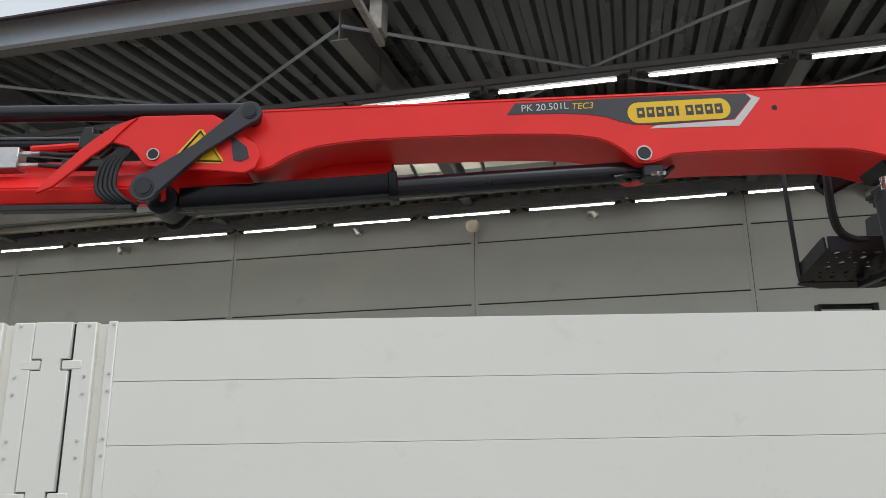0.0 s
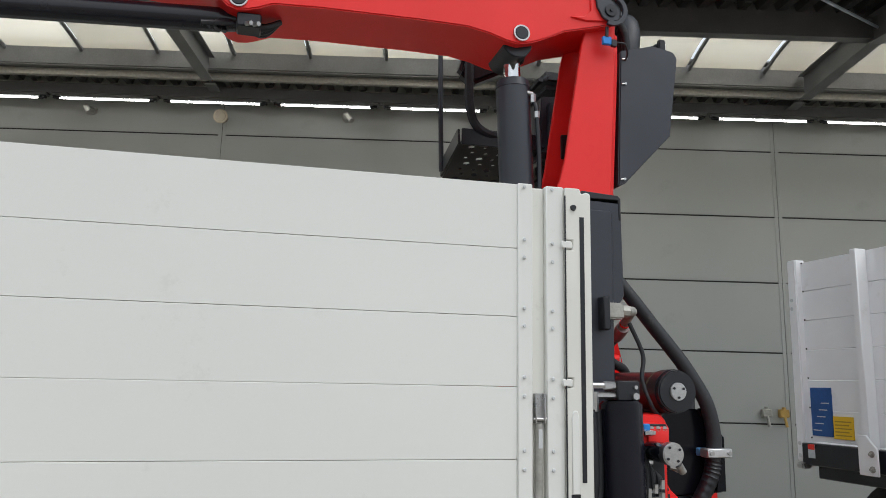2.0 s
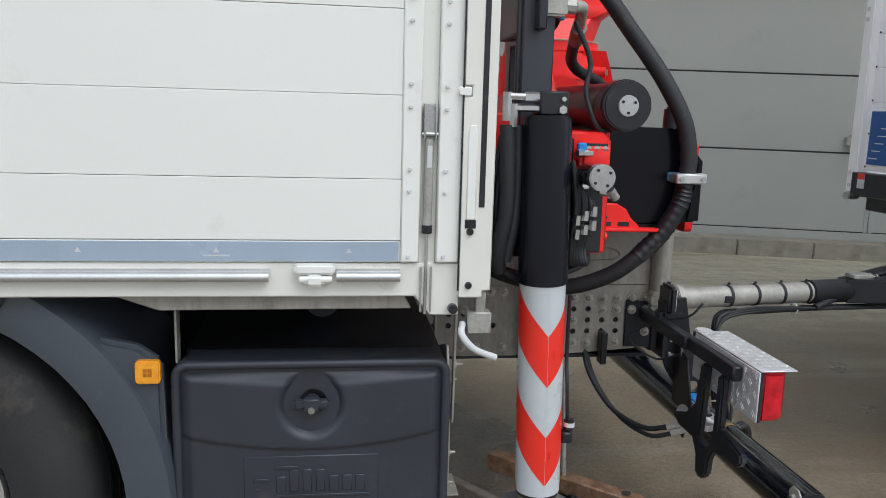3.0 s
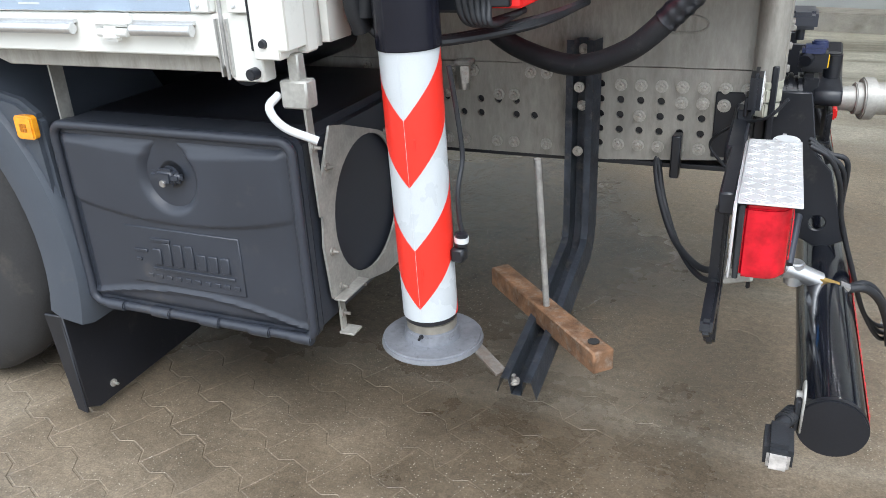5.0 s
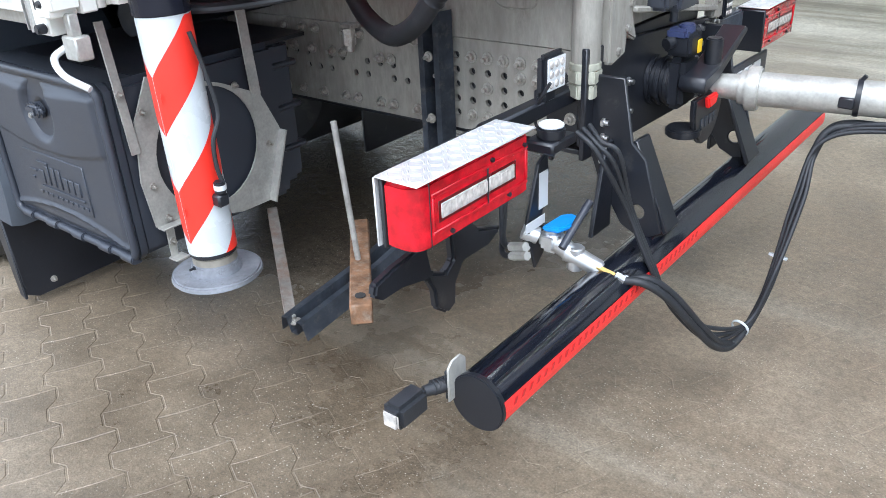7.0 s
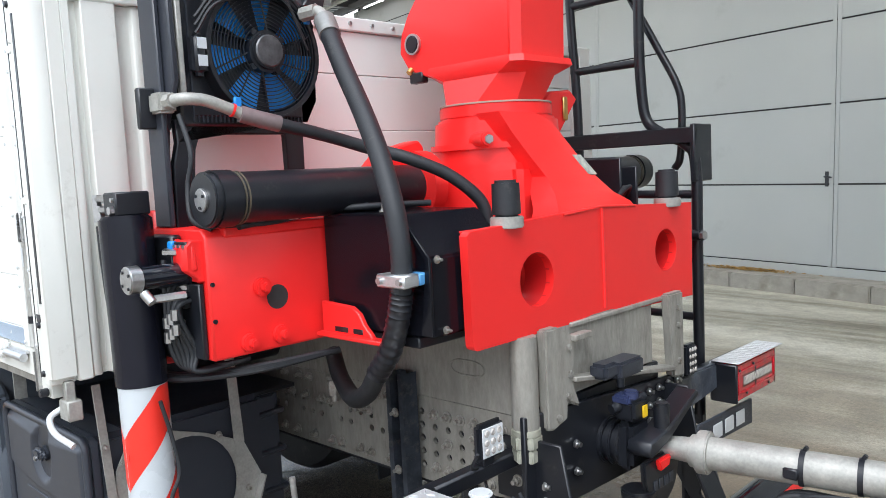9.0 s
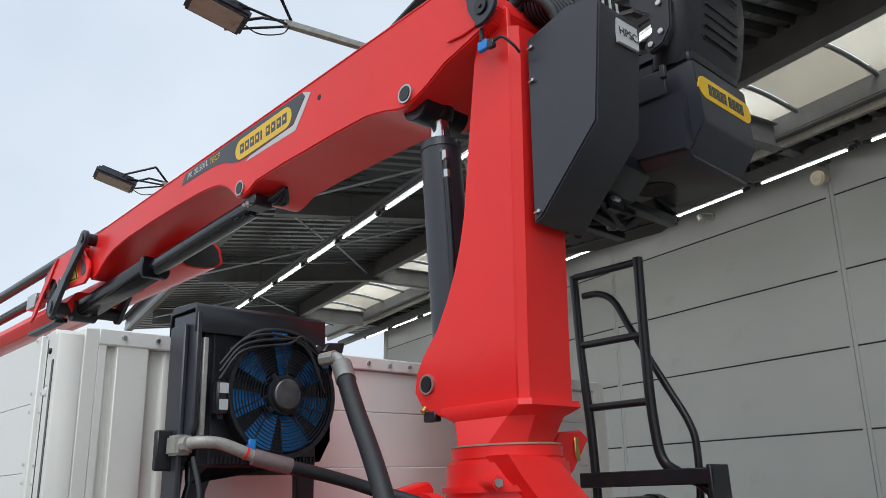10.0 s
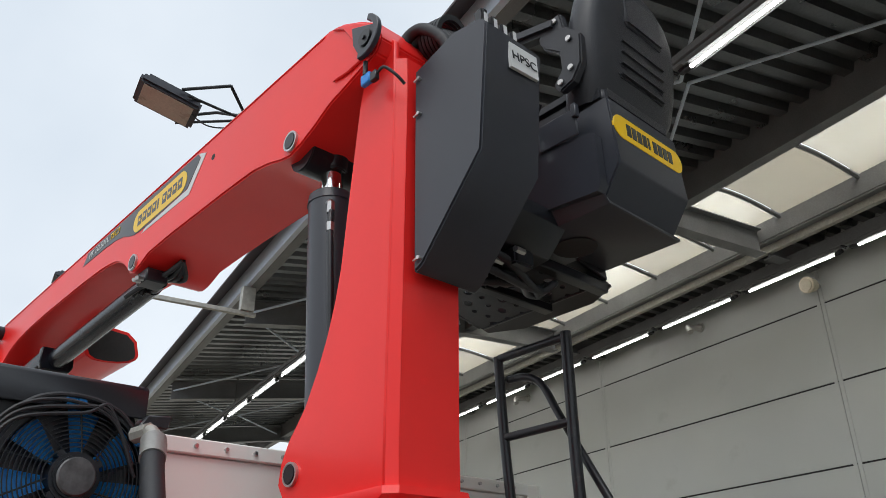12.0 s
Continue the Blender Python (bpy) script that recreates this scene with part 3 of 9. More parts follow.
def build_lamps():
    """Two rows of bare tube lamps, each with its batten, end holders and cable clamp."""
    def lamp(length):
        e = thing("tube_lamp", (0, 0, 0), "lit white tube lamp on a grey batten", "lamp", "tube lamps")
        part("batten", join(box(-length / 2 - 0.10, length / 2 + 0.10, -0.060, 0.060, 0.032, 0.060, 0.003), box(-length / 2, length / 2, -0.060, -0.056, 0.008, 0.0315, 0), box(-length / 2, length / 2, 0.056, 0.060, 0.008, 0.0315, 0)), BEAM, e)
        part("tube", cyl((-length / 2 + 0.03, 0, 0), (length / 2 - 0.03, 0, 0), 0.0155, seg=12), TUBE, e, "glowing white tube")
        for s in (-1, 1):
            part("end_holder", join(cyl((s * (length / 2 - 0.03), 0, 0), (s * (length / 2 + 0.03), 0, 0), 0.026, seg=12), box(s * (length / 2 + 0.05) - 0.03, s * (length / 2 + 0.05) + 0.03, -0.025, 0.025, -0.01, 0.03, 0.005)), BLACK, e)
        part("clamp", join(box(length / 2 + 0.08, length / 2 + 0.12, -0.05, 0.05, 0.05, 0.12, 0.004)), BLACK, e)
        return e
    a, b = lamp(1.42), lamp(1.25)
    first = [True, True]
    for k in range(-7, 10):
        m = HALL @ Matrix.Translation((-4.57 + 1.685 * k, 12.0, 6.12))
        if first[0]:
            a.matrix_basis, first[0] = m, False
        else:
            copy_thing(a, m)
    for k in range(-12, 9):
        m = HALL @ Matrix.Translation((0.52 + 1.50 * k, 7.16, 5.635))
        if first[1]:
            b.matrix_basis, first[1] = m, False
        else:
            copy_thing(b, m)


def wall_fittings():
    def elbow():
        e = thing("wall_pipe", (0, 0, 0), "short grey bent outlet pipe on the wall", "pipe", "wall pipes")
        part("pipe", sweep(bend([(0, 0.12, 0.10), (0, -0.10, 0.06), (0.05, -0.22, 0.02), (0.12, -0.26, -0.08)], 6), 0.045, 12), GALV, e)
        part("flange", cyl((0, 0.10, 0.10), (0, 0.13, 0.10), 0.075, seg=20), GALV, e)
        return e
    a = elbow()
    for i, u in enumerate((-9.62, -4.98, -0.93, 3.3)):
        m = HALL @ Matrix.Translation((u, WALL - 0.13, 6.04))
        if i == 0:
            a.matrix_basis = m
        else:
            copy_thing(a, m)
    for u in (-2.88,):
        s = thing("wall_siren", (0, 0, 0), "round cream siren on the wall joint", "siren")
        part("body", cyl((0, 0.0, 0), (0, -0.16, -0.03), 0.085, 0.115, 24, 0.01), surface("cream_plastic", (0.55, 0.50, 0.38), 0.5), s)
        part("face", cyl((0, -0.162, -0.03), (0, -0.172, -0.032), 0.085, seg=24), surface("cream_face", (0.42, 0.38, 0.29), 0.6), s)
        part("bracket", box(-0.04, 0.04, -0.02, 0.10, -0.03, 0.03), GALV, s)
        s.matrix_basis = HALL @ Matrix.Translation((u, WALL - 0.10, 6.05))
    h = thing("door_handle", (0, 0, 0), "small dark door handle on the grey wall", "handle")
    part("plate", box(-0.025, 0.025, -0.012, 0, -0.10, 0.10, 0.004), BLACK, h)
    part("lever", sweep(bend([(0, -0.01, 0.03), (0, -0.06, 0.03), (0.10, -0.065, 0.02)], 5), 0.012, 8), BLACK, h)
    h.matrix_basis = HALL @ Matrix.Translation((-3.00, WALL, 1.60))
    t = thing("wall_taps", (0, 0, 0), "pair of brass and grey water taps on the wall", "tap")
    for dx, mt in ((-0.13, GALV), (0.13, BRASS)):
        part("tap", join(box(dx - 0.07, dx + 0.07, -0.10, 0, -0.02, 0.10, 0.012), cyl((dx, -0.08, 0), (dx + 0.02, -0.10, -0.16), 0.022, seg=12), cyl((dx, -0.06, 0.1), (dx, -0.06, 0.13), 0.03, seg=12)), mt, t)
    t.matrix_basis = HALL @ Matrix.Translation((5.69, WALL, 1.65))


def floodlight(m):
    """A yard floodlight on a bracket arm that reaches out from the canopy."""
    e = thing("floodlight", (0, 0, 0), "black floodlight with a pale lens on a steel arm", "floodlight", "floodlights")
    head = Matrix.Translation((0, 0, 0)) @ Euler((radians(-14), 0, 0)).to_matrix().to_4x4()
    hb = rounded(box(-0.17, 0.17, -0.27, 0.23, -0.03, 0.05, 0), 0.02, 2)
    hb.transform(head)
    hd = part("head", hb, CHARCOAL, e)
    lb = box(-0.135, 0.135, -0.225, 0.185, -0.036, -0.029, 0.002)
    lb.transform(head)
    part("lens", lb, surface("floodlight_lens", (0.42, 0.36, 0.30), 0.3, vary=0.1), hd, "pale beige lens")
    fins = [box(-0.14 + 0.035 * i, -0.135 + 0.035 * i, -0.22, 0.18, 0.05, 0.075, 0) for i in range(9)]
    for f in fins:
        f.transform(head)
    several("cooling_fin", fins, CHARCOAL, hd)
    rods = []
    for sx in (-1, 1):
        rods += [cyl((0.21 * sx, 0.05, 0.02), (0.21 * sx, 0.42, 0.20), 0.014, seg=8), cyl((0.21 * sx, 0.42, 0.20), (0, 0.62, 0.10), 0.014, seg=8), cyl((0.21 * sx, 0.10, -0.02), (0, 0.62, 0.06), 0.012, seg=8)]
    several("bracket_rod", rods, BLACK, e)
    part("arm", box(-0.03, 0.03, 0.55, 2.24, 0.04, 0.10, 0.006), GALV, e)
    part("wall_plate", box(-0.06, 0.06, 2.02, 2.20, 0.10, 0.445, 0.004), GALV, e)
    part("cable", sweep(bend([(0.05, 0.10, -0.02), (0.06, 0.30, -0.14), (0.02, 0.52, -0.06), (0.0, 0.60, 0.04)], 8), 0.006, 6), RUBBER, e)
    e.matrix_basis = m
    return e


def leaf_litter():
    """Yellow fallen leaves swept together on the kerb strip."""
    rng, verts, faces = random.Random(4), [], []
    for _ in range(420):
        u, v = rng.gauss(-4.1, 0.34), rng.uniform(WALL - 0.34, WALL - 0.04)
        a, r, b = rng.uniform(0, math.tau), rng.uniform(0.018, 0.040), len(verts)
        for k, q in ((0, 1.0), (1.3, 0.55), (math.pi, 0.9), (-1.3, 0.55)):
            verts.append((u + q * r * math.cos(a + k), v + q * r * math.sin(a + k), 0.308 + rng.uniform(0, 0.022)))
        faces.append((b, b + 1, b + 2, b + 3))
    me = bpy.data.meshes.new("leaf_litter")
    me.from_pydata(verts, [], faces)
    me.materials.append(surface("dry_yellow_leaves", (0.34, 0.20, 0.05), 0.8, vary=0.5, scale=9))
    return in_hall(tagged(new("leaf_litter", me), "dry yellow leaves heaped on the kerb strip", "leaves", kind="stuff"))


ground = build_ground()
leaf_litter()
build_wall()
build_kerb()
build_roof()
build_beams()
build_lamps()
wall_fittings()
lamp_a = floodlight(HALL @ Matrix.Translation((-2.49, 3.83, 5.60)))
copy_thing(lamp_a, HALL @ Matrix.Translation((-6.75, 3.70, 5.58)))


# ---------------------------------------------------------------- the truck's dropside bed
SIDE = 2.511
BOARDS_Z = [1.217, 1.361, 1.552, 1.742, 1.932, 2.117]


def rivets(points, parent, r=0.0055):
    me = mesh_of("rivet", join(cyl((0, 0, 0), (0, -0.003, 0), r, r * 0.7, 10), cyl((0, -0.0025, 0), (0, -0.0032, 0), r * 0.35, seg=8)), PALE)
    for x, z in points:
        p = new("rivet", me)
        place_parent(p, parent)
        p.matrix_basis = Matrix.Translation((x, SIDE - 0.0095, z))


def side_panel(x0, x1, bed, ends):
    """One drop side: five hollow boards, a strip of tape, end profiles with rivets."""
    for z0, z1 in zip(BOARDS_Z, BOARDS_Z[1:]):
        part("board", box(x0, x1, SIDE, SIDE + 0.026, z0 + 0.0006, z1 - 0.0006, 0.0011), WHITE, bed)
    part("lower_board", box(x0, x1, SIDE, SIDE + 0.026, 1.166, 1.2155, 0.002), WHITE, bed)
    part("reflective_tape", box(x0 + 0.002, x1 - 0.004, SIDE - 0.0016, SIDE + 0.001, 1.168, 1.214, 0.0004), TAPE, bed, "blue-grey reflective tape strip")
    marks = []
    for i in range(int((x1 - x0) / 0.30)):
        x = x1 - 0.12 - 0.30 * i
        marks.append(prism([(x - 0.007, 1.188), (x + 0.007, 1.188), (x, 1.200)], "y", SIDE - 0.0024, SIDE - 0.0012))
        if i % 2:
            marks.append(box(x - 0.030, x + 0.030, SIDE - 0.0024, SIDE - 0.0012, 1.179, 1.183, 0))
    several("tape_mark", marks, STRIPEWHITE, bed)
    for x, (w1, gap, w2), sgn in ((x1, ends[1], 1), (x0, ends[0], -1)):
        a, b = sorted((x, x + sgn * w1))
        part("end_profile", box(a, b, SIDE - 0.006, SIDE + 0.028, 1.166, 2.119, 0.003), WHITE, bed)
        rivets([((a + b) / 2 - 0.004 * sgn, z) for z in (2.108, 1.957, 1.906, 1.765, 1.717, 1.578, 1.527, 1.385, 1.335, 1.18)], bed)
        c, d = sorted((x + sgn * w1, x + sgn * (w1 + gap)))
        part("groove_back", box(c, d, SIDE + 0.012, SIDE + 0.030, 1.10, 2.112, 0.002), WHITEOLD, bed)
        lo, hi = sorted((x + sgn * (w1 + gap), x + sgn * (w1 + gap + w2)))
        part("end_profile", box(lo, hi, SIDE - 0.006, SIDE + 0.028, 1.166, 2.117, 0.003), WHITE, bed)
        rivets([((lo + hi) / 2 - 0.010 * sgn, z) for z in (2.106, 1.950, 1.898, 1.760, 1.712, 1.574, 1.523, 1.382, 1.332, 1.18)], bed)


def corner_post(x0, x1, bed, rear):
    """Folded steel post with keyed notches, a long slot and bolt heads."""
    w = x1 - x0
    out = [(x0, 1.083), (x0, 1.552), (x0 + 0.020, 1.552), (x0 + 0.020, 1.578), (x0, 1.578), (x0, 1.935), (x0 + 0.022, 1.935), (x0 + 0.022, 1.962), (x0, 1.962), (x0, 2.114),
           (x0 + 0.045, 2.114), (x0 + 0.050, 2.098), (x1 - 0.012, 2.104), (x1, 2.100), (x1, 1.10), (x1 - 0.02, 1.10), (x1 - 0.02, 1.083)]
    post = part("corner_post", prism(out, "y", SIDE - 0.016, SIDE + 0.05, 0.003, 1), WHITEOLD, bed, "cream-white folded steel corner post")
    xm = x0 + 0.024
    part("slot_cover", prism([(xm - 0.011, 1.27), (xm + 0.011, 1.27), (xm + 0.011, 1.47), (xm + 0.006, 1.49), (xm - 0.006, 1.49), (xm - 0.011, 1.47)], "y", SIDE - 0.019, SIDE - 0.014, 0.002), WHITE, post)
    several("slot", [box(xm - 0.013, xm + 0.013, SIDE - 0.0172, SIDE - 0.0155, 1.25, 1.27, 0), box(x0 - 0.003, x0 + 0.001, SIDE - 0.0168, SIDE - 0.015, 1.10, 2.09, 0)], BLACK, post)
    several("key", [box(x0 - 0.012, x0 + 0.0185, SIDE - 0.0175, SIDE - 0.010, 1.5545, 1.5755, 0.003), box(x0 - 0.012, x0 + 0.0205, SIDE - 0.0175, SIDE - 0.010, 1.9375, 1.9595, 0.003)], WHITE, post)
    for z in (2.056, 1.242, 1.113):
        part("bolt", cyl((xm, SIDE - 0.016, z), (xm, SIDE - 0.023, z), 0.009, 0.007, 16), BLACK, post)
    if rear:
        part("slit", box(x0 + 0.043, x0 + 0.056, SIDE - 0.0175, SIDE - 0.0155, 1.30, 2.03, 0), BLACK, post)
    return post


def build_bed():
    bed = thing("flatbed_body", (-1.0, CY, 1.06), "white aluminium dropside truck bed, closed", "truck bed")
    side_panel(-1.418, 1.388, bed, ((0.028, 0.035, 0.064), (0.044, 0.040, 0.054)))
    side_panel(-4.75, -1.799, bed, ((0.044, 0.040, 0.054), (0.028, 0.035, 0.064)))
    corner_post(1.526, 1.604, bed, True)
    # the middle post between the two drop sides
    mid = part("middle_post", prism([(-1.668, 1.09), (-1.668, 1.578), (-1.638, 1.578), (-1.638, 1.614), (-1.668, 1.614), (-1.668, 1.967), (-1.638, 1.967), (-1.638, 2.003), (-1.668, 2.003), (-1.668, 2.117), (-1.554, 2.117), (-1.554, 2.003), (-1.580, 2.003), (-1.580, 1.967), (-1.554, 1.967), (-1.554, 1.614), (-1.580, 1.614), (-1.580, 1.578), (-1.554, 1.578), (-1.554, 1.09)], "y", SIDE - 0.010, SIDE + 0.05, 0.002), WHITE, bed, "white middle post with keyed locks")
    part("post_back", box(-1.70, -1.52, SIDE + 0.004, SIDE + 0.012, 1.09, 2.112, 0), BLACK, mid, "dark gap behind the locks")
    keys = []
    for z in (1.985, 1.596):
        keys += [box(-1.70, -1.6415, SIDE - 0.008, SIDE + 0.003, z - 0.0145, z + 0.0145, 0.003), box(-1.5755, -1.515, SIDE - 0.008, SIDE + 0.003, z - 0.0145, z + 0.0145, 0.003)]
    several("key", keys, WHITE, mid)
    # lower rail with round bars and hinges
    part("side_rail", prism([(-4.8, 1.085), (1.425, 1.082), (1.46, 1.036), (1.53, 1.036), (1.53, 1.163), (-4.8, 1.163)], "y", SIDE + 0.004, SIDE + 0.045, 0.003), WHITEOLD, bed)
    for x0, x1 in ((-1.3, -0.55), (-0.35, 0.20), (0.38, 1.086), (1.240, 1.388), (-4.3, -2.2)):
        part("round_bar", join(cyl((x0, SIDE - 0.012, 1.133), (x1, SIDE - 0.012, 1.133), 0.0115, seg=16, bevel=0.001), box(x0, x1, SIDE - 0.006, SIDE + 0.006, 1.143, 1.150, 0)), ALU, bed, "bright round bar")
    for x in (1.19, 0.29, -0.45, -2.0):
        h = part("hinge", join(box(x - 0.047, x + 0.047, SIDE - 0.020, SIDE + 0.004, 1.138, 1.164, 0.006, 2), box(x - 0.022, x + 0.022, SIDE - 0.026, SIDE + 0.004, 1.110, 1.140, 0.008, 2)), WHITE, bed)
        part("hinge_pin", cyl((x - 0.036, SIDE - 0.012, 1.127), (x + 0.040, SIDE - 0.012, 1.127), 0.009, seg=14, bevel=0.002), WHITE, h)
    part("cross_member", prism([(0.72, 1.083), (1.40, 1.083), (1.42, 1.046), (0.83, 1.044)], "y", SIDE + 0.03, SIDE + 0.07, 0.002), FRAMESTEEL, bed, "grimy grey cross rail")
    part("floor_plate", box(-4.8, 1.55, SIDE + 0.05, 2 * CY - SIDE - 0.05, 1.10, 1.14, 0.003), FRAMESTEEL, bed)
    # gas spring of the drop side, in the groove
    g = part("gas_spring", join(cyl((1.450, SIDE + 0.002, 1.245), (1.452, SIDE + 0.002, 1.455), 0.011, seg=16, bevel=0.002)), GALV, bed)
    part("rod", join(cyl((1.449, SIDE + 0.002, 1.04), (1.450, SIDE + 0.002, 1.24), 0.004, seg=10), box(1.436, 1.440, SIDE - 0.004, SIDE + 0.008, 1.045, 1.155, 0), box(1.460, 1.464, SIDE - 0.004, SIDE + 0.008, 1.045, 1.155, 0)), STEEL, g)
    part("sleeve", cyl((1.450, SIDE + 0.002, 1.235), (1.450, SIDE + 0.002, 1.255), 0.0125, seg=16, bevel=0.001), BLACK, g)
    part("label", box(1.446, 1.457, SIDE - 0.0105, SIDE - 0.0088, 1.39, 1.44, 0), PALE, g, "pale label with plain bars")
    part("bracket", join(box(1.437, 1.441, SIDE - 0.012, SIDE + 0.010, 1.455, 1.535, 0.001), box(1.463, 1.467, SIDE - 0.012, SIDE + 0.010, 1.455, 1.535, 0.001), box(1.439, 1.465, SIDE + 0.004, SIDE + 0.010, 1.47, 1.535, 0.001), cyl((1.433, SIDE - 0.002, 1.466), (1.471, SIDE - 0.002, 1.466), 0.006, seg=10)), STEEL, g)
    part("bolt", cyl((1.515, SIDE - 0.0, 1.055), (1.515, SIDE - 0.022, 1.055), 0.012, 0.011, 16, 0.002), BLACK, bed)
    # far side, front wall
    yf = 2 * CY - SIDE
    part("far_side", box(-4.8, 1.55, yf - 0.03, yf, 1.09, 2.118, 0.003), WHITE, bed)
    part("front_wall", box(-4.83, -4.79, SIDE, yf, 1.09, 2.118, 0.003), WHITE, bed)
    # rear end wall between the posts
    for i in range(5):
        part("end_board", box(1.562, 1.590, 2.815, yf - 0.06, BOARDS_Z[i] - 0.05 * (i == 0) + 0.001, BOARDS_Z[i + 1] - 0.0015 - 0.04 * (i == 4), 0.002), WHITE, bed)
    part("top_rail", box(1.545, 1.604, 2.60, yf - 0.06, 2.078, 2.124, 0.004), WHITE, bed)
    me = mesh_of("rail_bolt", cyl((0, 0, 0), (0.008, 0, 0), 0.007, 0.006, 10), STEEL)
    for i in range(23):
        b = new("rail_bolt", me)
        place_parent(b, bed)
        b.matrix_basis = Matrix.Translation((1.604, 2.67 + 0.098 * i, 2.102))
    part("post_rib", prism([(1.56, 2.603), (1.60, 2.603), (1.60, 2.625), (1.575, 2.632), (1.575, 2.650), (1.600, 2.655), (1.600, 2.745), (1.578, 2.755), (1.578, 2.790), (1.592, 2.795), (1.592, 2.818), (1.56, 2.818)], "z", 1.09, 2.078, 0.002), WHITEOLD, bed)
    part("rear_post", box(1.555, 1.603, SIDE + 0.05, 2.603, 1.085, 2.122, 0.004), WHITEOLD, bed)
    part("far_post", box(1.545, 1.604, yf - 0.07, yf + 0.01, 1.085, 2.124, 0.004), WHITEOLD, bed)
    part("far_rib", box(1.56, 1.60, yf - 0.14, yf - 0.09, 1.09, 2.078, 0.003), WHITEOLD, bed)
    # grab hook below the post
    part("step_bracket", join(box(1.555, 1.615, SIDE + 0.01, SIDE + 0.05, 0.985, 1.04, 0.004), box(1.575, 1.60, SIDE + 0.015, SIDE + 0.04, 1.03, 1.09, 0.003)), GALV, bed)
    part("hook", sweep(bend([(1.545, SIDE + 0.02, 1.01), (1.540, SIDE - 0.010, 0.99), (1.570, SIDE - 0.012, 0.955), (1.628, SIDE + 0.012, 0.925)], 6), 0.0085, 10), PALE, bed, "pale bent hook")


build_bed()


# ---------------------------------------------------------------- chassis, wheel, fender, tool box
def build_wheel(chassis):
    hub = Vector((0.160, 2.655, 0.53))
    prof = [(0.265, 0.02), (0.285, -0.03), (0.36, -0.055), (0.42, -0.055), (0.475, -0.035), (0.498, 0.0), (0.500, 0.10), (0.500, 0.24), (0.48, 0.28), (0.36, 0.30), (0.265, 0.26)]
    tyre = part("tyre", spin(prof, hub, 64), TYRE, chassis)
    grooves = join(*[ring(hub + Vector((0, y, 0)), (0, 1, 0), 0.5015, 0.49, 0.012, 64) for y in (0.05, 0.12, 0.19)])
    part("tread_groove", grooves, BLACK, tyre)
    rim = [(0.268, 0.06), (0.264, 0.015), (0.246, 0.015), (0.240, 0.08), (0.225, 0.14), (0.19, 0.155), (0.155, 0.15), (0.13, 0.10), (0.12, 0.03), (0.05, 0.015), (0.0, 0.015)]
    rm = part("rim", spin(rim, hub - Vector((0, 0.03, 0)), 48), ALU, tyre, "silver steel wheel rim")
    several("rim_hole", [cyl(hub + Vector((0.185 * math.cos(a), 0.115, 0.185 * math.sin(a))), hub + Vector((0.185 * math.cos(a), 0.135, 0.185 * math.sin(a))), 0.026, seg=16) for a in [k * math.tau / 10 for k in range(10)]], JOINT, rm)


def spin(profile, centre, seg):
    """A turned shape about an axis that runs across the truck: (radius, depth) pairs."""
    bm = bmesh.new()
    rows = []
    for i in range(seg):
        a = i * math.tau / seg
        rows.append([bm.verts.new((centre[0] + r * math.cos(a), centre[1] + d, centre[2] + r * math.sin(a))) for r, d in profile])
    for i in range(seg):
        a, b = rows[i], rows[(i + 1) % seg]
        for k in range(len(profile) - 1):
            bm.faces.new((a[k], a[k + 1], b[k + 1], b[k]))
    bmesh.ops.remove_doubles(bm, verts=bm.verts[:], dist=0.0003)
    return bm


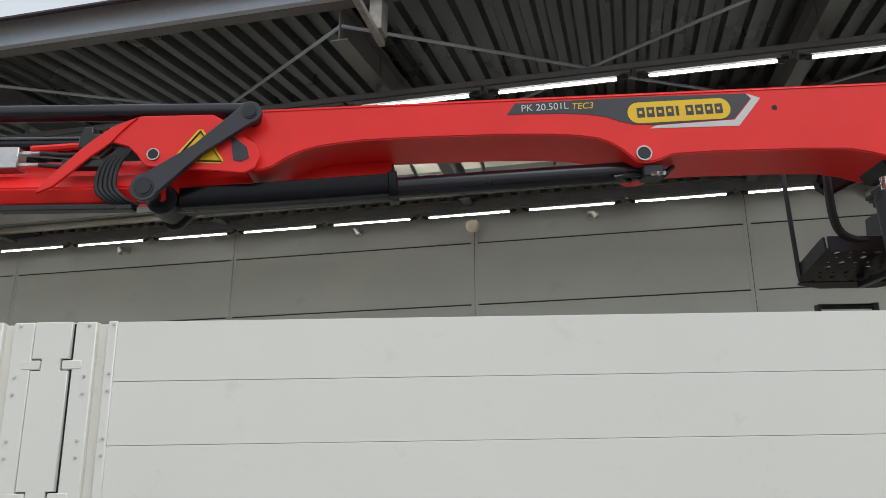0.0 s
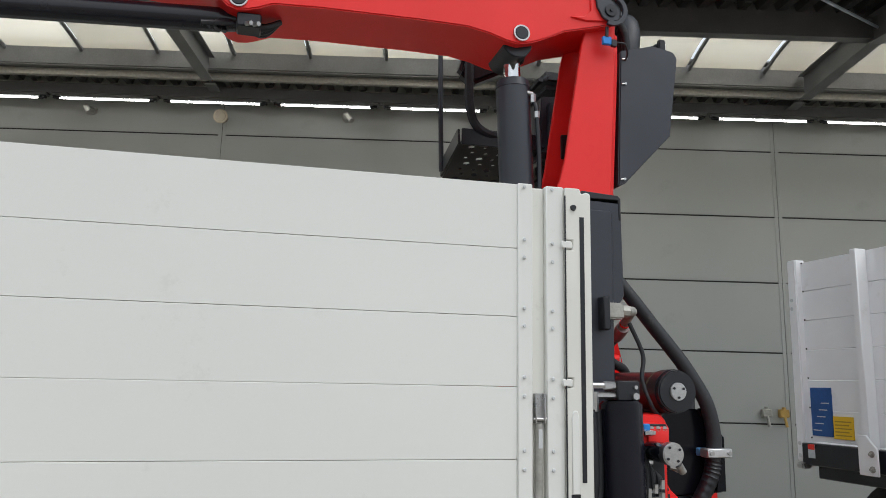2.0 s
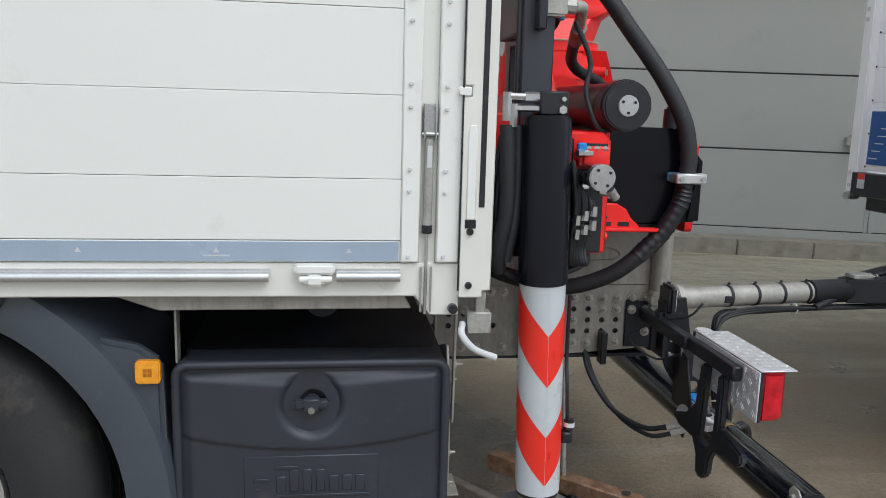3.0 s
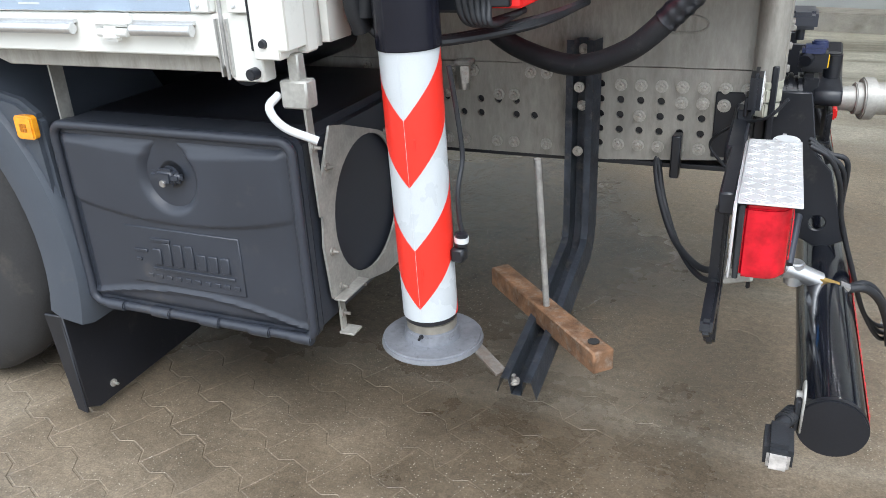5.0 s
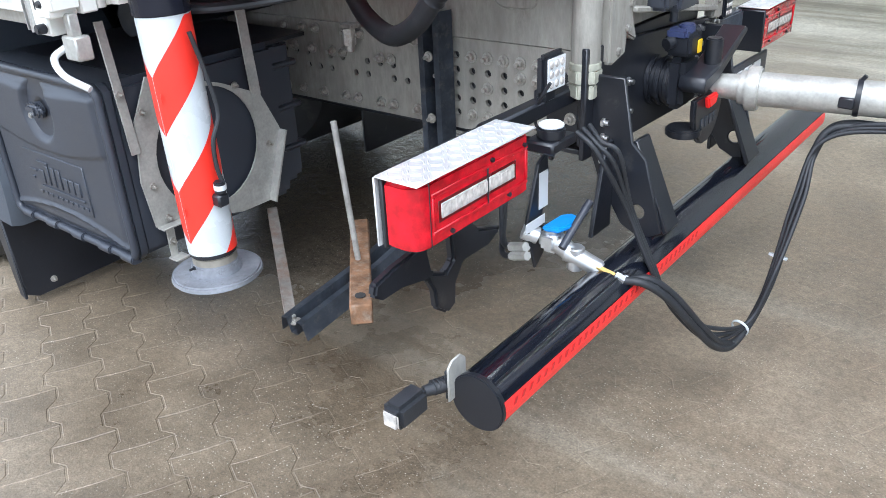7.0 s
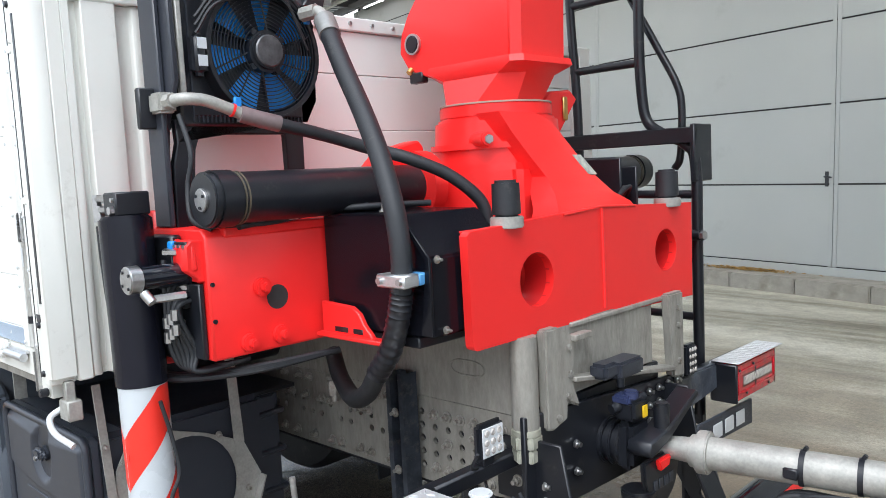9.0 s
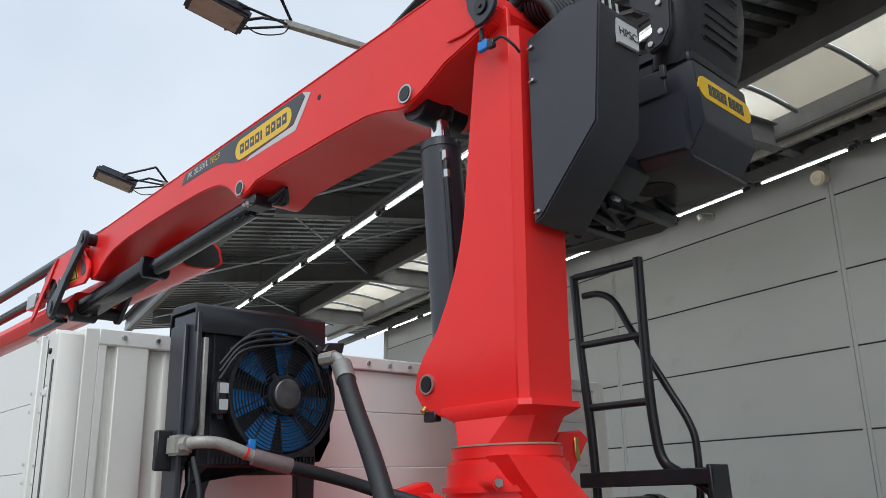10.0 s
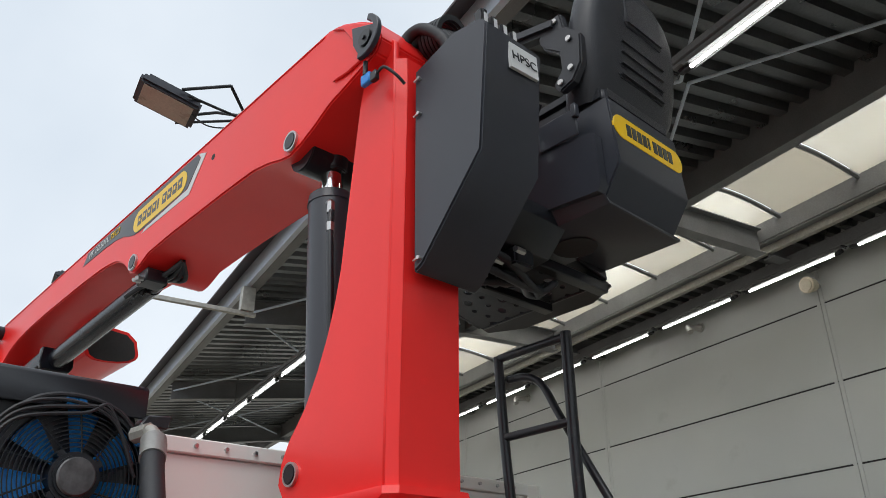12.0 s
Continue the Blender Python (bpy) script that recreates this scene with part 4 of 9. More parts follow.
def build_fender(chassis):
    cx, cz = 0.200, 0.529
    arc = [(cx + 0.535 * math.cos(radians(a)), cz + 0.535 * math.sin(radians(a))) for a in range(-16, 181, 7)]
    outer = [(-0.41, 0.65), (-0.35, 0.89), (-0.21, 1.03), (0.01, 1.084), (0.41, 1.069), (0.51, 1.014), (0.61, 0.984), (0.77, 0.949), (0.825, 0.909), (0.832, 0.65), (0.80, 0.48), (0.755, 0.37)]
    f = part("fender", prism(arc + outer, "y", 2.573, 2.613, 0.012, 2), FENDER, chassis, "slate-grey plastic wheel fender")
    bm = bmesh.new()
    rows = [[bm.verts.new((cx + r * math.cos(radians(a)), y, cz + r * math.sin(radians(a)))) for r, y in ((0.537, 2.558), (0.585, 2.550), (0.64, 2.560), (0.655, 2.588), (0.645, 3.1), (0.60, 3.1), (0.537, 3.1))] for a in range(-16, 182, 6)]
    for a, b in zip(rows, rows[1:]):
        for k in range(6):
            bm.faces.new((a[k], a[k + 1], b[k + 1], b[k]))
        bm.faces.new((a[6], a[0], b[0], b[6]))
    part("fender_arch", bm, FENDER, f)
    seam = [(cx + r * math.cos(radians(62)), 2.5485, cz + r * math.sin(radians(62))) for r in np.linspace(0.54, 0.67, 6)]
    part("fender_seam", sweep(seam, 0.004, 6), JOINT, f)
    lamp = part("marker_lamp", prism([(0.796 + sx * 0.019 + 0.010 * math.cos(radians(a0 + 22.5 * k)), 0.888 + sz * 0.019 + 0.010 * math.sin(radians(a0 + 22.5 * k))) for sx, sz, a0 in ((1, -1, -90), (1, 1, 0), (-1, 1, 90), (-1, -1, 180)) for k in range(5)], "y", 2.556, 2.578, 0.004, 2), AMBER, f, "amber side marker lamp")
    several("lamp_element", [box(0.786 + 0.011 * i, 0.795 + 0.011 * i, 2.5545, 2.558, 0.878 + 0.011 * j, 0.887 + 0.011 * j, 0) for i in range(2) for j in range(2)], surface("dark_amber", (0.45, 0.16, 0.01), 0.3), lamp)
    flap = join(prism([(2.552, 0.372), (3.15, 0.372), (3.15, 0.10), (3.05, 0.062), (2.60, 0.052), (2.560, 0.075)], "x", 0.742, 0.756, 0.003), prism([(0.690, 0.37), (0.750, 0.37), (0.755, 0.058), (0.720, 0.066)], "y", 2.552, 2.562, 0.003))
    fl = part("mud_flap", flap, BLACK, chassis, "black rubber mud flap")
    part("bolt", hexbolt((0.756, 2.66, 0.095), (1, 0, 0), 0.008, 0.006), BOLT, fl)


def build_toolbox():
    t = thing("toolbox", (1.16, 2.90, 0.40), "black moulded plastic tool box with a turn latch", "tool box")
    x0, x1, z0, z1, y = 0.842, 1.528, 0.408, 0.905, 2.578
    part("body", rounded(box(x0 + 0.010, x1 - 0.006, y + 0.03, 3.16, z0 + 0.01, z1 - 0.006, 0), 0.02, 2), PLASTIC, t)

    def outline(inset, r):
        pts = []
        for cx, cz, a0 in ((x1, z0, -90), (x1, z1, 0), (x0, z1, 90), (x0, z0, 180)):
            sx, sz = (-1 if cx == x1 else 1), (-1 if cz == z1 else 1)
            pts += [(cx + sx * (inset + r) + r * math.cos(radians(a0 + 15 * k)), cz + sz * (inset + r) + r * math.sin(radians(a0 + 15 * k))) for k in range(7)]
        return pts
    part("lid_frame", prism(outline(0.002, 0.036), "y", y + 0.018, y + 0.048, 0.006, 2), PLASTIC, t)
    path = [(px, y + 0.012, pz) for px, pz in outline(0.011, 0.030)]
    part("lid_rim", sweep(path + path[:1], 0.0115, 10), PLASTIC, t, "thick rounded black rim")
    lid = part("lid", dished_lid(x0 + 0.020, x1 - 0.020, z0 + 0.020, z1 - 0.020, y + 0.016), PLASTIC, t)
    c = Vector((1.180, y + 0.014, 0.790))
    part("latch_well_plate", cyl(c + Vector((0.004, 0.014, 0.004)), c + Vector((0.004, 0.004, 0.004)), 0.036, seg=32, bevel=0.003), BLACK, lid)
    k = part("latch", join(rounded(box(c.x - 0.046, c.x + 0.046, c.y - 0.022, c.y - 0.002, c.z - 0.010, c.z + 0.016, 0), 0.008, 3), rounded(box(c.x - 0.026, c.x + 0.026, c.y - 0.026, c.y - 0.002, c.z - 0.018, c.z + 0.022, 0), 0.009, 3), cyl(c + Vector((0, 0.01, 0)), c + Vector((0, -0.004, 0)), 0.024, seg=20)), PLASTIC, lid)
    part("lock", cyl((c.x, c.y - 0.024, c.z - 0.009), (c.x, c.y - 0.032, c.z - 0.009), 0.0085, seg=16, bevel=0.002), STEEL, k, "bright lock cylinder")
    em = part("embossed_plate", box(1.012, 1.348, y + 0.0045, y + 0.016, 0.505, 0.655, 0.002), PLASTIC, lid, "raised maker's plate with plain bars")
    f0, f1 = y + 0.0005, y + 0.006
    bars = [box(1.036, 1.075, f0, f1, 0.590, 0.597, 0.001), box(1.036, 1.052, f0, f1, 0.565, 0.572, 0.001), box(1.088, 1.150, f0, f1, 0.622, 0.630, 0.001), box(1.085, 1.325, f0, f1, 0.546, 0.552, 0.001)]
    for i in range(7):
        w, h = (0.022, 0.060) if i in (1, 2, 3) else (0.024, 0.042)
        bars.append(box(1.092 + 0.033 * i, 1.092 + 0.033 * i + w, f0, f1, 0.560, 0.560 + h, 0.002))
    bars += [box(1.062 + 0.0285 * i, 1.078 + 0.0285 * i, f0 + 0.001, f1, 0.522, 0.532, 0.001) for i in range(10)]
    several("plate_bar", bars, PLASTIC, em)
    for x in (0.93, 1.075, 1.225, 1.37, 1.485):
        part("hinge", join(cyl((x - 0.030, y + 0.008, z0 + 0.012), (x + 0.030, y + 0.008, z0 + 0.012), 0.0135, seg=16, bevel=0.003), box(x - 0.024, x + 0.024, y + 0.004, y + 0.03, z0 - 0.004, z0 + 0.004, 0.002)), PLASTIC, t)
    part("hanger", join(box(0.848, 0.854, 2.62, 2.66, 0.89, 1.045, 0.001), box(0.848, 0.905, 2.62, 2.66, 1.040, 1.046, 0.001)), GALV, t, "galvanised hanger strip")


def dished_lid(x0, x1, z0, z1, y):
    """A softly bulged lid with a deep round well for the latch, a curved crease and a lower ridge."""
    def step(a, b, v):
        v = max(0.0, min(1.0, (v - a) / (b - a)))
        return v * v * (3 - 2 * v)
    bm = bmesh.new()
    nx, nz = 104, 80
    grid = []
    for j in range(nz + 1):
        row = []
        for i in range(nx + 1):
            x, z = x0 + (x1 - x0) * i / nx, z0 + (z1 - z0) * j / nz
            d = min(x - x0, x1 - x, z - z0, z1 - z)
            e = abs(x - 1.180) / 0.33
            h = -0.014 * step(0, 0.030, d)
            h += 0.034 * (1 - step(0.048, 0.088, math.hypot(x - 1.180, (z - 0.788) * 0.94)))
            brow = z1 - 0.020 - 0.026 * (1 - min(1, e) ** 1.6)
            h += 0.008 * step(brow - 0.004, brow + 0.016, z)
            crease = 0.672 + 0.045 * e * e
            h += 0.006 * (1 - step(crease - 0.004, crease + 0.004, z)) * (1 - step(0.90, 1.0, e))
            ridge = z0 + 0.062 - 0.045 * e * e
            h -= 0.007 * (1 - step(0, 0.012, abs(z - ridge)))
            row.append(bm.verts.new((x, y + h, z)))
        grid.append(row)
    for j in range(nz):
        for i in range(nx):
            bm.faces.new((grid[j][i], grid[j][i + 1], grid[j + 1][i + 1], grid[j + 1][i]))
    return bm


PLATE = 3.420


def build_chassis():
    ch = thing("truck_chassis", (1.0, CY, 0.5), "grimy truck chassis with perforated frame plates and bolts", "truck chassis")
    # near frame side: drilled plate below, heavy sub-frame plate above, and the far twin
    grid = {(i, j): (2.05 + 0.0545 * i, 0.688 + 0.042 * j) for i in range(-1, 7) for j in range(5)}
    bolted = [(i, 4) for i in range(7)] + [(i, 0) for i in range(5)] + [(i, 3) for i in (3, 4, 5, 6)] + [(1, 2), (6, 1)]
    holes = [(*grid[k], 0.0105) for k in grid if k not in bolted and k[0] < 6]
    low = [(1.15 + 0.0545 * i, 0.755 + 0.042 * j) for i in range(13) for j in range(2) if (i * 5 + j * 3) % 7 > 1]
    holes += [(x, z, 0.0105) for x, z in low]
    part("frame_plate", prism([(-3.0, 0.640), (2.02, 0.640), (2.42, 0.668), (2.42, 0.905), (-3.0, 0.905)], "y", PLATE, PLATE + 0.012, 0, holes=holes), FRAMESTEEL, ch)
    part("frame_core", box(-3.0, 2.40, PLATE + 0.014, PLATE + 0.07, 0.665, 1.12, 0.004), BLACK, ch)
    part("sub_frame", prism([(0.6, 0.907), (2.425, 0.907), (2.425, 1.155), (0.6, 1.135)], "y", PLATE - 0.004, PLATE + 0.02, 0.002), FRAMESTEEL, ch)
    part("oval_mark", join(*[sweep([(2.20 + 0.045 * math.cos(a) + (0.02 if math.cos(a) > 0 else -0.02), PLATE - 0.005, 1.02 + 0.022 * math.sin(a)) for a in np.linspace(0, math.tau, 29)], 0.003, 6)]), FRAMESTEEL, ch)
    yf = 2 * CY - PLATE
    part("far_frame", box(-3.0, 2.42, yf - 0.02, yf, 0.64, 1.15, 0.004), FRAMESTEEL, ch)
    part("end_plate", box(2.40, 2.428, PLATE - 0.02, yf + 0.02, 0.66, 0.93, 0.004), BLACK, ch)
    part("end_web", box(2.395, 2.43, PLATE + 0.02, yf - 0.02, 0.935, 1.15, 0.004), FRAMESTEEL, ch)
    part("corner_plate", box(2.30, 2.434, PLATE - 0.010, PLATE - 0.001, 0.672, 0.85, 0.003), BLACK, ch)
    bolts = [grid[k] for k in bolted]
    bolts += [(x, 0.673) for x in (1.432, 1.535, 1.588, 1.690, 1.743, 1.841, 1.33, 1.25, 1.16)] + [(x, 0.814) for x in (1.395, 1.488, 1.536, 1.698, 1.744, 1.25, 1.31, 1.16)]
    bolts += [(x, 0.880) for x in (1.27, 1.36, 1.42, 1.56, 1.62, 1.793, 1.84)]
    me = mesh_of("frame_bolt", hexbolt((0, 0, 0), (0, -1, 0), 0.0118, 0.013), BOLT)
    for x, z in bolts:
        b = new("frame_bolt", me)
        place_parent(b, ch)
        b.matrix_basis = Matrix.Translation((x, PLATE - (0.010 if x > 2.30 and z < 0.84 else 0), z))
    part("leak_fitting", join(cyl((1.60, PLATE - 0.03, 0.85), (1.60, PLATE - 0.03, 0.90), 0.022, seg=6, bevel=0.002), cyl((1.60, PLATE - 0.03, 0.83), (1.60, PLATE - 0.03, 0.852), 0.015, seg=12), box(1.575, 1.625, PLATE - 0.045, PLATE, 0.90, 0.915, 0.003)), BOLT, ch, "rusty hex fitting")
    part("bottom_flange", box(-3.0, 2.40, PLATE + 0.004, PLATE + 0.09, 0.628, 0.642, 0.002), BLACK, ch)
    # grey vertical tube and folded foot at the rear corner of the sub-frame
    tb = part("rear_tube", cyl((2.420, 3.400, 0.885), (2.420, 3.400, 1.140), 0.037, seg=28, bevel=0.002), FRAMESTEEL, ch, "grimy grey upright tube")
    nut = surface("yellowed_zinc_nut", (0.46, 0.46, 0.38), 0.42, metal=0.3, vary=0.12, scale=30)
    part("collar", cyl((2.420, 3.400, 0.872), (2.420, 3.400, 0.890), 0.040, seg=24, bevel=0.002), nut, tb)
    several("nut", [cyl((2.420, 3.400, 0.838), (2.420, 3.400, 0.872), 0.044, seg=6, bevel=0.003), cyl((2.420, 3.400, 0.800), (2.420, 3.400, 0.836), 0.041, seg=6, bevel=0.003)], nut, tb, "large yellowed hexagonal nut")
    br = part("cast_bracket", prism([(3.445, 0.875), (3.470, 0.868), (3.535, 0.885), (3.540, 0.930), (3.600, 0.905), (3.572, 0.975), (3.580, 1.115), (3.500, 1.150), (3.445, 1.150)], "x", 2.430, 2.462, 0.006, 2), FRAMESTEEL, ch, "grimy grey cast bracket")
    several("bracket_bolt", [cyl((2.460, y, z), (2.470, y, z), 0.011, seg=6, bevel=0.002) for y, z in ((3.545, 1.085), (3.550, 1.010), (3.490, 0.900), (3.535, 0.950))], BOLT, br)
    part("bracket_lug", box(2.45, 2.48, 3.560, 3.640, 1.100, 1.118, 0.003), FRAMESTEEL, br)
    far = part("far_bracket", prism([(4.130, 0.870), (4.205, 0.860), (4.205, 1.150), (4.110, 1.150), (4.120, 1.00)], "x", 2.430, 2.462, 0.006, 2), FRAMESTEEL, ch)
    several("bracket_bolt", [cyl((2.460, 4.165, z), (2.470, 4.165, z), 0.011, seg=6, bevel=0.002) for z in (1.10, 1.04, 0.92)], BOLT, far)
    part("lower_lip", prism([(3.56, 0.985), (4.13, 0.895), (4.13, 0.910), (3.56, 1.000)], "x", 2.36, 2.475, 0.003), FRAMESTEEL, ch)
    part("upper_lip", prism([(3.60, 1.128), (4.11, 1.128), (4.11, 1.142), (3.60, 1.142)], "x", 2.36, 2.44, 0.003), FRAMESTEEL, ch)
    # black drilled end plates and tow coupling
    pl = part("coupling_plate", prism([(3.36, 0.64), (4.215, 0.62), (4.215, 0.868), (3.36, 0.93)], "x", 2.430, 2.446, 0.003), BLACK, ch)
    me = mesh_of("plate_bolt", hexbolt((0, 0, 0), (1, 0, 0), 0.013, 0.010, False), STEEL)
    for y in (3.985, 4.045, 4.105, 4.165):
        for z in (0.66, 0.71, 0.76, 0.81, 0.855):
            b = new("plate_bolt", me)
            place_parent(b, pl)
            b.matrix_basis = Matrix.Translation((2.446, y, z))
    for y, z in ((3.40, 0.70), (3.40, 0.74), (3.58, 0.72), (3.58, 0.80), (3.40, 0.64)):
        b = new("plate_bolt", me)
        place_parent(b, pl)
        b.matrix_basis = Matrix.Translation((2.47 if z < 0.75 and y < 3.5 else 2.446, y, z))
    cp = part("tow_coupling", join(*[cyl((2.446 + 0.014 * k, CY + 0.01, 0.765), (2.460 + 0.014 * k, CY + 0.01, 0.765), 0.070 - 0.008 * (k % 2), seg=28, bevel=0.003) for k in range(5)], rounded(box(2.500, 2.555, CY - 0.045, CY + 0.065, 0.700, 0.845, 0), 0.015, 2)), BLACK, ch, "black trailer coupling")
    part("upper_jaw", prism([(3.690, 0.770), (3.705, 0.752), (3.80, 0.775), (3.99, 0.870), (3.985, 0.890), (3.80, 0.815), (3.70, 0.800)], "x", 2.545, 2.620, 0.006), BLACK, cp)
    part("lower_disc", cyl((2.56, CY - 0.02, 0.625), (2.56, CY - 0.02, 0.650), 0.050, seg=28, bevel=0.005), BLACK, cp)
    part("pin_head", cyl((2.590, CY + 0.07, 0.80), (2.590, CY + 0.07, 0.885), 0.024, seg=20, bevel=0.004), BLACK, cp)
    part("valve", join(rounded(box(2.495, 2.570, CY - 0.05, CY + 0.03, 0.850, 0.910, 0), 0.010, 2), cyl((2.51, CY - 0.07, 0.885), (2.55, CY + 0.04, 0.905), 0.016, seg=14)), BLACK, cp)
    part("tag", box(2.571, 2.575, CY - 0.005, CY + 0.020, 0.855, 0.890, 0.001), YELLOW, cp, "small yellow tag")
    part("red_grip", prism([(CY + 0.000, 0.735), (CY + 0.075, 0.735), (CY + 0.060, 0.705), (CY + 0.015, 0.700)], "x", 2.600, 2.618, 0.005, 2), RED, cp, "red indicator tongue")
    part("guide_shield", prism([(CY + 0.045 + 0.098 * math.cos(a), 0.710 + 0.120 * math.sin(a)) for a in np.linspace(math.pi, math.tau, 17)] + [(CY + 0.143, 0.74), (CY - 0.053, 0.74)], "x", 2.585, 2.603, 0.006, 2), BLACK, cp, "black rounded guide shield with plain raised bars")
    several("shield_bar", [box(2.603, 2.606, CY - 0.010 + 0.030 * i, CY + 0.012 + 0.030 * i, 0.645, 0.675, 0.001) for i in range(4)], PLASTIC, cp)
    part("spring_knob", join(cyl((2.545, CY - 0.02, 0.91), (2.545, CY - 0.02, 0.935), 0.022, seg=16, bevel=0.004), rounded(box(2.50, 2.56, CY - 0.055, CY - 0.005, 0.895, 0.925, 0), 0.008, 2)), surface("dark_blue_plastic", (0.03, 0.04, 0.10), 0.4), cp, "dark blue spring brake knob")
    part("dark_sensor", join(rounded(box(2.455, 2.53, 3.70, 3.83, 0.965, 1.015, 0), 0.008, 2), rounded(box(2.46, 2.52, 3.64, 3.71, 0.975, 1.020, 0), 0.010, 2), cyl((2.49, 3.76, 0.93), (2.49, 3.76, 0.97), 0.012, seg=12)), CHARCOAL, ch, "dark plastic sensor")
    build_wheel(ch)
    build_fender(ch)
    # things behind the tool box: tank side and dark cross members
    part("rear_tank", rounded(box(1.12, 1.50, 2.72, 3.24, 0.44, 0.90, 0), 0.025, 2), PLASTIC, ch)
    part("tank_rib", join(*[box(1.11, 1.508, 2.715, 3.248, z, z + 0.02, 0.006) for z in (0.55, 0.68, 0.81)]), PLASTIC, ch)
    # the axle and the wheel on the far side, and an unseen box added to block light
    fw = part("far_tyre", spin([(0.265, -0.02), (0.36, -0.05), (0.47, -0.03), (0.50, 0.02), (0.50, 0.50), (0.47, 0.56), (0.30, 0.56), (0.265, 0.50)], Vector((0.13, 4.22, 0.50)), 48), TYRE, ch)
    part("inner_tyre", spin([(0.265, 0.0), (0.47, 0.0), (0.50, 0.04), (0.50, 0.24), (0.47, 0.28), (0.265, 0.28)], Vector((0.13, 3.02, 0.50)), 48), TYRE, ch)
    part("axle", cyl((0.13, 2.9, 0.50), (0.13, 4.5, 0.50), 0.075, seg=20), BLACK, ch)
    part("far_flap", box(0.70, 0.715, 4.30, 4.85, 0.04, 0.40, 0.003), BLACK, ch)
    part("far_box", rounded(box(0.84, 1.50, 4.28, 4.82, 0.40, 0.90, 0), 0.02, 2), PLASTIC, ch)
    part("cross_member", box(1.55, 1.62, 3.44, 4.04, 0.66, 1.10, 0.004), BLACK, ch)
    part("cross_tube", cyl((1.2, 2.9, 0.98), (1.2, yf, 0.98), 0.05, seg=16), BLACK, ch)
    part("cover_sheet", box(0.86, 1.50, 2.70, 3.30, 0.885, 0.90, 0.003), BLACK, ch)
    part("inner_screen", box(0.3, 1.10, 3.30, 3.32, 0.60, 1.08, 0.002), BLACK, ch)
    return ch


chassis = build_chassis()
build_toolbox()


# ---------------------------------------------------------------- the loader crane
crane = thing("loader_crane", (2.05, CY, 1.14), "red truck-mounted loader crane with its boom laid along the bed", "crane")
AXIS = Vector((2.06, 3.757, 0))
NEAR, FAR = 3.645, 3.915


def pin(x, z, y, r, parent, cap=True):
    """A pin end: bright collar ring and black domed cap, on the near side."""
    p = part("pin_ring", ring((x, y - 0.004, z), (0, 1, 0), r * 1.15, r * 0.95, 0.012, 32), STEEL, parent)
    part("pin_cap", cyl((x, y + 0.002, z), (x, y - 0.012, z), r, r * 0.92, 28, 0.003), BLACK, p)


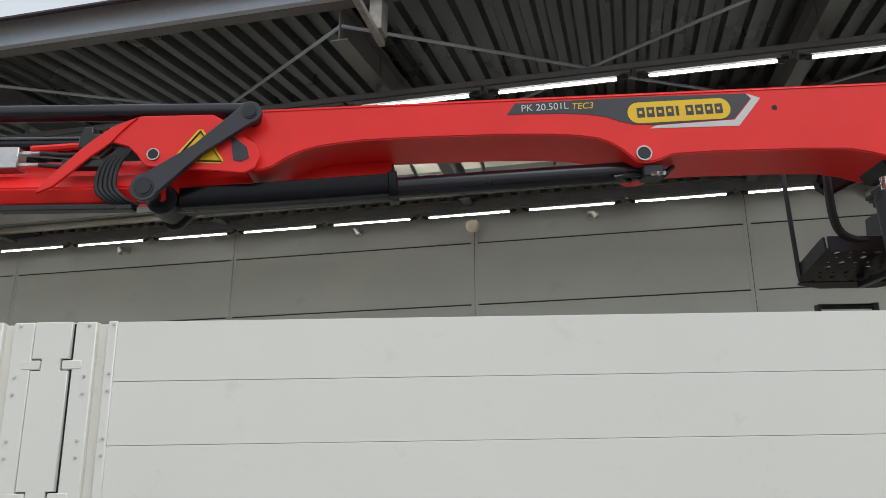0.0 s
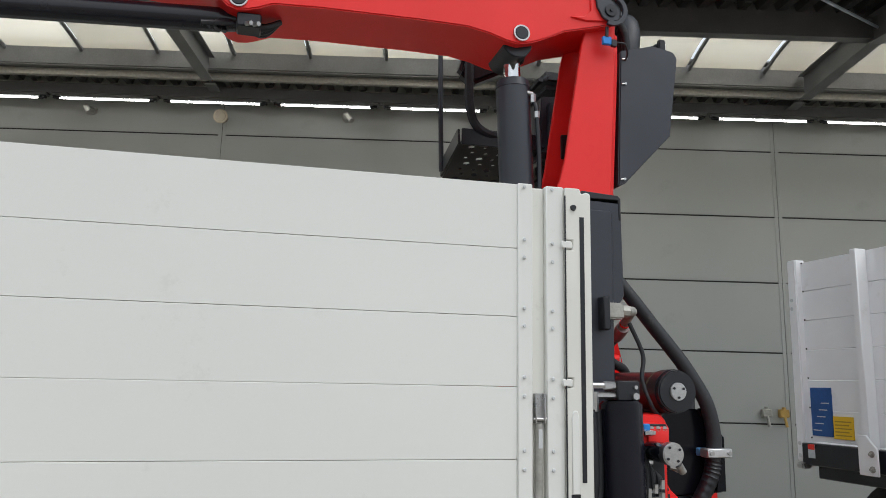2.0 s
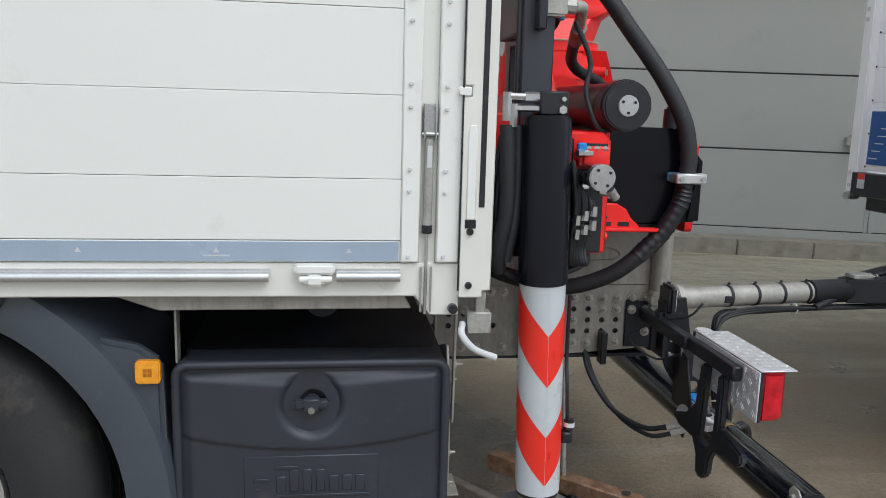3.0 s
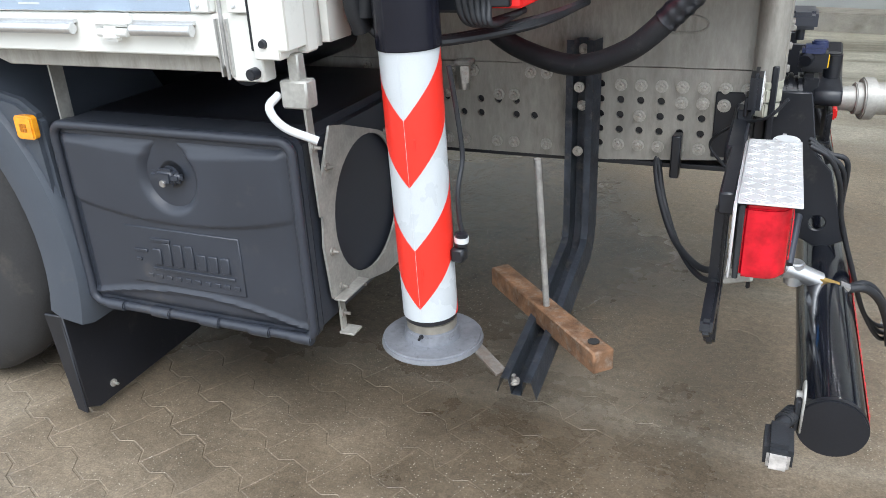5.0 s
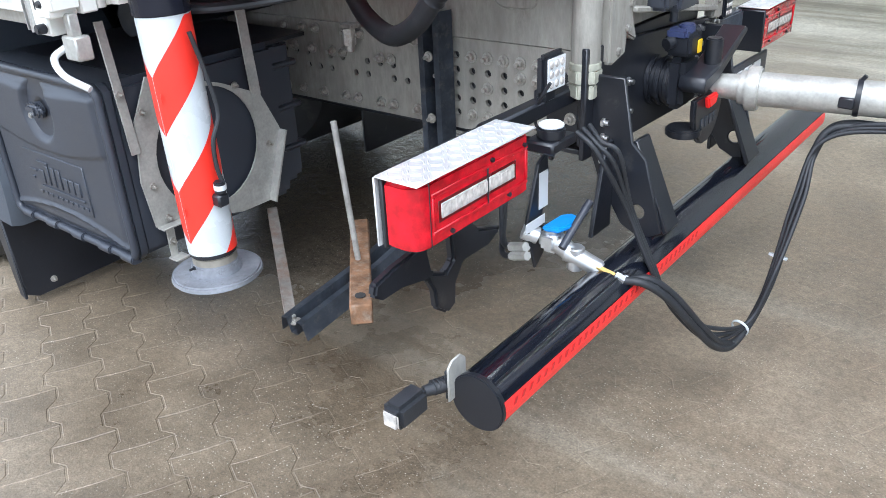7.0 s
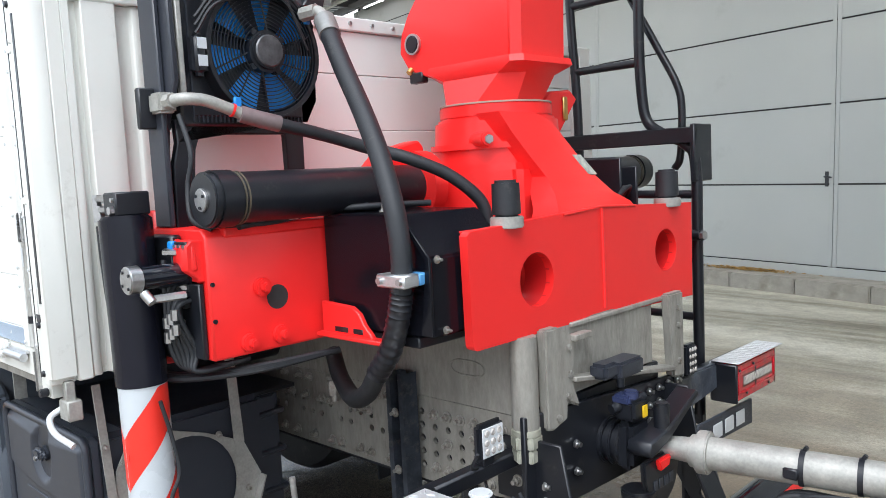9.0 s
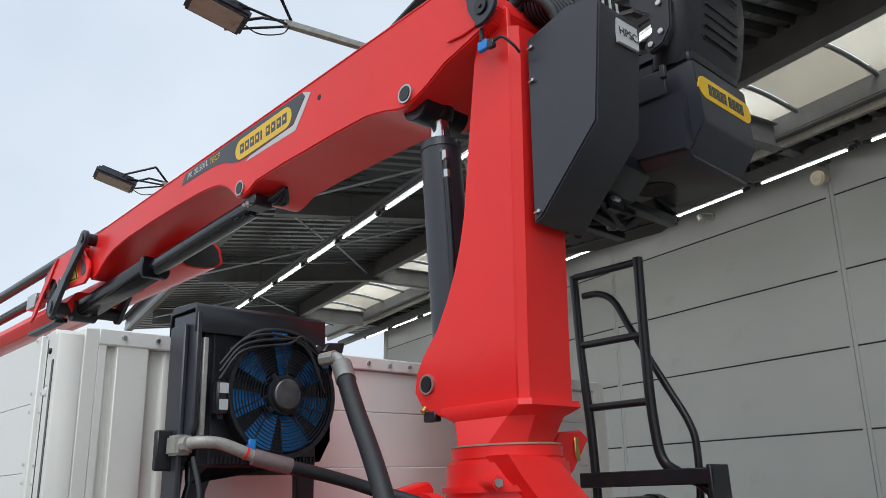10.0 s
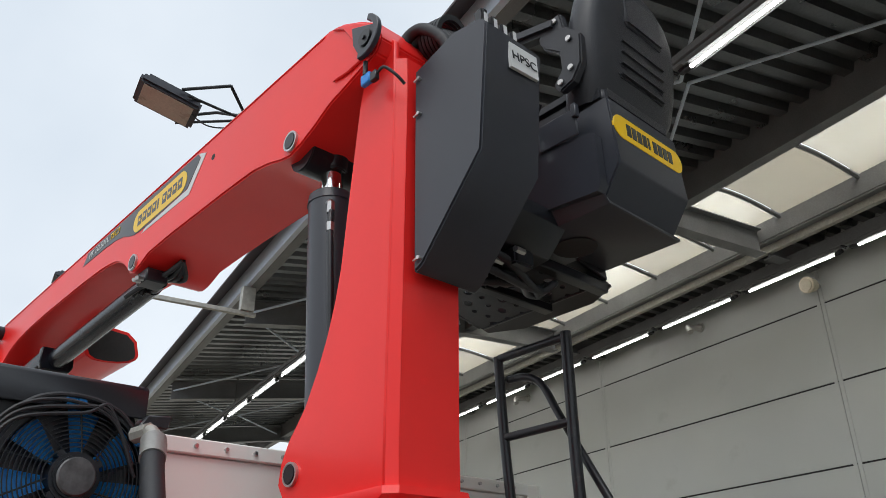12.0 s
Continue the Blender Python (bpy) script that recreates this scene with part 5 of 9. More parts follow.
def build_base():
    base = part("base_housing", join(
        prism([(1.88, 3.56), (2.06, 3.52), (2.20, 3.55), (2.265, 3.61), (2.265, 3.90), (2.20, 3.98), (1.92, 3.98), (1.88, 3.92)], "z", 1.16, 1.60, 0.02, 2),
        cyl((AXIS.x, AXIS.y, 1.58), (AXIS.x, AXIS.y, 1.742), 0.205, 0.196, 48, 0.010)), RED, crane)
    part("slew_collar", join(cyl((AXIS.x, AXIS.y, 1.742), (AXIS.x, AXIS.y, 1.785), 0.180, seg=48, bevel=0.006)), RED, base)
    part("seal_line", ring((AXIS.x, AXIS.y, 1.786), (0, 0, 1), 0.179, 0.14, 0.005, 48), surface("grey_seal", (0.40, 0.33, 0.26), 0.6), base)
    part("side_wing", prism([(3.25, 1.49), (3.27, 1.575), (3.36, 1.655), (3.50, 1.685), (3.52, 1.665), (3.56, 1.20), (3.30, 1.20)], "x", 1.90, 1.965, 0.006), RED, base)
    part("side_wing", prism([(4.26, 1.49), (4.24, 1.58), (4.15, 1.64), (4.02, 1.66), (4.0, 1.20), (4.22, 1.20)], "x", 1.90, 1.965, 0.006), RED, base)
    part("far_lug", prism([(3.90, 1.66), (4.00, 1.70), (4.10, 1.81), (4.06, 1.84), (3.94, 1.83), (3.90, 1.79)], "x", 2.08, 2.14, 0.006), RED, base)
    part("level_gauge", join(box(2.141, 2.150, 4.005, 4.030, 1.735, 1.815, 0.004)), BRASS, base, "small bubble gauge")
    # swept gusset from the collar down to the rear block
    g = bmesh.new()
    prof = [((2.222, 3.580, 1.752), (2.268, 3.770, 1.722)), ((2.250, 3.602, 1.690), (2.290, 3.800, 1.672)), ((2.285, 3.640, 1.615), (2.310, 3.850, 1.610)), ((2.318, 3.668, 1.555), (2.342, 3.890, 1.548)), ((2.358, 3.655, 1.502), (2.382, 3.925, 1.496)), ((2.405, 3.605, 1.460), (2.418, 3.965, 1.464)), ((2.418, 3.580, 1.440), (2.426, 3.985, 1.440))]
    rows = []
    for a, b in prof:
        a, b = Vector(a), Vector(b)
        m = a.lerp(b, 0.60) + Vector((0.018 * min(1, (a.z - 1.44) / 0.05), 0, 0.010 * min(1, (a.z - 1.44) / 0.05)))
        rows.append([g.verts.new(p) for p in (a, m, b, b - Vector((0.09, 0, 0.0)), a - Vector((0.09, 0, 0.0)))])
    for a, b in zip(rows, rows[1:]):
        for k in range(5):
            g.faces.new((a[k], a[(k + 1) % 5], b[(k + 1) % 5], b[k]))
    g.faces.new(rows[0])
    g.faces.new(rows[-1][::-1])
    part("rear_gusset", rounded(g, 0.006, 1, 25), RED, base)
    at = lambda k, f: (Vector(prof[k][0]).lerp(Vector(prof[k][1]), f))
    q = [at(2, 0.80), at(2, 0.98), at(3, 0.98), at(3, 0.80)]
    nrm = (q[1] - q[0]).cross(q[3] - q[0]).normalized()
    nrm = nrm if nrm.x > 0 else -nrm
    tag = bmesh.new()
    lo, hi = [[tag.verts.new(v + nrm * h) for v in q] for h in (0.006, 0.0115)]
    for k in range(4):
        tag.faces.new((lo[k], lo[(k + 1) % 4], hi[(k + 1) % 4], hi[k]))
    tag.faces.new(lo)
    tag.faces.new(hi[::-1])
    part("name_plate", tag, surface("weathered_data_plate", (0.36, 0.38, 0.33), 0.5, vary=0.25, scale=60), base, "small pale data plate")
    part("slew_bolt", join(cyl((2.12, 3.585, 1.672), (2.205, 3.545, 1.672), 0.022, seg=20, bevel=0.003), ring((2.207, 3.544, 1.672), (1, -0.45, 0), 0.020, 0.009, 0.010, 20)), RED, base)
    several("far_bracket", [box(2.06, 2.30, 4.10, 4.112, 1.40, 1.60, 0.003), box(2.10, 2.30, 4.20, 4.212, 1.38, 1.57, 0.003), box(2.22, 2.30, 4.115, 4.20, 1.40, 1.43, 0.003)], BLACK, base)
    several("far_hose", [sweep(bend([(2.28, 4.02 + 0.03 * k, 1.43), (2.31, 4.06 + 0.02 * k, 1.47 + 0.01 * k), (2.30, 4.12 + 0.02 * k, 1.50), (2.24, 4.18 + 0.02 * k, 1.46)], 6), 0.008, 8) for k in range(3)], RUBBER, base)
    part("ledge", ring((AXIS.x, AXIS.y, 1.655), (0, 0, 1), 0.214, 0.19, 0.018, 48), RED, base)
    part("bolt_head", cyl((2.200, 3.547, 1.672), (2.217, 3.539, 1.672), 0.014, seg=6), STEEL, base)


def build_slew_cylinders():
    for sgn, y0, y1, z in ((1, 2.742, 3.46, 1.546), (-1, 4.72, 4.02, 1.545)):
        s = part("slew_cylinder", join(cyl((2.005, y0, z), (2.005, y1, z), 0.064, seg=40, bevel=0.006)), BLACK, crane, "black horizontal slew cylinder")
        d = -0.006 if sgn > 0 else 0.006
        part("end_cap", join(cyl((2.005, y0 - d * 2, z), (2.005, y0 + d, z), 0.068, 0.066, 40, 0.004), ring((2.005, y0 + 0.04 * sgn, z), (0, 1, 0), 0.070, 0.060, 0.05, 40)), BLACK, s)
        part("end_disc", cyl((2.005, y0 + d * 0.5, z), (2.005, y0 + d * 2.2, z), 0.028, seg=28, bevel=0.002), STEEL, s, "bright end disc")
        for k in range(3):
            a = k * math.tau / 3 + 0.5
            part("disc_bolt", cyl((2.005 + 0.019 * math.cos(a), y0 + d * 2.1, z + 0.019 * math.sin(a)), (2.005 + 0.019 * math.cos(a), y0 + d * 2.8, z + 0.019 * math.sin(a)), 0.004, seg=8), BLACK, s)
        part("lock_ring", join(*[ring((2.005, y0 + w * sgn, z), (0, 1, 0), 0.0665, 0.05, 0.004, 40) for w in (0.075, 0.085)]), surface("dull_brown_ring", (0.10, 0.085, 0.06), 0.5), s)
        part("flange", ring((2.005, y1 - 0.015 * sgn, z), (0, 1, 0), 0.105, 0.05, 0.05, 36), RED, s)


def build_outrigger_beam():
    """Box beam across the truck with the near leg's bracket, bosses and holes."""
    b = part("outrigger_beam", prism([(1.70, 1.145), (1.972, 1.145), (1.972, 1.455), (1.95, 1.475), (1.70, 1.475)], "y", 2.752, 4.72, 0.006), RED, crane)
    part("beam_flange", prism([(2.708, 1.435), (2.725, 1.450), (2.775, 1.446), (2.80, 1.43), (2.80, 1.37), (2.765, 1.355), (2.752, 1.345), (2.735, 1.345), (2.735, 1.355), (2.708, 1.375)], "x", 1.885, 1.955, 0.003), RED, b)
    part("hose_plate", box(1.80, 1.952, 2.735, 2.7505, 1.150, 1.340, 0.003), BLACK, b)
    part("beam_lip", box(1.955, 1.984, 2.80, 3.20, 1.450, 1.476, 0.004), RED, b)
    for y, z in ((2.897, 1.314), (2.850, 1.177), (2.945, 1.183)):
        part("boss", join(cyl((1.972, y, z), (1.990, y, z), 0.024, seg=24, bevel=0.003), cyl((1.988, y, z), (2.008, y, z), 0.012, seg=16, bevel=0.003)), RED, b)
    part("beam_hole", cyl((1.965, 2.946, 1.281), (1.9735, 2.946, 1.281), 0.032, seg=32), JOINT, b)
    for z in (1.337, 1.245):
        part("screw", cyl((1.970, 2.762, z), (1.975, 2.762, z), 0.006, seg=10), BLACK, b)
    # slotted red foot plate beside the black cover
    part("foot_plate", prism([(1.99, 1.165), (2.20, 1.163), (2.19, 1.178), (2.165, 1.200), (2.148, 1.228), (2.118, 1.245), (1.99, 1.252)], "y", 3.072, 3.088, 0.003), RED, b)
    part("foot_flange", join(box(1.985, 2.255, 3.052, 3.088, 1.158, 1.170, 0.003)), RED, b)
    several("slot", [box(2.045, 2.100, 3.0705, 3.073, 1.174, 1.188, 0.002), box(2.122, 2.160, 3.0705, 3.073, 1.174, 1.188, 0.002)], BLACK, b)


def build_rear_block():
    holes = [(3.462, 1.283, 0.074), (4.155, 1.291, 0.069)]
    o = [(3.212, 1.137), (3.62, 1.137), (3.72, 1.146), (3.82, 1.146), (3.90, 1.128), (4.333, 1.113), (4.338, 1.436), (3.98, 1.450), (3.780, 1.460), (3.206, 1.434), (3.193, 1.424), (3.197, 1.152), (3.202, 1.142)]
    blk = part("rear_block", prism(o, "x", 2.404, 2.430, 0.0, holes=holes), RED, crane, "red rear cross block with two round holes")
    part("block_weld", join(sweep([(2.4315, 3.782, 1.155), (2.4315, 3.781, 1.455)], 0.005, 8), sweep([(2.4315, 3.590, 1.447), (2.4315, 3.780, 1.459), (2.4315, 3.97, 1.449)], 0.004, 8)), RED, blk)
    part("block_side", box(2.24, 2.403, 4.312, 4.330, 1.122, 1.432, 0.003), RED, blk)
    several("block_top", [box(2.30, 2.403, 3.25, 3.58, 1.415, 1.431, 0.003), box(2.24, 2.403, 3.98, 4.310, 1.418, 1.434, 0.003)], RED, blk)
    # black sheets added inside the block for the shade seen through its holes
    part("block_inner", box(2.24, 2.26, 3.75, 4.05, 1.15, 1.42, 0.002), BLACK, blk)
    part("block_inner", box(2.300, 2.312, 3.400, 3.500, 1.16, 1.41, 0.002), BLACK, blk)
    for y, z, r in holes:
        # hole walls in the darkened red, which paints in the shade inside them
        part("hole_liner", ring((2.373, y, z), (1, 0, 0), r + 0.006, r, 0.088, 36), REDSHADE, blk)
    part("inner_tube", cyl((2.33, 4.10, 1.14), (2.33, 4.10, 1.42), 0.03, seg=20), FRAMESTEEL, blk)
    for y, z in ((3.368, 1.436), (4.205, 1.436)):
        c = part("rubber_stop", cyl((2.412, y, z + 0.022), (2.412, y, z + 0.118), 0.038, 0.036, 28, 0.008), RUBBER, blk, "black rubber stop")
        part("stop_base", cyl((2.412, y, z - 0.006), (2.412, y, z + 0.024), 0.044, seg=28, bevel=0.003), GALV, c)


def build_cover():
    o = [(1.985, 1.180), (2.250, 1.180), (2.394, 1.186), (2.394, 1.380), (2.300, 1.484), (1.985, 1.488)]
    c = part("valve_cover", prism(o, "y", 3.100, 3.385, 0.005, 2), COVERBLACK, crane, "black folded sheet cover")
    part("cover_fold", prism([(2.360, 1.190), (2.399, 1.190), (2.399, 1.382), (2.304, 1.488), (2.29, 1.480), (2.385, 1.375)], "y", 3.090, 3.101, 0.002), COVERBLACK, c)
    for p in ((2.395, 3.12, 1.375), (2.20, 3.13, 1.489), (2.395, 3.14, 1.20)):
        n = (0, 0, 1) if p[2] > 1.45 else (1, 0, 0)
        part("bolt", hexbolt(p, n, 0.007, 0.005), BOLT, c)
    part("under_pan", box(1.95, 2.33, 3.11, 3.42, 1.150, 1.179, 0.004), BLACK, c)


def cheek(y0, y1):
    o = [(1.745, 1.985), (1.755, 2.045), (1.790, 2.105), (1.866, 2.190), (1.918, 2.280), (1.960, 2.370), (1.995, 2.470), (2.020, 2.570), (2.045, 2.740), (2.105, 3.120), (2.150, 3.290), (2.230, 3.320), (2.278, 3.270), (2.272, 3.060), (2.238, 2.380), (2.222, 2.090), (2.216, 1.910), (1.88, 1.890), (1.785, 1.925)]
    return prism(o, "y", y0, y1, 0.004)


def build_column():
    col = part("column", cheek(NEAR, NEAR + 0.022), RED, crane, "red crane column, tapering upwards")
    part("column_cheek", cheek(FAR - 0.022, FAR), RED, col)
    web = prism([(1.98, 1.905), (2.240, 1.915), (2.246, 2.090), (2.262, 2.380), (2.298, 3.060), (2.300, 3.20), (2.255, 3.20), (2.245, 3.06), (2.215, 2.38), (2.15, 2.10), (2.0, 1.95)], "y", NEAR + 0.028, FAR - 0.028, 0.0)
    part("column_web", web, RED, col)
    for y, q in ((NEAR + 0.0015, 1), (FAR - 0.0015, -1)):
        e = bmesh.new()
        rows = [[e.verts.new(v) for v in ((a - 0.004, y, z), (b, y + 0.028 * q, z), (b - 0.02, y + 0.028 * q, z))] for z, a, b in ((1.915, 2.216, 2.241), (2.09, 2.222, 2.247), (2.38, 2.238, 2.263), (3.06, 2.272, 2.299), (3.20, 2.276, 2.301))]
        for r0, r1 in zip(rows, rows[1:]):
            for k in range(3):
                e.faces.new((r0[k], r0[(k + 1) % 3], r1[(k + 1) % 3], r1[k]))
        e.faces.new(rows[0])
        e.faces.new(rows[-1][::-1])
        part("column_edge", e, RED, col)
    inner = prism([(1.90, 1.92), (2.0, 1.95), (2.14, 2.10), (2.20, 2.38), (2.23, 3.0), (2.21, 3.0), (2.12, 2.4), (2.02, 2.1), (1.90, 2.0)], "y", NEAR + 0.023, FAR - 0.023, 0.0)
    # column's inside in the darkened red, shade painted in
    part("column_back", inner, REDSHADE, col)
    skirt = bmesh.new()
    rows = []
    for z, x0, x1, y0, y1, c in ((1.918, 1.86, 2.258, 3.632, 3.928, 0.03), (1.898, 1.86, 2.262, 3.628, 3.932, 0.03), (1.870, 1.885, 2.235, 3.640, 3.905, 0.06), (1.790, 1.905, 2.205, 3.605, 3.900, 0.085)):
        rows.append([skirt.verts.new((x, y, z)) for x, y in ((x0 + c, y0), (x1 - c, y0), (x1, y0 + c), (x1, y1 - c), (x1 - c, y1), (x0 + c, y1), (x0, y1 - c), (x0, y0 + c))])
    for a, b in zip(rows, rows[1:]):
        for k in range(8):
            skirt.faces.new((a[k], a[(k + 1) % 8], b[(k + 1) % 8], b[k]))
    skirt.faces.new(rows[0])
    skirt.faces.new(rows[-1][::-1])
    part("column_skirt", rounded(skirt, 0.005, 1, 25), RED, col)
    pin(1.815, 2.007, NEAR, 0.030, col)
    lug = part("lug_sensor", box(1.790, 1.850, 3.640, 3.672, 1.880, 1.915, 0.004), BLACK, col)
    part("sensor_fitting", cyl((1.798, 3.632, 1.915), (1.798, 3.645, 1.928), 0.010, seg=12), BRASS, lug)
    return col


BOOM_TOP = [(-1.36, 3.352), (1.985, 3.461), (2.060, 3.440), (2.153, 3.389), (2.240, 3.325)]
BOOM_LOW = [(2.262, 3.250), (2.235, 3.205), (1.996, 3.141), (1.905, 3.095), (1.838, 3.068), (1.773, 3.052), (1.715, 3.062), (1.640, 3.085), (1.533, 3.104), (1.320, 3.106), (1.118, 3.103), (0.90, 3.100), (0.699, 3.090), (0.640, 3.066), (0.600, 3.053),
            (0.555, 3.048), (0.515, 3.060), (0.455, 3.118), (0.405, 3.150), (0.348, 3.174), (0.255, 3.190), (0.134, 3.199), (-0.129, 3.202), (-0.566, 3.193), (-0.780, 3.184), (-0.913, 3.169), (-1.000, 3.155), (-1.082, 3.132), (-1.150, 3.100), (-1.218, 3.055), (-1.300, 3.030), (-1.345, 3.045), (-1.405, 3.170), (-1.415, 3.270)]
BY0, BY1 = 3.585, 3.925


def build_boom():
    boom = part("main_boom", prism(BOOM_TOP + BOOM_LOW, "y", BY0, BY1, 0.006, 2), RED, crane, "long red main boom")
    part("boom_seam", join(sweep([(-1.28, BY0 - 0.0005, 3.342), (1.96, BY0 - 0.0005, 3.447)], 0.0035, 8)), RED, boom)
    pin(1.786, 3.104, BY0, 0.033, boom)
    pin(0.557, 3.095, BY0, 0.033, boom)
    part("sight_hole", cyl((1.211, BY0 - 0.0006, 3.325), (1.211, BY0 + 0.001, 3.325), 0.014, seg=20), JOINT, boom)
    # raised stiffener at the heel
    part("heel_plate", prism([(2.01, 3.44), (2.075, 3.40), (2.12, 3.33), (2.125, 3.26), (2.09, 3.225), (2.02, 3.215), (2.10, 3.205), (2.20, 3.215), (2.25, 3.25), (2.23, 3.32), (2.14, 3.385), (2.05, 3.43)], "y", BY0 - 0.010, BY0 + 0.001, 0.003), RED, boom)
    pv = part("pivot_plate", prism([(2.140, 3.352), (2.148, 3.275), (2.175, 3.225), (2.215, 3.205), (2.255, 3.222), (2.268, 3.262), (2.252, 3.300), (2.205, 3.322)], "y", BY0 - 0.024, BY0 - 0.010, 0.003), CHARCOAL, boom, "black pivot cover plate")
    part("pivot_cap", join(cyl((2.215, BY0 - 0.022, 3.262), (2.215, BY0 - 0.032, 3.262), 0.030, seg=28, bevel=0.002), cyl((2.215, BY0 - 0.030, 3.262), (2.215, BY0 - 0.038, 3.262), 0.008, seg=12)), BLACK, pv)
    cr = [(2.215 + r * math.cos(a), 3.262 + r * math.sin(a)) for r, seq in ((0.078, np.linspace(-1.9, 1.15, 22)), (0.056, np.linspace(1.15, -1.9, 22))) for a in seq]
    part("pivot_crescent", prism(cr, "y", BY0 - 0.040, BY0 - 0.022, 0.002), CHARCOAL, pv)
    sn = part("angle_sensor", rounded(box(2.178, 2.222, 3.570, 3.590, 3.100, 3.140, 0), 0.004, 1), BLUE, boom, "blue angle sensor with a black plug")
    part("sensor_arm", join(cyl((2.200, 3.574, 3.185), (2.198, 3.574, 3.135), 0.008, seg=10), box(2.222, 2.250, 3.572, 3.590, 3.095, 3.130, 0.003)), BLACK, sn)
    part("sensor_cable", sweep(bend([(2.25, 3.58, 3.118), (2.29, 3.575, 3.112), (2.315, 3.60, 3.08), (2.318, 3.63, 3.06)], 8), 0.005, 8), RUBBER, sn)
    part("boom_screw", cyl((2.145, NEAR - 0.001, 3.085), (2.145, NEAR - 0.004, 3.085), 0.005, seg=10), BLACK, boom)
    # banner with plain shapes for the maker's name
    y = BY0 - 0.0012
    banner = [(-0.090, 3.306), (-0.048, 3.366), (0.572, 3.392), (1.076, 3.402), (1.100, 3.374), (1.007, 3.268), (0.622, 3.243), (0.52, 3.247), (0.46, 3.262), (0.391, 3.288), (0.300, 3.303), (0.188, 3.309), (0.027, 3.309)]
    bn = part("banner", prism(banner, "y", y - 0.0008, y + 0.001), DARKLABEL, boom, "dark grey banner label")
    part("banner_edge", prism([(1.080, 3.403), (1.148, 3.377), (1.030, 3.232), (0.595, 3.224), (0.635, 3.240), (1.012, 3.264), (1.104, 3.374)], "y", y - 0.0006, y + 0.001), PALE, bn)
    c, r = (0.7455, 3.3150), 0.055
    d = Vector((1, 0.045)).normalized()
    u = Vector((-d.y, d.x))
    cap = [Vector(c) + d * (0.196 + r * math.cos(a)) + u * r * math.sin(a) for a in np.linspace(-math.pi / 2, math.pi / 2, 14)] + [Vector(c) + d * (-0.196 + r * math.cos(a)) + u * r * math.sin(a) for a in np.linspace(math.pi / 2, 3 * math.pi / 2, 14)]
    part("badge", prism(cap, "y", y - 0.0022, y), YELLOW, bn, "yellow rounded badge")
    bars = []
    for i in range(9):
        a = Vector(c) + d * (-0.205 + 0.0475 * i)
        w = 0.014 if i == 4 else 0.037
        bars.append(prism([a + u * 0.026, a + d * w + u * 0.026, a + d * w - u * 0.026, a - u * 0.026], "y", y - 0.0030, y - 0.0015))
    several("badge_bar", bars, DARKLABEL, bn, "dark plain bars")
    several("badge_gap", [prism([Vector(c) + d * (-0.195 + 0.0475 * i) + u * (0.012 if i % 2 else 0.008), Vector(c) + d * (-0.180 + 0.0475 * i) + u * (0.012 if i % 2 else 0.008), Vector(c) + d * (-0.180 + 0.0475 * i) - u * 0.006, Vector(c) + d * (-0.195 + 0.0475 * i) - u * 0.006], "y", y - 0.0036, y - 0.0028) for i in range(9) if i != 4], YELLOW, bn)
    writing("PK 20.501L", 0.050, facing((0.095, y - 0.002, 3.3425), (1, 0, 0.05), (0, 0, 1)), PALE, "model_text", bn, label="white model designation")
    writing("TEC3", 0.047, facing((0.280, y - 0.002, 3.346), (1, 0, 0.05), (0.18, 0, 1)), YELLOW, "series_text", bn, label="yellow series mark")
    return boom


def build_lift_cylinder():
    a, b = Vector((1.845, 3.757, 2.02)), Vector((1.800, 3.757, 3.09))
    d = (b - a).normalized()
    lc = part("lift_cylinder", join(cyl(a + d * 0.03, a + d * 0.905, 0.078, seg=36, bevel=0.006), cyl(a + d * 0.885, a + d * 0.93, 0.082, 0.076, 36, 0.006)), CHARCOAL, crane, "charcoal lifting cylinder")
    part("lift_rod", cyl(a + d * 0.92, a + d * 1.03, 0.040, seg=32), CHROME, lc, "polished chrome rod")
    part("rod_eye", join(cyl(a + d * 1.02, b, 0.055, 0.070, 24, 0.005), cyl((1.79, 3.64, 3.09), (1.79, 3.87, 3.09), 0.07, seg=28, bevel=0.004)), BLACK, lc)
    part("foot_eye", cyl((1.825, 3.685, 2.005), (1.825, 3.86, 2.005), 0.075, seg=28, bevel=0.004), BLACK, lc)
    part("pressure_pipe", sweep(bend([(1.905, 3.70, 2.15), (1.912, 3.69, 2.5), (1.900, 3.69, 2.78), (1.890, 3.70, 2.84)], 8), 0.011, 10), BLACK, lc)
    several("pipe_union", [cyl((1.885, 3.70, 2.835), (1.885, 3.70, 2.875), 0.014, seg=6), cyl((1.885, 3.70, 2.875), (1.855, 3.71, 2.885), 0.012, seg=10), cyl((1.900, 3.69, 2.76), (1.900, 3.69, 2.79), 0.014, seg=6)], STEEL, lc)


TUBE_SECTION = [(3.86, 3.10), (3.875, 3.065), (3.915, 3.045), (3.98, 3.042), (4.06, 3.050), (4.13, 3.068), (4.17, 3.095), (4.175, 3.12), (4.155, 3.20), (4.10, 3.245), (3.98, 3.255), (3.90, 3.23), (3.865, 3.17)]


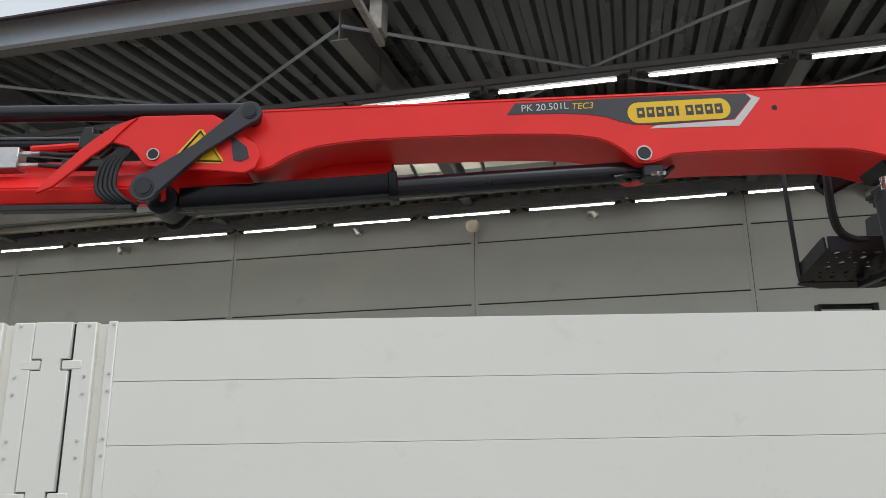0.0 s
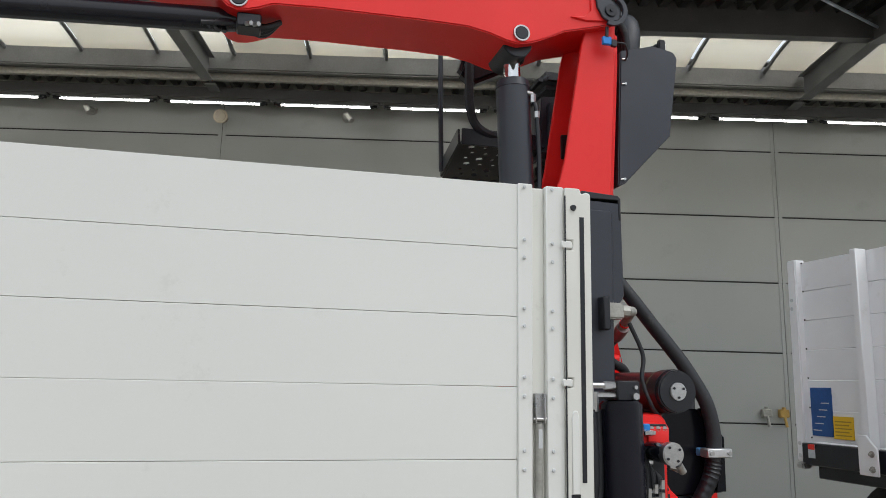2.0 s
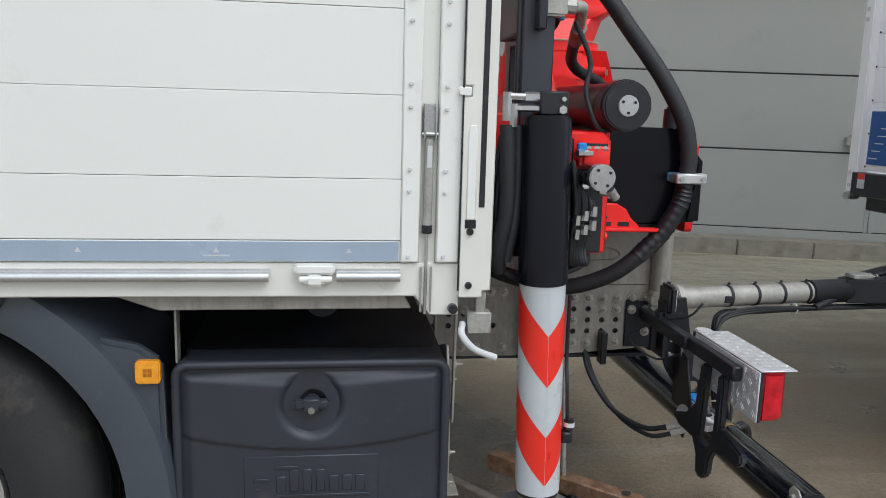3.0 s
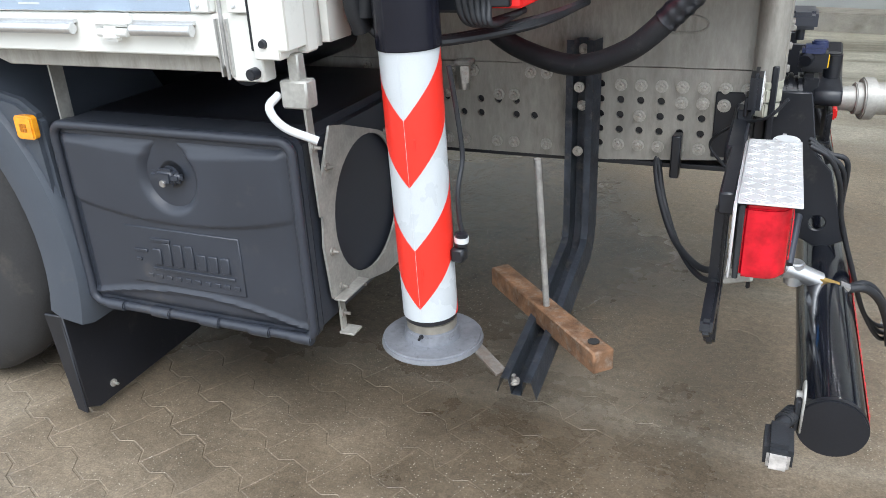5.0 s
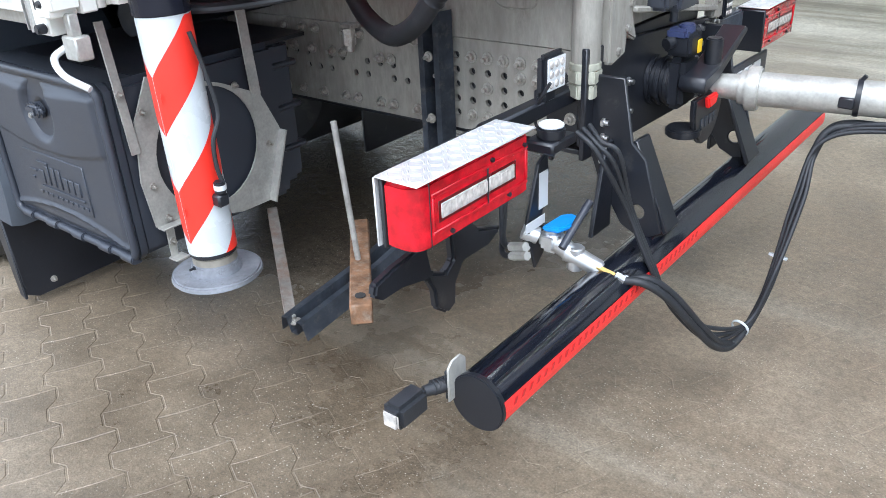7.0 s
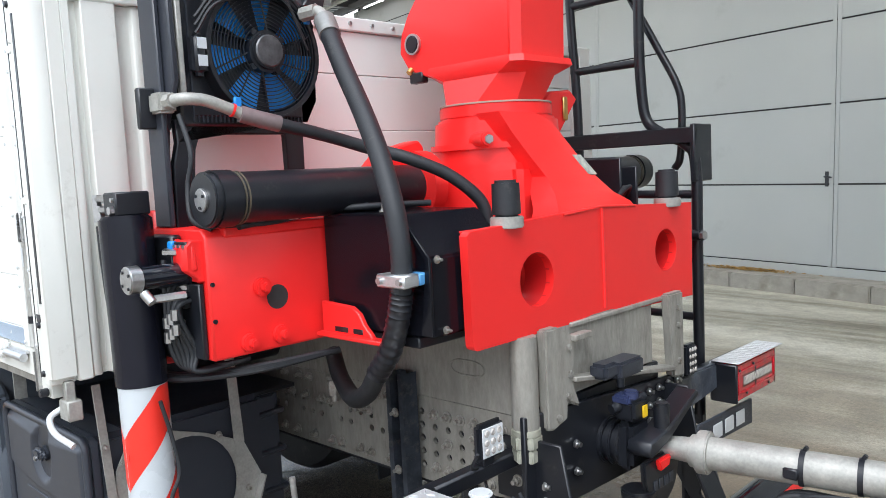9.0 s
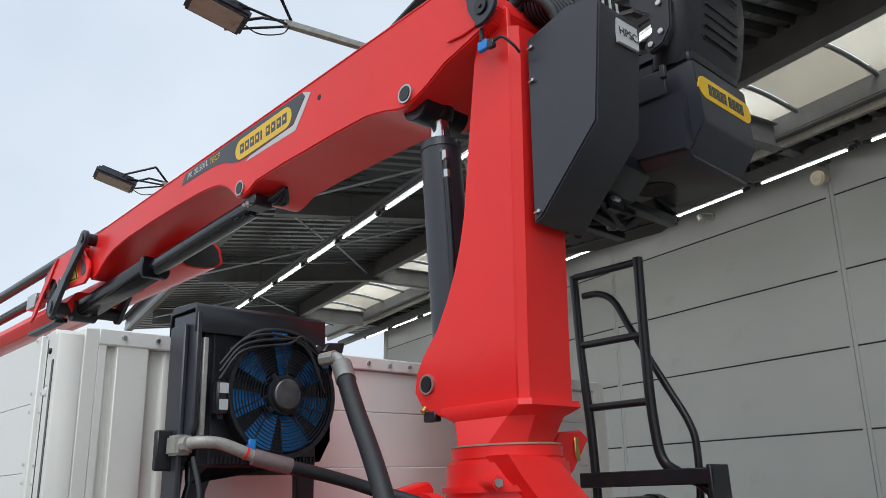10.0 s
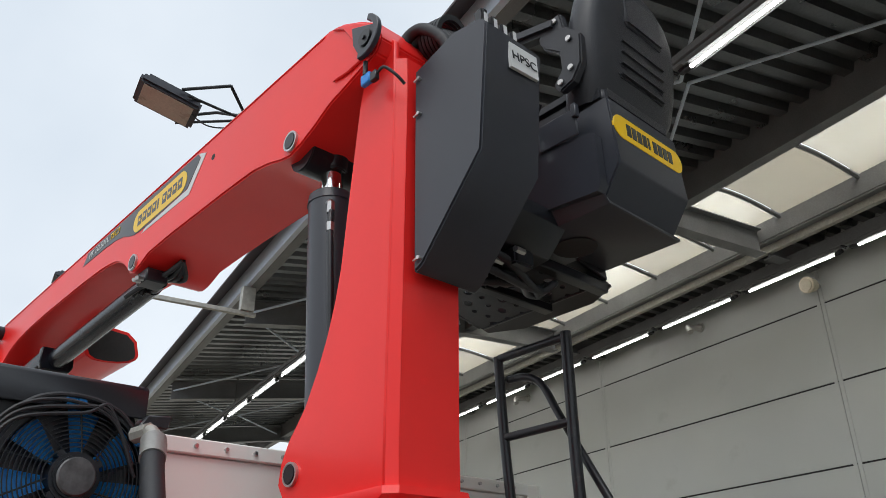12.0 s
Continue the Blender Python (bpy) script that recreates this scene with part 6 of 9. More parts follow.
def build_outer_boom():
    ob = part("outer_boom", prism(TUBE_SECTION, "x", -6.2, -0.66, 0.006, 2), RED, crane, "red hexagonal outer boom tube")
    part("tube_mouth", prism([(4.02 + (a - 4.02) * 0.86, 3.10 + (b - 3.10) * 0.86) for a, b in TUBE_SECTION], "x", -0.662, -0.656), JOINT, ob)
    part("outer_root", prism([(3.60, 2.975), (3.64, 2.905), (3.70, 2.912), (3.93, 2.985), (3.97, 3.03), (3.93, 3.06), (3.66, 3.06)], "x", -6.2, -1.72, 0.008, 2), RED, ob)
    head = [(-1.966, 3.185), (-1.93, 3.24), (-1.861, 3.311), (-1.84, 3.318), (-1.497, 3.322), (-1.441, 3.290), (-1.357, 3.215), (-1.285, 3.165), (-1.262, 3.110), (-1.280, 3.045), (-1.334, 3.020), (-1.55, 3.040), (-1.79, 3.060), (-1.818, 3.082), (-1.843, 3.120), (-1.887, 3.162)]
    hd = part("knuckle_plate", prism(head, "y", 3.555, 3.575, 0.004), RED, ob)
    part("knuckle_plate", prism(head, "y", 3.935, 3.955, 0.004), RED, ob)
    part("knuckle_top", prism([(-1.93, 3.255), (-1.861, 3.305), (-1.497, 3.312), (-1.50, 3.295), (-1.86, 3.285), (-1.93, 3.24)], "y", 3.576, 3.934), RED, ob)
    part("swept_web", prism([(-1.85, 3.31), (-1.922, 3.237), (-1.971, 3.177), (-2.059, 3.108), (-2.139, 3.035), (-2.22, 2.962), (-2.30, 2.927), (-2.26, 2.994), (-2.17, 3.083), (-2.107, 3.148), (-2.043, 3.205), (-1.963, 3.265)], "y", 3.545, 3.562, 0.003), RED, ob)
    part("swept_arm", sweep([(-2.4, 3.66, 3.20), (-2.15, 3.64, 3.205), (-2.0, 3.62, 3.225), (-1.90, 3.60, 3.275), (-1.84, 3.59, 3.31)], 0.018, 8), RED, ob)
    pin(-1.764, 3.118, 3.555, 0.026, hd)
    w = part("warning_label", prism([(-1.668, 3.078), (-1.674, 3.096), (-1.560, 3.243), (-1.538, 3.243), (-1.432, 3.085), (-1.444, 3.068)], "y", 3.5535, 3.5555), YELLOW, hd, "yellow warning triangle")
    part("warning_bars", join(sweep([(-1.662, 3.5530, 3.088), (-1.549, 3.5530, 3.233), (-1.442, 3.5530, 3.079), (-1.662, 3.5530, 3.088)], 0.0060, 6), box(-1.575, -1.52, 3.552, 3.554, 3.115, 3.125, 0), box(-1.55, -1.54, 3.552, 3.554, 3.12, 3.17, 0)), BLACK, w)
    part("cover_mark", prism([(-1.405, 3.205), (-1.395, 3.205), (-1.325, 3.150), (-1.312, 3.095), (-1.35, 3.075), (-1.385, 3.085)], "y", 3.5515, 3.5555, 0.001), CHARCOAL, hd)
    # black link arm with two eyes
    la, lb = Vector((-1.310, 3.312)), Vector((-1.780, 2.940))
    d = (lb - la).normalized()
    u = Vector((-d.y, d.x))
    out = [la + (-d * math.cos(t) + u * math.sin(t)) * 0.056 for t in np.linspace(-2.0, 2.0, 20)] + [(la + lb) / 2 + u * 0.031] + [lb + (d * math.cos(t) - u * math.sin(t)) * 0.066 for t in np.linspace(-2.05, 2.05, 22)] + [(la + lb) / 2 - u * 0.031]
    for y in (3.512, 3.960):
        ln = part("link_arm", prism(out, "y", y, y + 0.030, 0.003), CHARCOAL, ob, "dark grey link arm")
        for c, r in ((la, 0.036), (lb, 0.046)):
            part("link_pin", join(cyl((c[0], y + 0.001, c[1]), (c[0], y - 0.008, c[1]), r * 0.82, seg=28, bevel=0.003), ring((c[0], y - 0.001, c[1]), (0, 1, 0), r, r * 0.84, 0.006, 32)), BLACK, ln)
    several("link_bar", [cyl((la[0], 3.52, la[1]), (la[0], 3.98, la[1]), 0.040, seg=24), cyl((lb[0], 3.52, lb[1]), (lb[0], 3.98, lb[1]), 0.045, seg=24)], BLACK, ob)
    # knuckle cylinder under the main boom
    p0, p1 = Vector((-1.74, 3.72, 2.928)), Vector((0.557, 3.72, 3.062))
    e = (p1 - p0).normalized()
    kc = part("knuckle_cylinder", join(cyl(p0 + e * 1.12, p0 + e * 2.24, 0.052, seg=32, bevel=0.006), cyl(p0 + e * 2.2, p1, 0.05, 0.045, 24)), GUARD, ob, "glossy black knuckle cylinder")
    cover = prism([(-0.072, -0.052), (0.072, -0.052), (0.078, 0.022), (0.062, 0.048), (-0.062, 0.048), (-0.078, 0.022)], "z", 0.08, 1.10, 0.004)
    mm = Matrix.Translation(p0) @ Matrix((Vector((0, 1, 0)), e.cross(Vector((0, 1, 0))) * -1, e)).transposed().to_4x4()
    cover.transform(mm)
    part("rod_guard", cover, COVERBLACK, kc, "dark folded rod guard")
    lip = prism([(-0.084, -0.060), (0.084, -0.060), (0.088, 0.03), (0.070, 0.064), (-0.070, 0.064), (-0.088, 0.03)], "z", 1.08, 1.125, 0.005)
    lip.transform(mm)
    part("guard_lip", lip, COVERBLACK, kc)
    part("rod_eye", join(cyl((p0.x, 3.64, p0.z), (p0.x, 3.80, p0.z), 0.075, seg=24, bevel=0.004), cyl(p0, p0 + e * 0.14, 0.05, seg=20)), BLACK, kc)
    several("loop_hose", [sweep(bend([(0.42 + 0.03 * k, 3.64 + 0.02 * k, 3.00), (0.52, 3.66 + 0.02 * k, 3.02 + 0.02 * k), (0.66, 3.70 + 0.03 * k, 3.04), (0.74, 3.74, 3.09)], 6), 0.012, 8) for k in range(4)], BLACK, kc)
    hbk = part("hose_block", box(0.56, 0.66, 3.62, 3.72, 3.0, 3.06, 0.006), BLACK, kc)
    several("union", [cyl((0.60 + 0.03 * k, 3.62, 3.01), (0.62 + 0.03 * k, 3.585, 3.0), 0.010, seg=6) for k in range(2)], STEEL, hbk)
    # extension cylinder, valves and hoses on the outer boom
    part("extension_cylinder", join(cyl((-6.0, 3.70, 3.42), (-1.362, 3.70, 3.405), 0.042, seg=28, bevel=0.004)), GUARD, ob)
    part("extension_cylinder", join(cyl((-6.0, 3.82, 3.30), (-1.98, 3.82, 3.29), 0.042, seg=28, bevel=0.004)), GUARD, ob)
    v = part("valve_block", box(-2.62, -2.43, 3.60, 3.68, 3.08, 3.19, 0.004), STEEL, ob, "bright valve block")
    for z in (3.165, 3.105):
        part("union", join(cyl((-2.43, 3.63, z), (-2.38, 3.63, z), 0.013, seg=6), cyl((-2.38, 3.63, z), (-2.34, 3.63, z), 0.010, seg=12)), STEEL, v)
        hose("hose", [(-2.34, 3.63, z), (-2.22, 3.63, z - 0.01), (-2.08, 3.64, z + 0.0), (-1.97, 3.66, z + 0.03)], 0.011, v)
    part("valve", join(rounded(box(-2.13, -2.02, 3.56, 3.66, 3.155, 3.235, 0), 0.008, 1), rounded(box(-2.12, -2.07, 3.57, 3.65, 3.20, 3.275, 0), 0.005, 1), box(-2.20, -2.01, 3.565, 3.62, 3.065, 3.105, 0.004), cyl((-2.03, 3.58, 3.12), (-1.98, 3.59, 3.18), 0.014, seg=10)), BLACK, ob, "black valve cluster")
    for k in range(5):
        hose("loop_hose", [(-1.93 + 0.018 * k, 3.585 - 0.004 * k, 3.17), (-2.01 + 0.020 * k, 3.575, 3.08), (-2.03 + 0.022 * k, 3.575, 2.97), (-1.995 + 0.024 * k, 3.585, 2.915), (-1.92 + 0.02 * k, 3.62, 2.885)], 0.010, ob)
    part("hose_tray", join(box(-2.5, -1.86, 3.60, 3.66, 2.865, 2.895, 0.004), box(-1.93, -1.85, 3.575, 3.63, 2.855, 2.88, 0.004)), BLACK, ob)


build_base()
build_slew_cylinders()
build_outrigger_beam()
build_rear_block()
build_cover()
column = build_column()
boom = build_boom()
boom.matrix_basis = Matrix.Translation((0.006, 0.012, 0.010))
build_lift_cylinder()
build_outer_boom()


# ---------------------------------------------------------------- near stabiliser leg, valves, oil cooler, hoses
LEG_TOP, LEG_LOW = Vector((1.763, 2.652, 1.515)), Vector((1.788, 2.655, 0.500))


def leg_at(z):
    return LEG_LOW.lerp(LEG_TOP, (z - LEG_LOW.z) / (LEG_TOP.z - LEG_LOW.z))


def build_leg():
    leg = part("stabiliser_leg", join(cyl(leg_at(1.085), leg_at(1.510), 0.0645, seg=48, bevel=0.003), cyl(leg_at(1.505), leg_at(1.516), 0.058, seg=48, bevel=0.003)), LEGBLACK, crane, "glossy black stabiliser leg")
    part("leg_tube", cyl(leg_at(0.510), leg_at(1.10), 0.0605, seg=48), STRIPEWHITE, leg, "white film on the leg")
    # red chevrons: bands bounded by two V lines round the tube
    yaw = math.atan2(-1, 0.06)
    pitch, slope = 0.2755, 0.092
    for tip in (0.954, 0.954 - pitch, 0.954 - 2 * pitch + 0.0):
        bm = bmesh.new()
        rows = []
        for k in range(-24, 25):
            a = yaw + k * math.pi / 24
            lift = slope * abs(k) / 12 * 1.28
            lo, hi = tip - 0.137 + lift, tip + lift
            lo, hi = min(max(lo, 0.511), 1.084), min(max(hi, 0.511), 1.084)
            row = []
            for q in range(5):
                z = lo + (hi - lo) * q / 4
                c = leg_at(z)
                row.append(bm.verts.new((c.x + 0.0612 * math.cos(a), c.y + 0.0612 * math.sin(a), z)))
            rows.append(row)
        for a, b in zip(rows, rows[1:]):
            for q in range(4):
                bm.faces.new((a[q], b[q], b[q + 1], a[q + 1]))
        part("red_chevron", bm, STRIPERED, leg, "red reflective chevron")
    seam = [leg_at(z) + Vector((0.0614 * math.cos(yaw), 0.0614 * math.sin(yaw), 0)) for z in np.linspace(0.53, 1.08, 12)]
    part("film_seam", sweep(seam, 0.0003, 5), PALE, leg)
    f = part("foot_neck", cyl((1.789, 2.655, 0.468), (1.789, 2.655, 0.500), 0.056, seg=40, bevel=0.004), surface("dull_bronze", (0.30, 0.28, 0.24), 0.45, metal=0.6, vary=0.15), leg)
    part("end_ring", cyl(leg_at(0.498), leg_at(0.512), 0.0585, seg=40, bevel=0.002), BLACK, leg)
    part("foot_collar", cyl((1.789, 2.655, 0.440), (1.789, 2.655, 0.478), 0.066, 0.060, 40, 0.004), FOOT, f)
    part("foot_disc", cyl((1.789, 2.655, 0.434), (1.789, 2.655, 0.450), 0.116, 0.112, 56, 0.004), FOOT, f, "worn round foot plate")
    part("foot_bolt", hexbolt((1.792, 2.594, 0.478), (0, -1, 0), 0.006, 0.005, False), BLACK, f)
    several("leg_tag", [box(1.80 + 0.0, 1.803, 2.59, 2.592, z, z + 0.02, 0) for z in (0.62, 0.90)], STRIPERED, leg)
    cb = [(1.852, 2.66, 1.05), (1.858, 2.68, 0.95), (1.862, 2.69, 0.86), (1.860, 2.665, 0.80), (1.862, 2.66, 0.74), (1.866, 2.665, 0.70)]
    part("leg_cable", sweep(bend(cb, 8), 0.0055, 8), RUBBER, leg)
    part("leg_sensor", join(cyl((1.866, 2.655, 0.675), (1.868, 2.655, 0.705), 0.014, seg=14, bevel=0.003), box(1.845, 1.875, 2.640, 2.672, 0.640, 0.672, 0.005)), BLACK, leg)
    part("sensor_nut", cyl((1.867, 2.655, 0.682), (1.868, 2.655, 0.700), 0.0155, seg=14, bevel=0.003), PALE, leg)
    # block with unions on top of the leg
    tb = part("lock_valve", rounded(box(1.735, 1.808, 2.612, 2.700, 1.516, 1.575, 0), 0.004, 1), BLACK, leg, "black lock valve with steel unions")
    part("union", join(cyl((1.735, 2.63, 1.56), (1.70, 2.63, 1.56), 0.012, seg=6), cyl((1.70, 2.63, 1.56), (1.655, 2.63, 1.56), 0.009, seg=12), cyl((1.655, 2.63, 1.57), (1.655, 2.63, 1.50), 0.012, seg=6)), STEEL, tb)
    part("union", join(cyl((1.735, 2.63, 1.532), (1.668, 2.63, 1.532), 0.010, seg=6), cyl((1.672, 2.63, 1.542), (1.672, 2.63, 1.485), 0.011, seg=6)), STEEL, tb)
    part("plug", cyl((1.79, 2.613, 1.53), (1.79, 2.600, 1.53), 0.011, seg=6), STEEL, tb)
    part("plug", cyl((1.793, 2.613, 1.556), (1.793, 2.606, 1.556), 0.006, seg=10), STEEL, tb)
    hose("boot_hose", [(1.66, 2.64, 1.49), (1.665, 2.64, 1.40), (1.668, 2.645, 1.28), (1.655, 2.66, 1.17), (1.66, 2.68, 1.11)], 0.020, leg)
    hose("boot_hose", [(1.69, 2.66, 1.49), (1.695, 2.66, 1.36), (1.69, 2.66, 1.24), (1.675, 2.67, 1.14)], 0.016, leg)
    # side motor with bright end, and the hydraulic cluster behind the leg
    mt = part("swing_motor", join(cyl((1.895, 2.612, 1.366), (1.90, 2.80, 1.366), 0.030, seg=28, bevel=0.003)), GLOSSBLACK, leg)
    part("motor_end", join(cyl((1.895, 2.582, 1.366), (1.895, 2.614, 1.366), 0.034, seg=28, bevel=0.003)), STEEL, mt, "bright steel motor end")
    for k in range(4):
        a = k * math.tau / 4 + 0.6
        part("end_screw", cyl((1.895 + 0.023 * math.cos(a), 2.583, 1.366 + 0.023 * math.sin(a)), (1.895 + 0.023 * math.cos(a), 2.579, 1.366 + 0.023 * math.sin(a)), 0.004, seg=8), BLACK, mt)
    part("elbow_union", join(cyl((1.925, 2.61, 1.335), (1.945, 2.62, 1.312), 0.012, seg=12), cyl((1.935, 2.63, 1.318), (1.955, 2.70, 1.320), 0.010, seg=6), cyl((1.90, 2.62, 1.33), (1.925, 2.62, 1.325), 0.010, seg=6)), STEEL, mt)
    hc = several("hose_union", [cyl((1.862 + 0.016 * (k % 2), 2.70 + 0.01 * k, 1.42 - 0.045 * k), (1.905, 2.715 + 0.01 * k, 1.42 - 0.045 * k), 0.010, seg=6) for k in range(6)], STEEL, leg)
    for k in range(6):
        hose("thin_hose", [(1.852 + 0.010 * k, 2.70 + 0.012 * k, 1.40 - 0.02 * k), (1.864 + 0.010 * k, 2.69 + 0.006 * (k % 2), 1.28), (1.858 + 0.010 * k, 2.70 + 0.008 * k, 1.17), (1.875 + 0.008 * k, 2.735, 1.118), (1.94, 2.82 + 0.01 * k, 1.127)], 0.0068, hc)
    several("hose_nut", [cyl((1.868 + 0.022 * k, 2.688, z + 0.012 * k), (1.869 + 0.022 * k, 2.688, z + 0.026 + 0.012 * k), 0.0105, seg=6) for k in range(3) for z in (1.195, 1.232)], STEEL, hc)
    part("red_bracket", prism([(1.872, 1.452), (1.955, 1.440), (1.960, 1.375), (1.905, 1.368), (1.872, 1.385)], "y", 2.72, 2.735, 0.004), RED, leg)
    part("terminal_block", box(1.886, 1.950, 2.712, 2.7205, 1.418, 1.446, 0.002), BLACK, leg)
    several("bracket_holes", [cyl((x, 2.7125, 1.432), (x, 2.708, 1.432), 0.008, seg=14) for x in (1.895, 1.918, 1.941)], STEEL, leg)
    part("blue_plug", box(1.866, 1.890, 2.705, 2.722, 1.425, 1.447, 0.003), BLUE, leg)
    # supports between bed post and leg
    part("leg_bracket", box(1.70, 1.86, 2.72, 2.751, 1.14, 1.46, 0.006), BLACK, crane)
    # beam end behind the leg, also in the red with shade painted in
    part("beam_end", box(1.625, 1.695, 2.76, 3.1, 1.10, 1.52, 0.006), REDSHADE, crane)
    several("side_hose", [sweep(bend([(1.66 + 0.01 * k, 2.70, 1.46), (1.64 + 0.012 * k, 2.69, 1.30), (1.66, 2.69 + 0.01 * k, 1.13), (1.76, 2.72 + 0.02 * k, 1.08), (1.95, 2.86, 1.095 + 0.005 * k), (2.02, 3.10, 1.115)], 6), 0.009, 8) for k in range(3)], RUBBER, crane)


def build_cooler():
    c = part("oil_cooler", join(box(1.735, 1.815, 2.770, 3.150, 1.720, 2.120, 0.006)), BLACK, crane, "black oil cooler with a blue electric fan")
    fins = [prism([(2.80 + 0.0125 * k, 1.73), (2.8035 + 0.0125 * k, 1.73), (2.8035 + 0.0125 * k, 2.105), (2.80 + 0.0125 * k, 2.105)], "x", 1.812, 1.822) for k in range(28)]
    several("cooler_fin", fins, CHARCOAL, c)
    part("side_plate", join(box(1.715, 1.80, 2.722, 2.738, 1.46, 2.105, 0.004), prism([(1.70, 2.14), (1.84, 2.135), (1.845, 1.83), (1.775, 1.72), (1.745, 1.50), (1.705, 1.50)], "y", 2.738, 2.756, 0.004)), CHARCOAL, c, "dark grey side plate")
    part("top_hood", prism([(1.678, 2.085), (1.680, 2.150), (1.700, 2.168), (1.828, 2.160), (1.838, 2.150), (1.838, 2.078), (1.831, 2.078), (1.829, 2.145), (1.690, 2.145)], "y", 2.735, 3.165, 0.002), BLACK, c)
    leg_l = [(2.760, 1.74), (3.180, 1.74), (3.215, 1.80), (3.222, 2.02), (3.200, 2.06), (3.165, 1.76), (3.160, 1.46), (3.105, 1.46), (3.100, 1.70), (2.830, 1.70), (2.815, 1.66), (2.795, 1.46), (2.745, 1.44), (2.750, 1.62), (2.765, 1.68)]
    part("stand", prism(leg_l, "x", 1.765, 1.790, 0.003), BLACK, c)
    part("header_tank", box(1.815, 1.838, 2.762, 2.778, 1.80, 2.065, 0.003), GALV, c)
    fc = Vector((1.866, 3.003, 1.917))
    fan = part("fan_shroud", join(ring((1.836, fc.y, fc.z), (1, 0, 0), 0.178, 0.164, 0.060, 48), box(1.8125, 1.822, 2.80, 3.145, 1.745, 2.09, 0.01)), BLACK, c)
    blades = []
    for k in range(7):
        a0 = k * math.tau / 7 + 0.62
        bm = bmesh.new()
        rows = [[bm.verts.new((1.842 + dx, fc.y + r * math.cos(a0 + da), fc.z + r * math.sin(a0 + da))) for r in np.linspace(0.045, 0.158, 5)] for da, dx in zip(np.linspace(-0.27, 0.27, 6), np.linspace(-0.012, 0.014, 6))]
        for a, b in zip(rows, rows[1:]):
            for q in range(4):
                bm.faces.new((a[q], a[q + 1], b[q + 1], b[q]))
        bmesh.ops.solidify(bm, geom=bm.faces[:], thickness=0.002)
        part("fan_blade", bm, FANBLUE, fan, "blue fan blade")
    grille = [ring((fc.x, fc.y, fc.z), (1, 0, 0), r, r - 0.0024, 0.003, 48) for r in np.linspace(0.070, 0.177, 12)]
    grille += [cyl((fc.x - 0.002, fc.y + 0.045 * math.cos(a), fc.z + 0.045 * math.sin(a)), (fc.x - 0.012, fc.y + 0.178 * math.cos(a + 0.35), fc.z + 0.178 * math.sin(a + 0.35)), 0.0022, seg=6) for a in np.linspace(0, math.tau, 11)[:-1]]
    part("fan_grille", join(*grille), BLACK, fan)
    hub = part("fan_hub", join(cyl((1.825, fc.y, fc.z), (1.882, fc.y, fc.z), 0.060, 0.056, 36, 0.008), *[cyl((1.84, fc.y + 0.060 * math.cos(a), fc.z + 0.060 * math.sin(a)), (1.872, fc.y + 0.060 * math.cos(a), fc.z + 0.060 * math.sin(a)), 0.009, seg=10) for a in (0.6, 2.2, 3.9, 5.3)]), BLACK, fan, "black fan motor with a cast cap")
    part("motor_cap", cyl((1.882, fc.y, fc.z), (1.889, fc.y, fc.z), 0.046, 0.040, 32, 0.004), surface("cast_motor_cap", (0.11, 0.11, 0.115), 0.34, metal=0.5, vary=0.3, scale=40, bump=0.4, bscale=60), hub)
    for a in (0.62, 1.62, 1.75, -2.2):
        part("blue_clip", box(fc.x - 0.01, fc.x + 0.008, fc.y + 0.172 * math.cos(a) - 0.011, fc.y + 0.172 * math.cos(a) + 0.011, fc.z + 0.172 * math.sin(a) - 0.014, fc.z + 0.172 * math.sin(a) + 0.014, 0.003), BLUE, fan)
    mb = part("motor_box", rounded(box(1.822, 1.866, 2.790, 2.835, 1.845, 1.955, 0), 0.014, 3), BLACK, c)
    several("label", [box(1.8665, 1.868, 2.800, 2.826, 1.912, 1.940, 0), box(1.8665, 1.868, 2.800, 2.826, 1.868, 1.896, 0)], STRIPEWHITE, mb, "white label with plain bars")
    several("cable", [sweep(bend([(1.862, 2.80, 1.99 - 0.02 * k), (1.878, 2.86, 2.06 - 0.015 * k), (1.880, 2.96 + 0.02 * k, 2.085 - 0.012 * k), (1.878, 3.06, 2.06 + 0.01 * k), (1.87, 3.12 + 0.01 * k, 1.99 - 0.03 * k)], 8), 0.0045, 6) for k in range(3)], RUBBER, c)
    part("top_cable", sweep(bend([(1.86, 2.83, 2.03), (1.875, 2.90, 2.085), (1.875, 2.99, 2.10), (1.87, 3.08, 2.08), (1.86, 3.14, 2.03)], 8), 0.006, 8), RUBBER, c)
    part("ear_plate", prism([(3.14, 2.055), (3.215, 2.055), (3.225, 2.09), (3.16, 2.085)], "x", 1.80, 1.86, 0.004), BLACK, c)
    # unions of the two thick hoses
    un = part("lower_union", join(rounded(box(1.768, 1.828, 2.704, 2.752, 1.752, 1.804, 0), 0.006, 2), cyl((1.825, 2.728, 1.780), (1.852, 2.730, 1.780), 0.020, seg=8)), GALV, c, "grey cast pipe union")
    part("elbow", sweep(bend([(1.850, 2.730, 1.780), (1.876, 2.748, 1.782), (1.892, 2.795, 1.778), (1.905, 2.850, 1.758), (1.913, 2.890, 1.742)], 8), 0.016, 14), GALV, un)
    part("red_mark", ring((1.908, 2.862, 1.753), (0.2, 1, -0.38), 0.0182, 0.015, 0.006, 20), RED, un)
    part("lower_bracket", box(1.745, 1.768, 2.680, 2.765, 1.715, 1.82, 0.004), BLACK, un)
    up = part("upper_union", join(cyl((1.87, 3.13, 2.028), (1.92, 3.142, 2.031), 0.021, seg=8)), GALV, c)
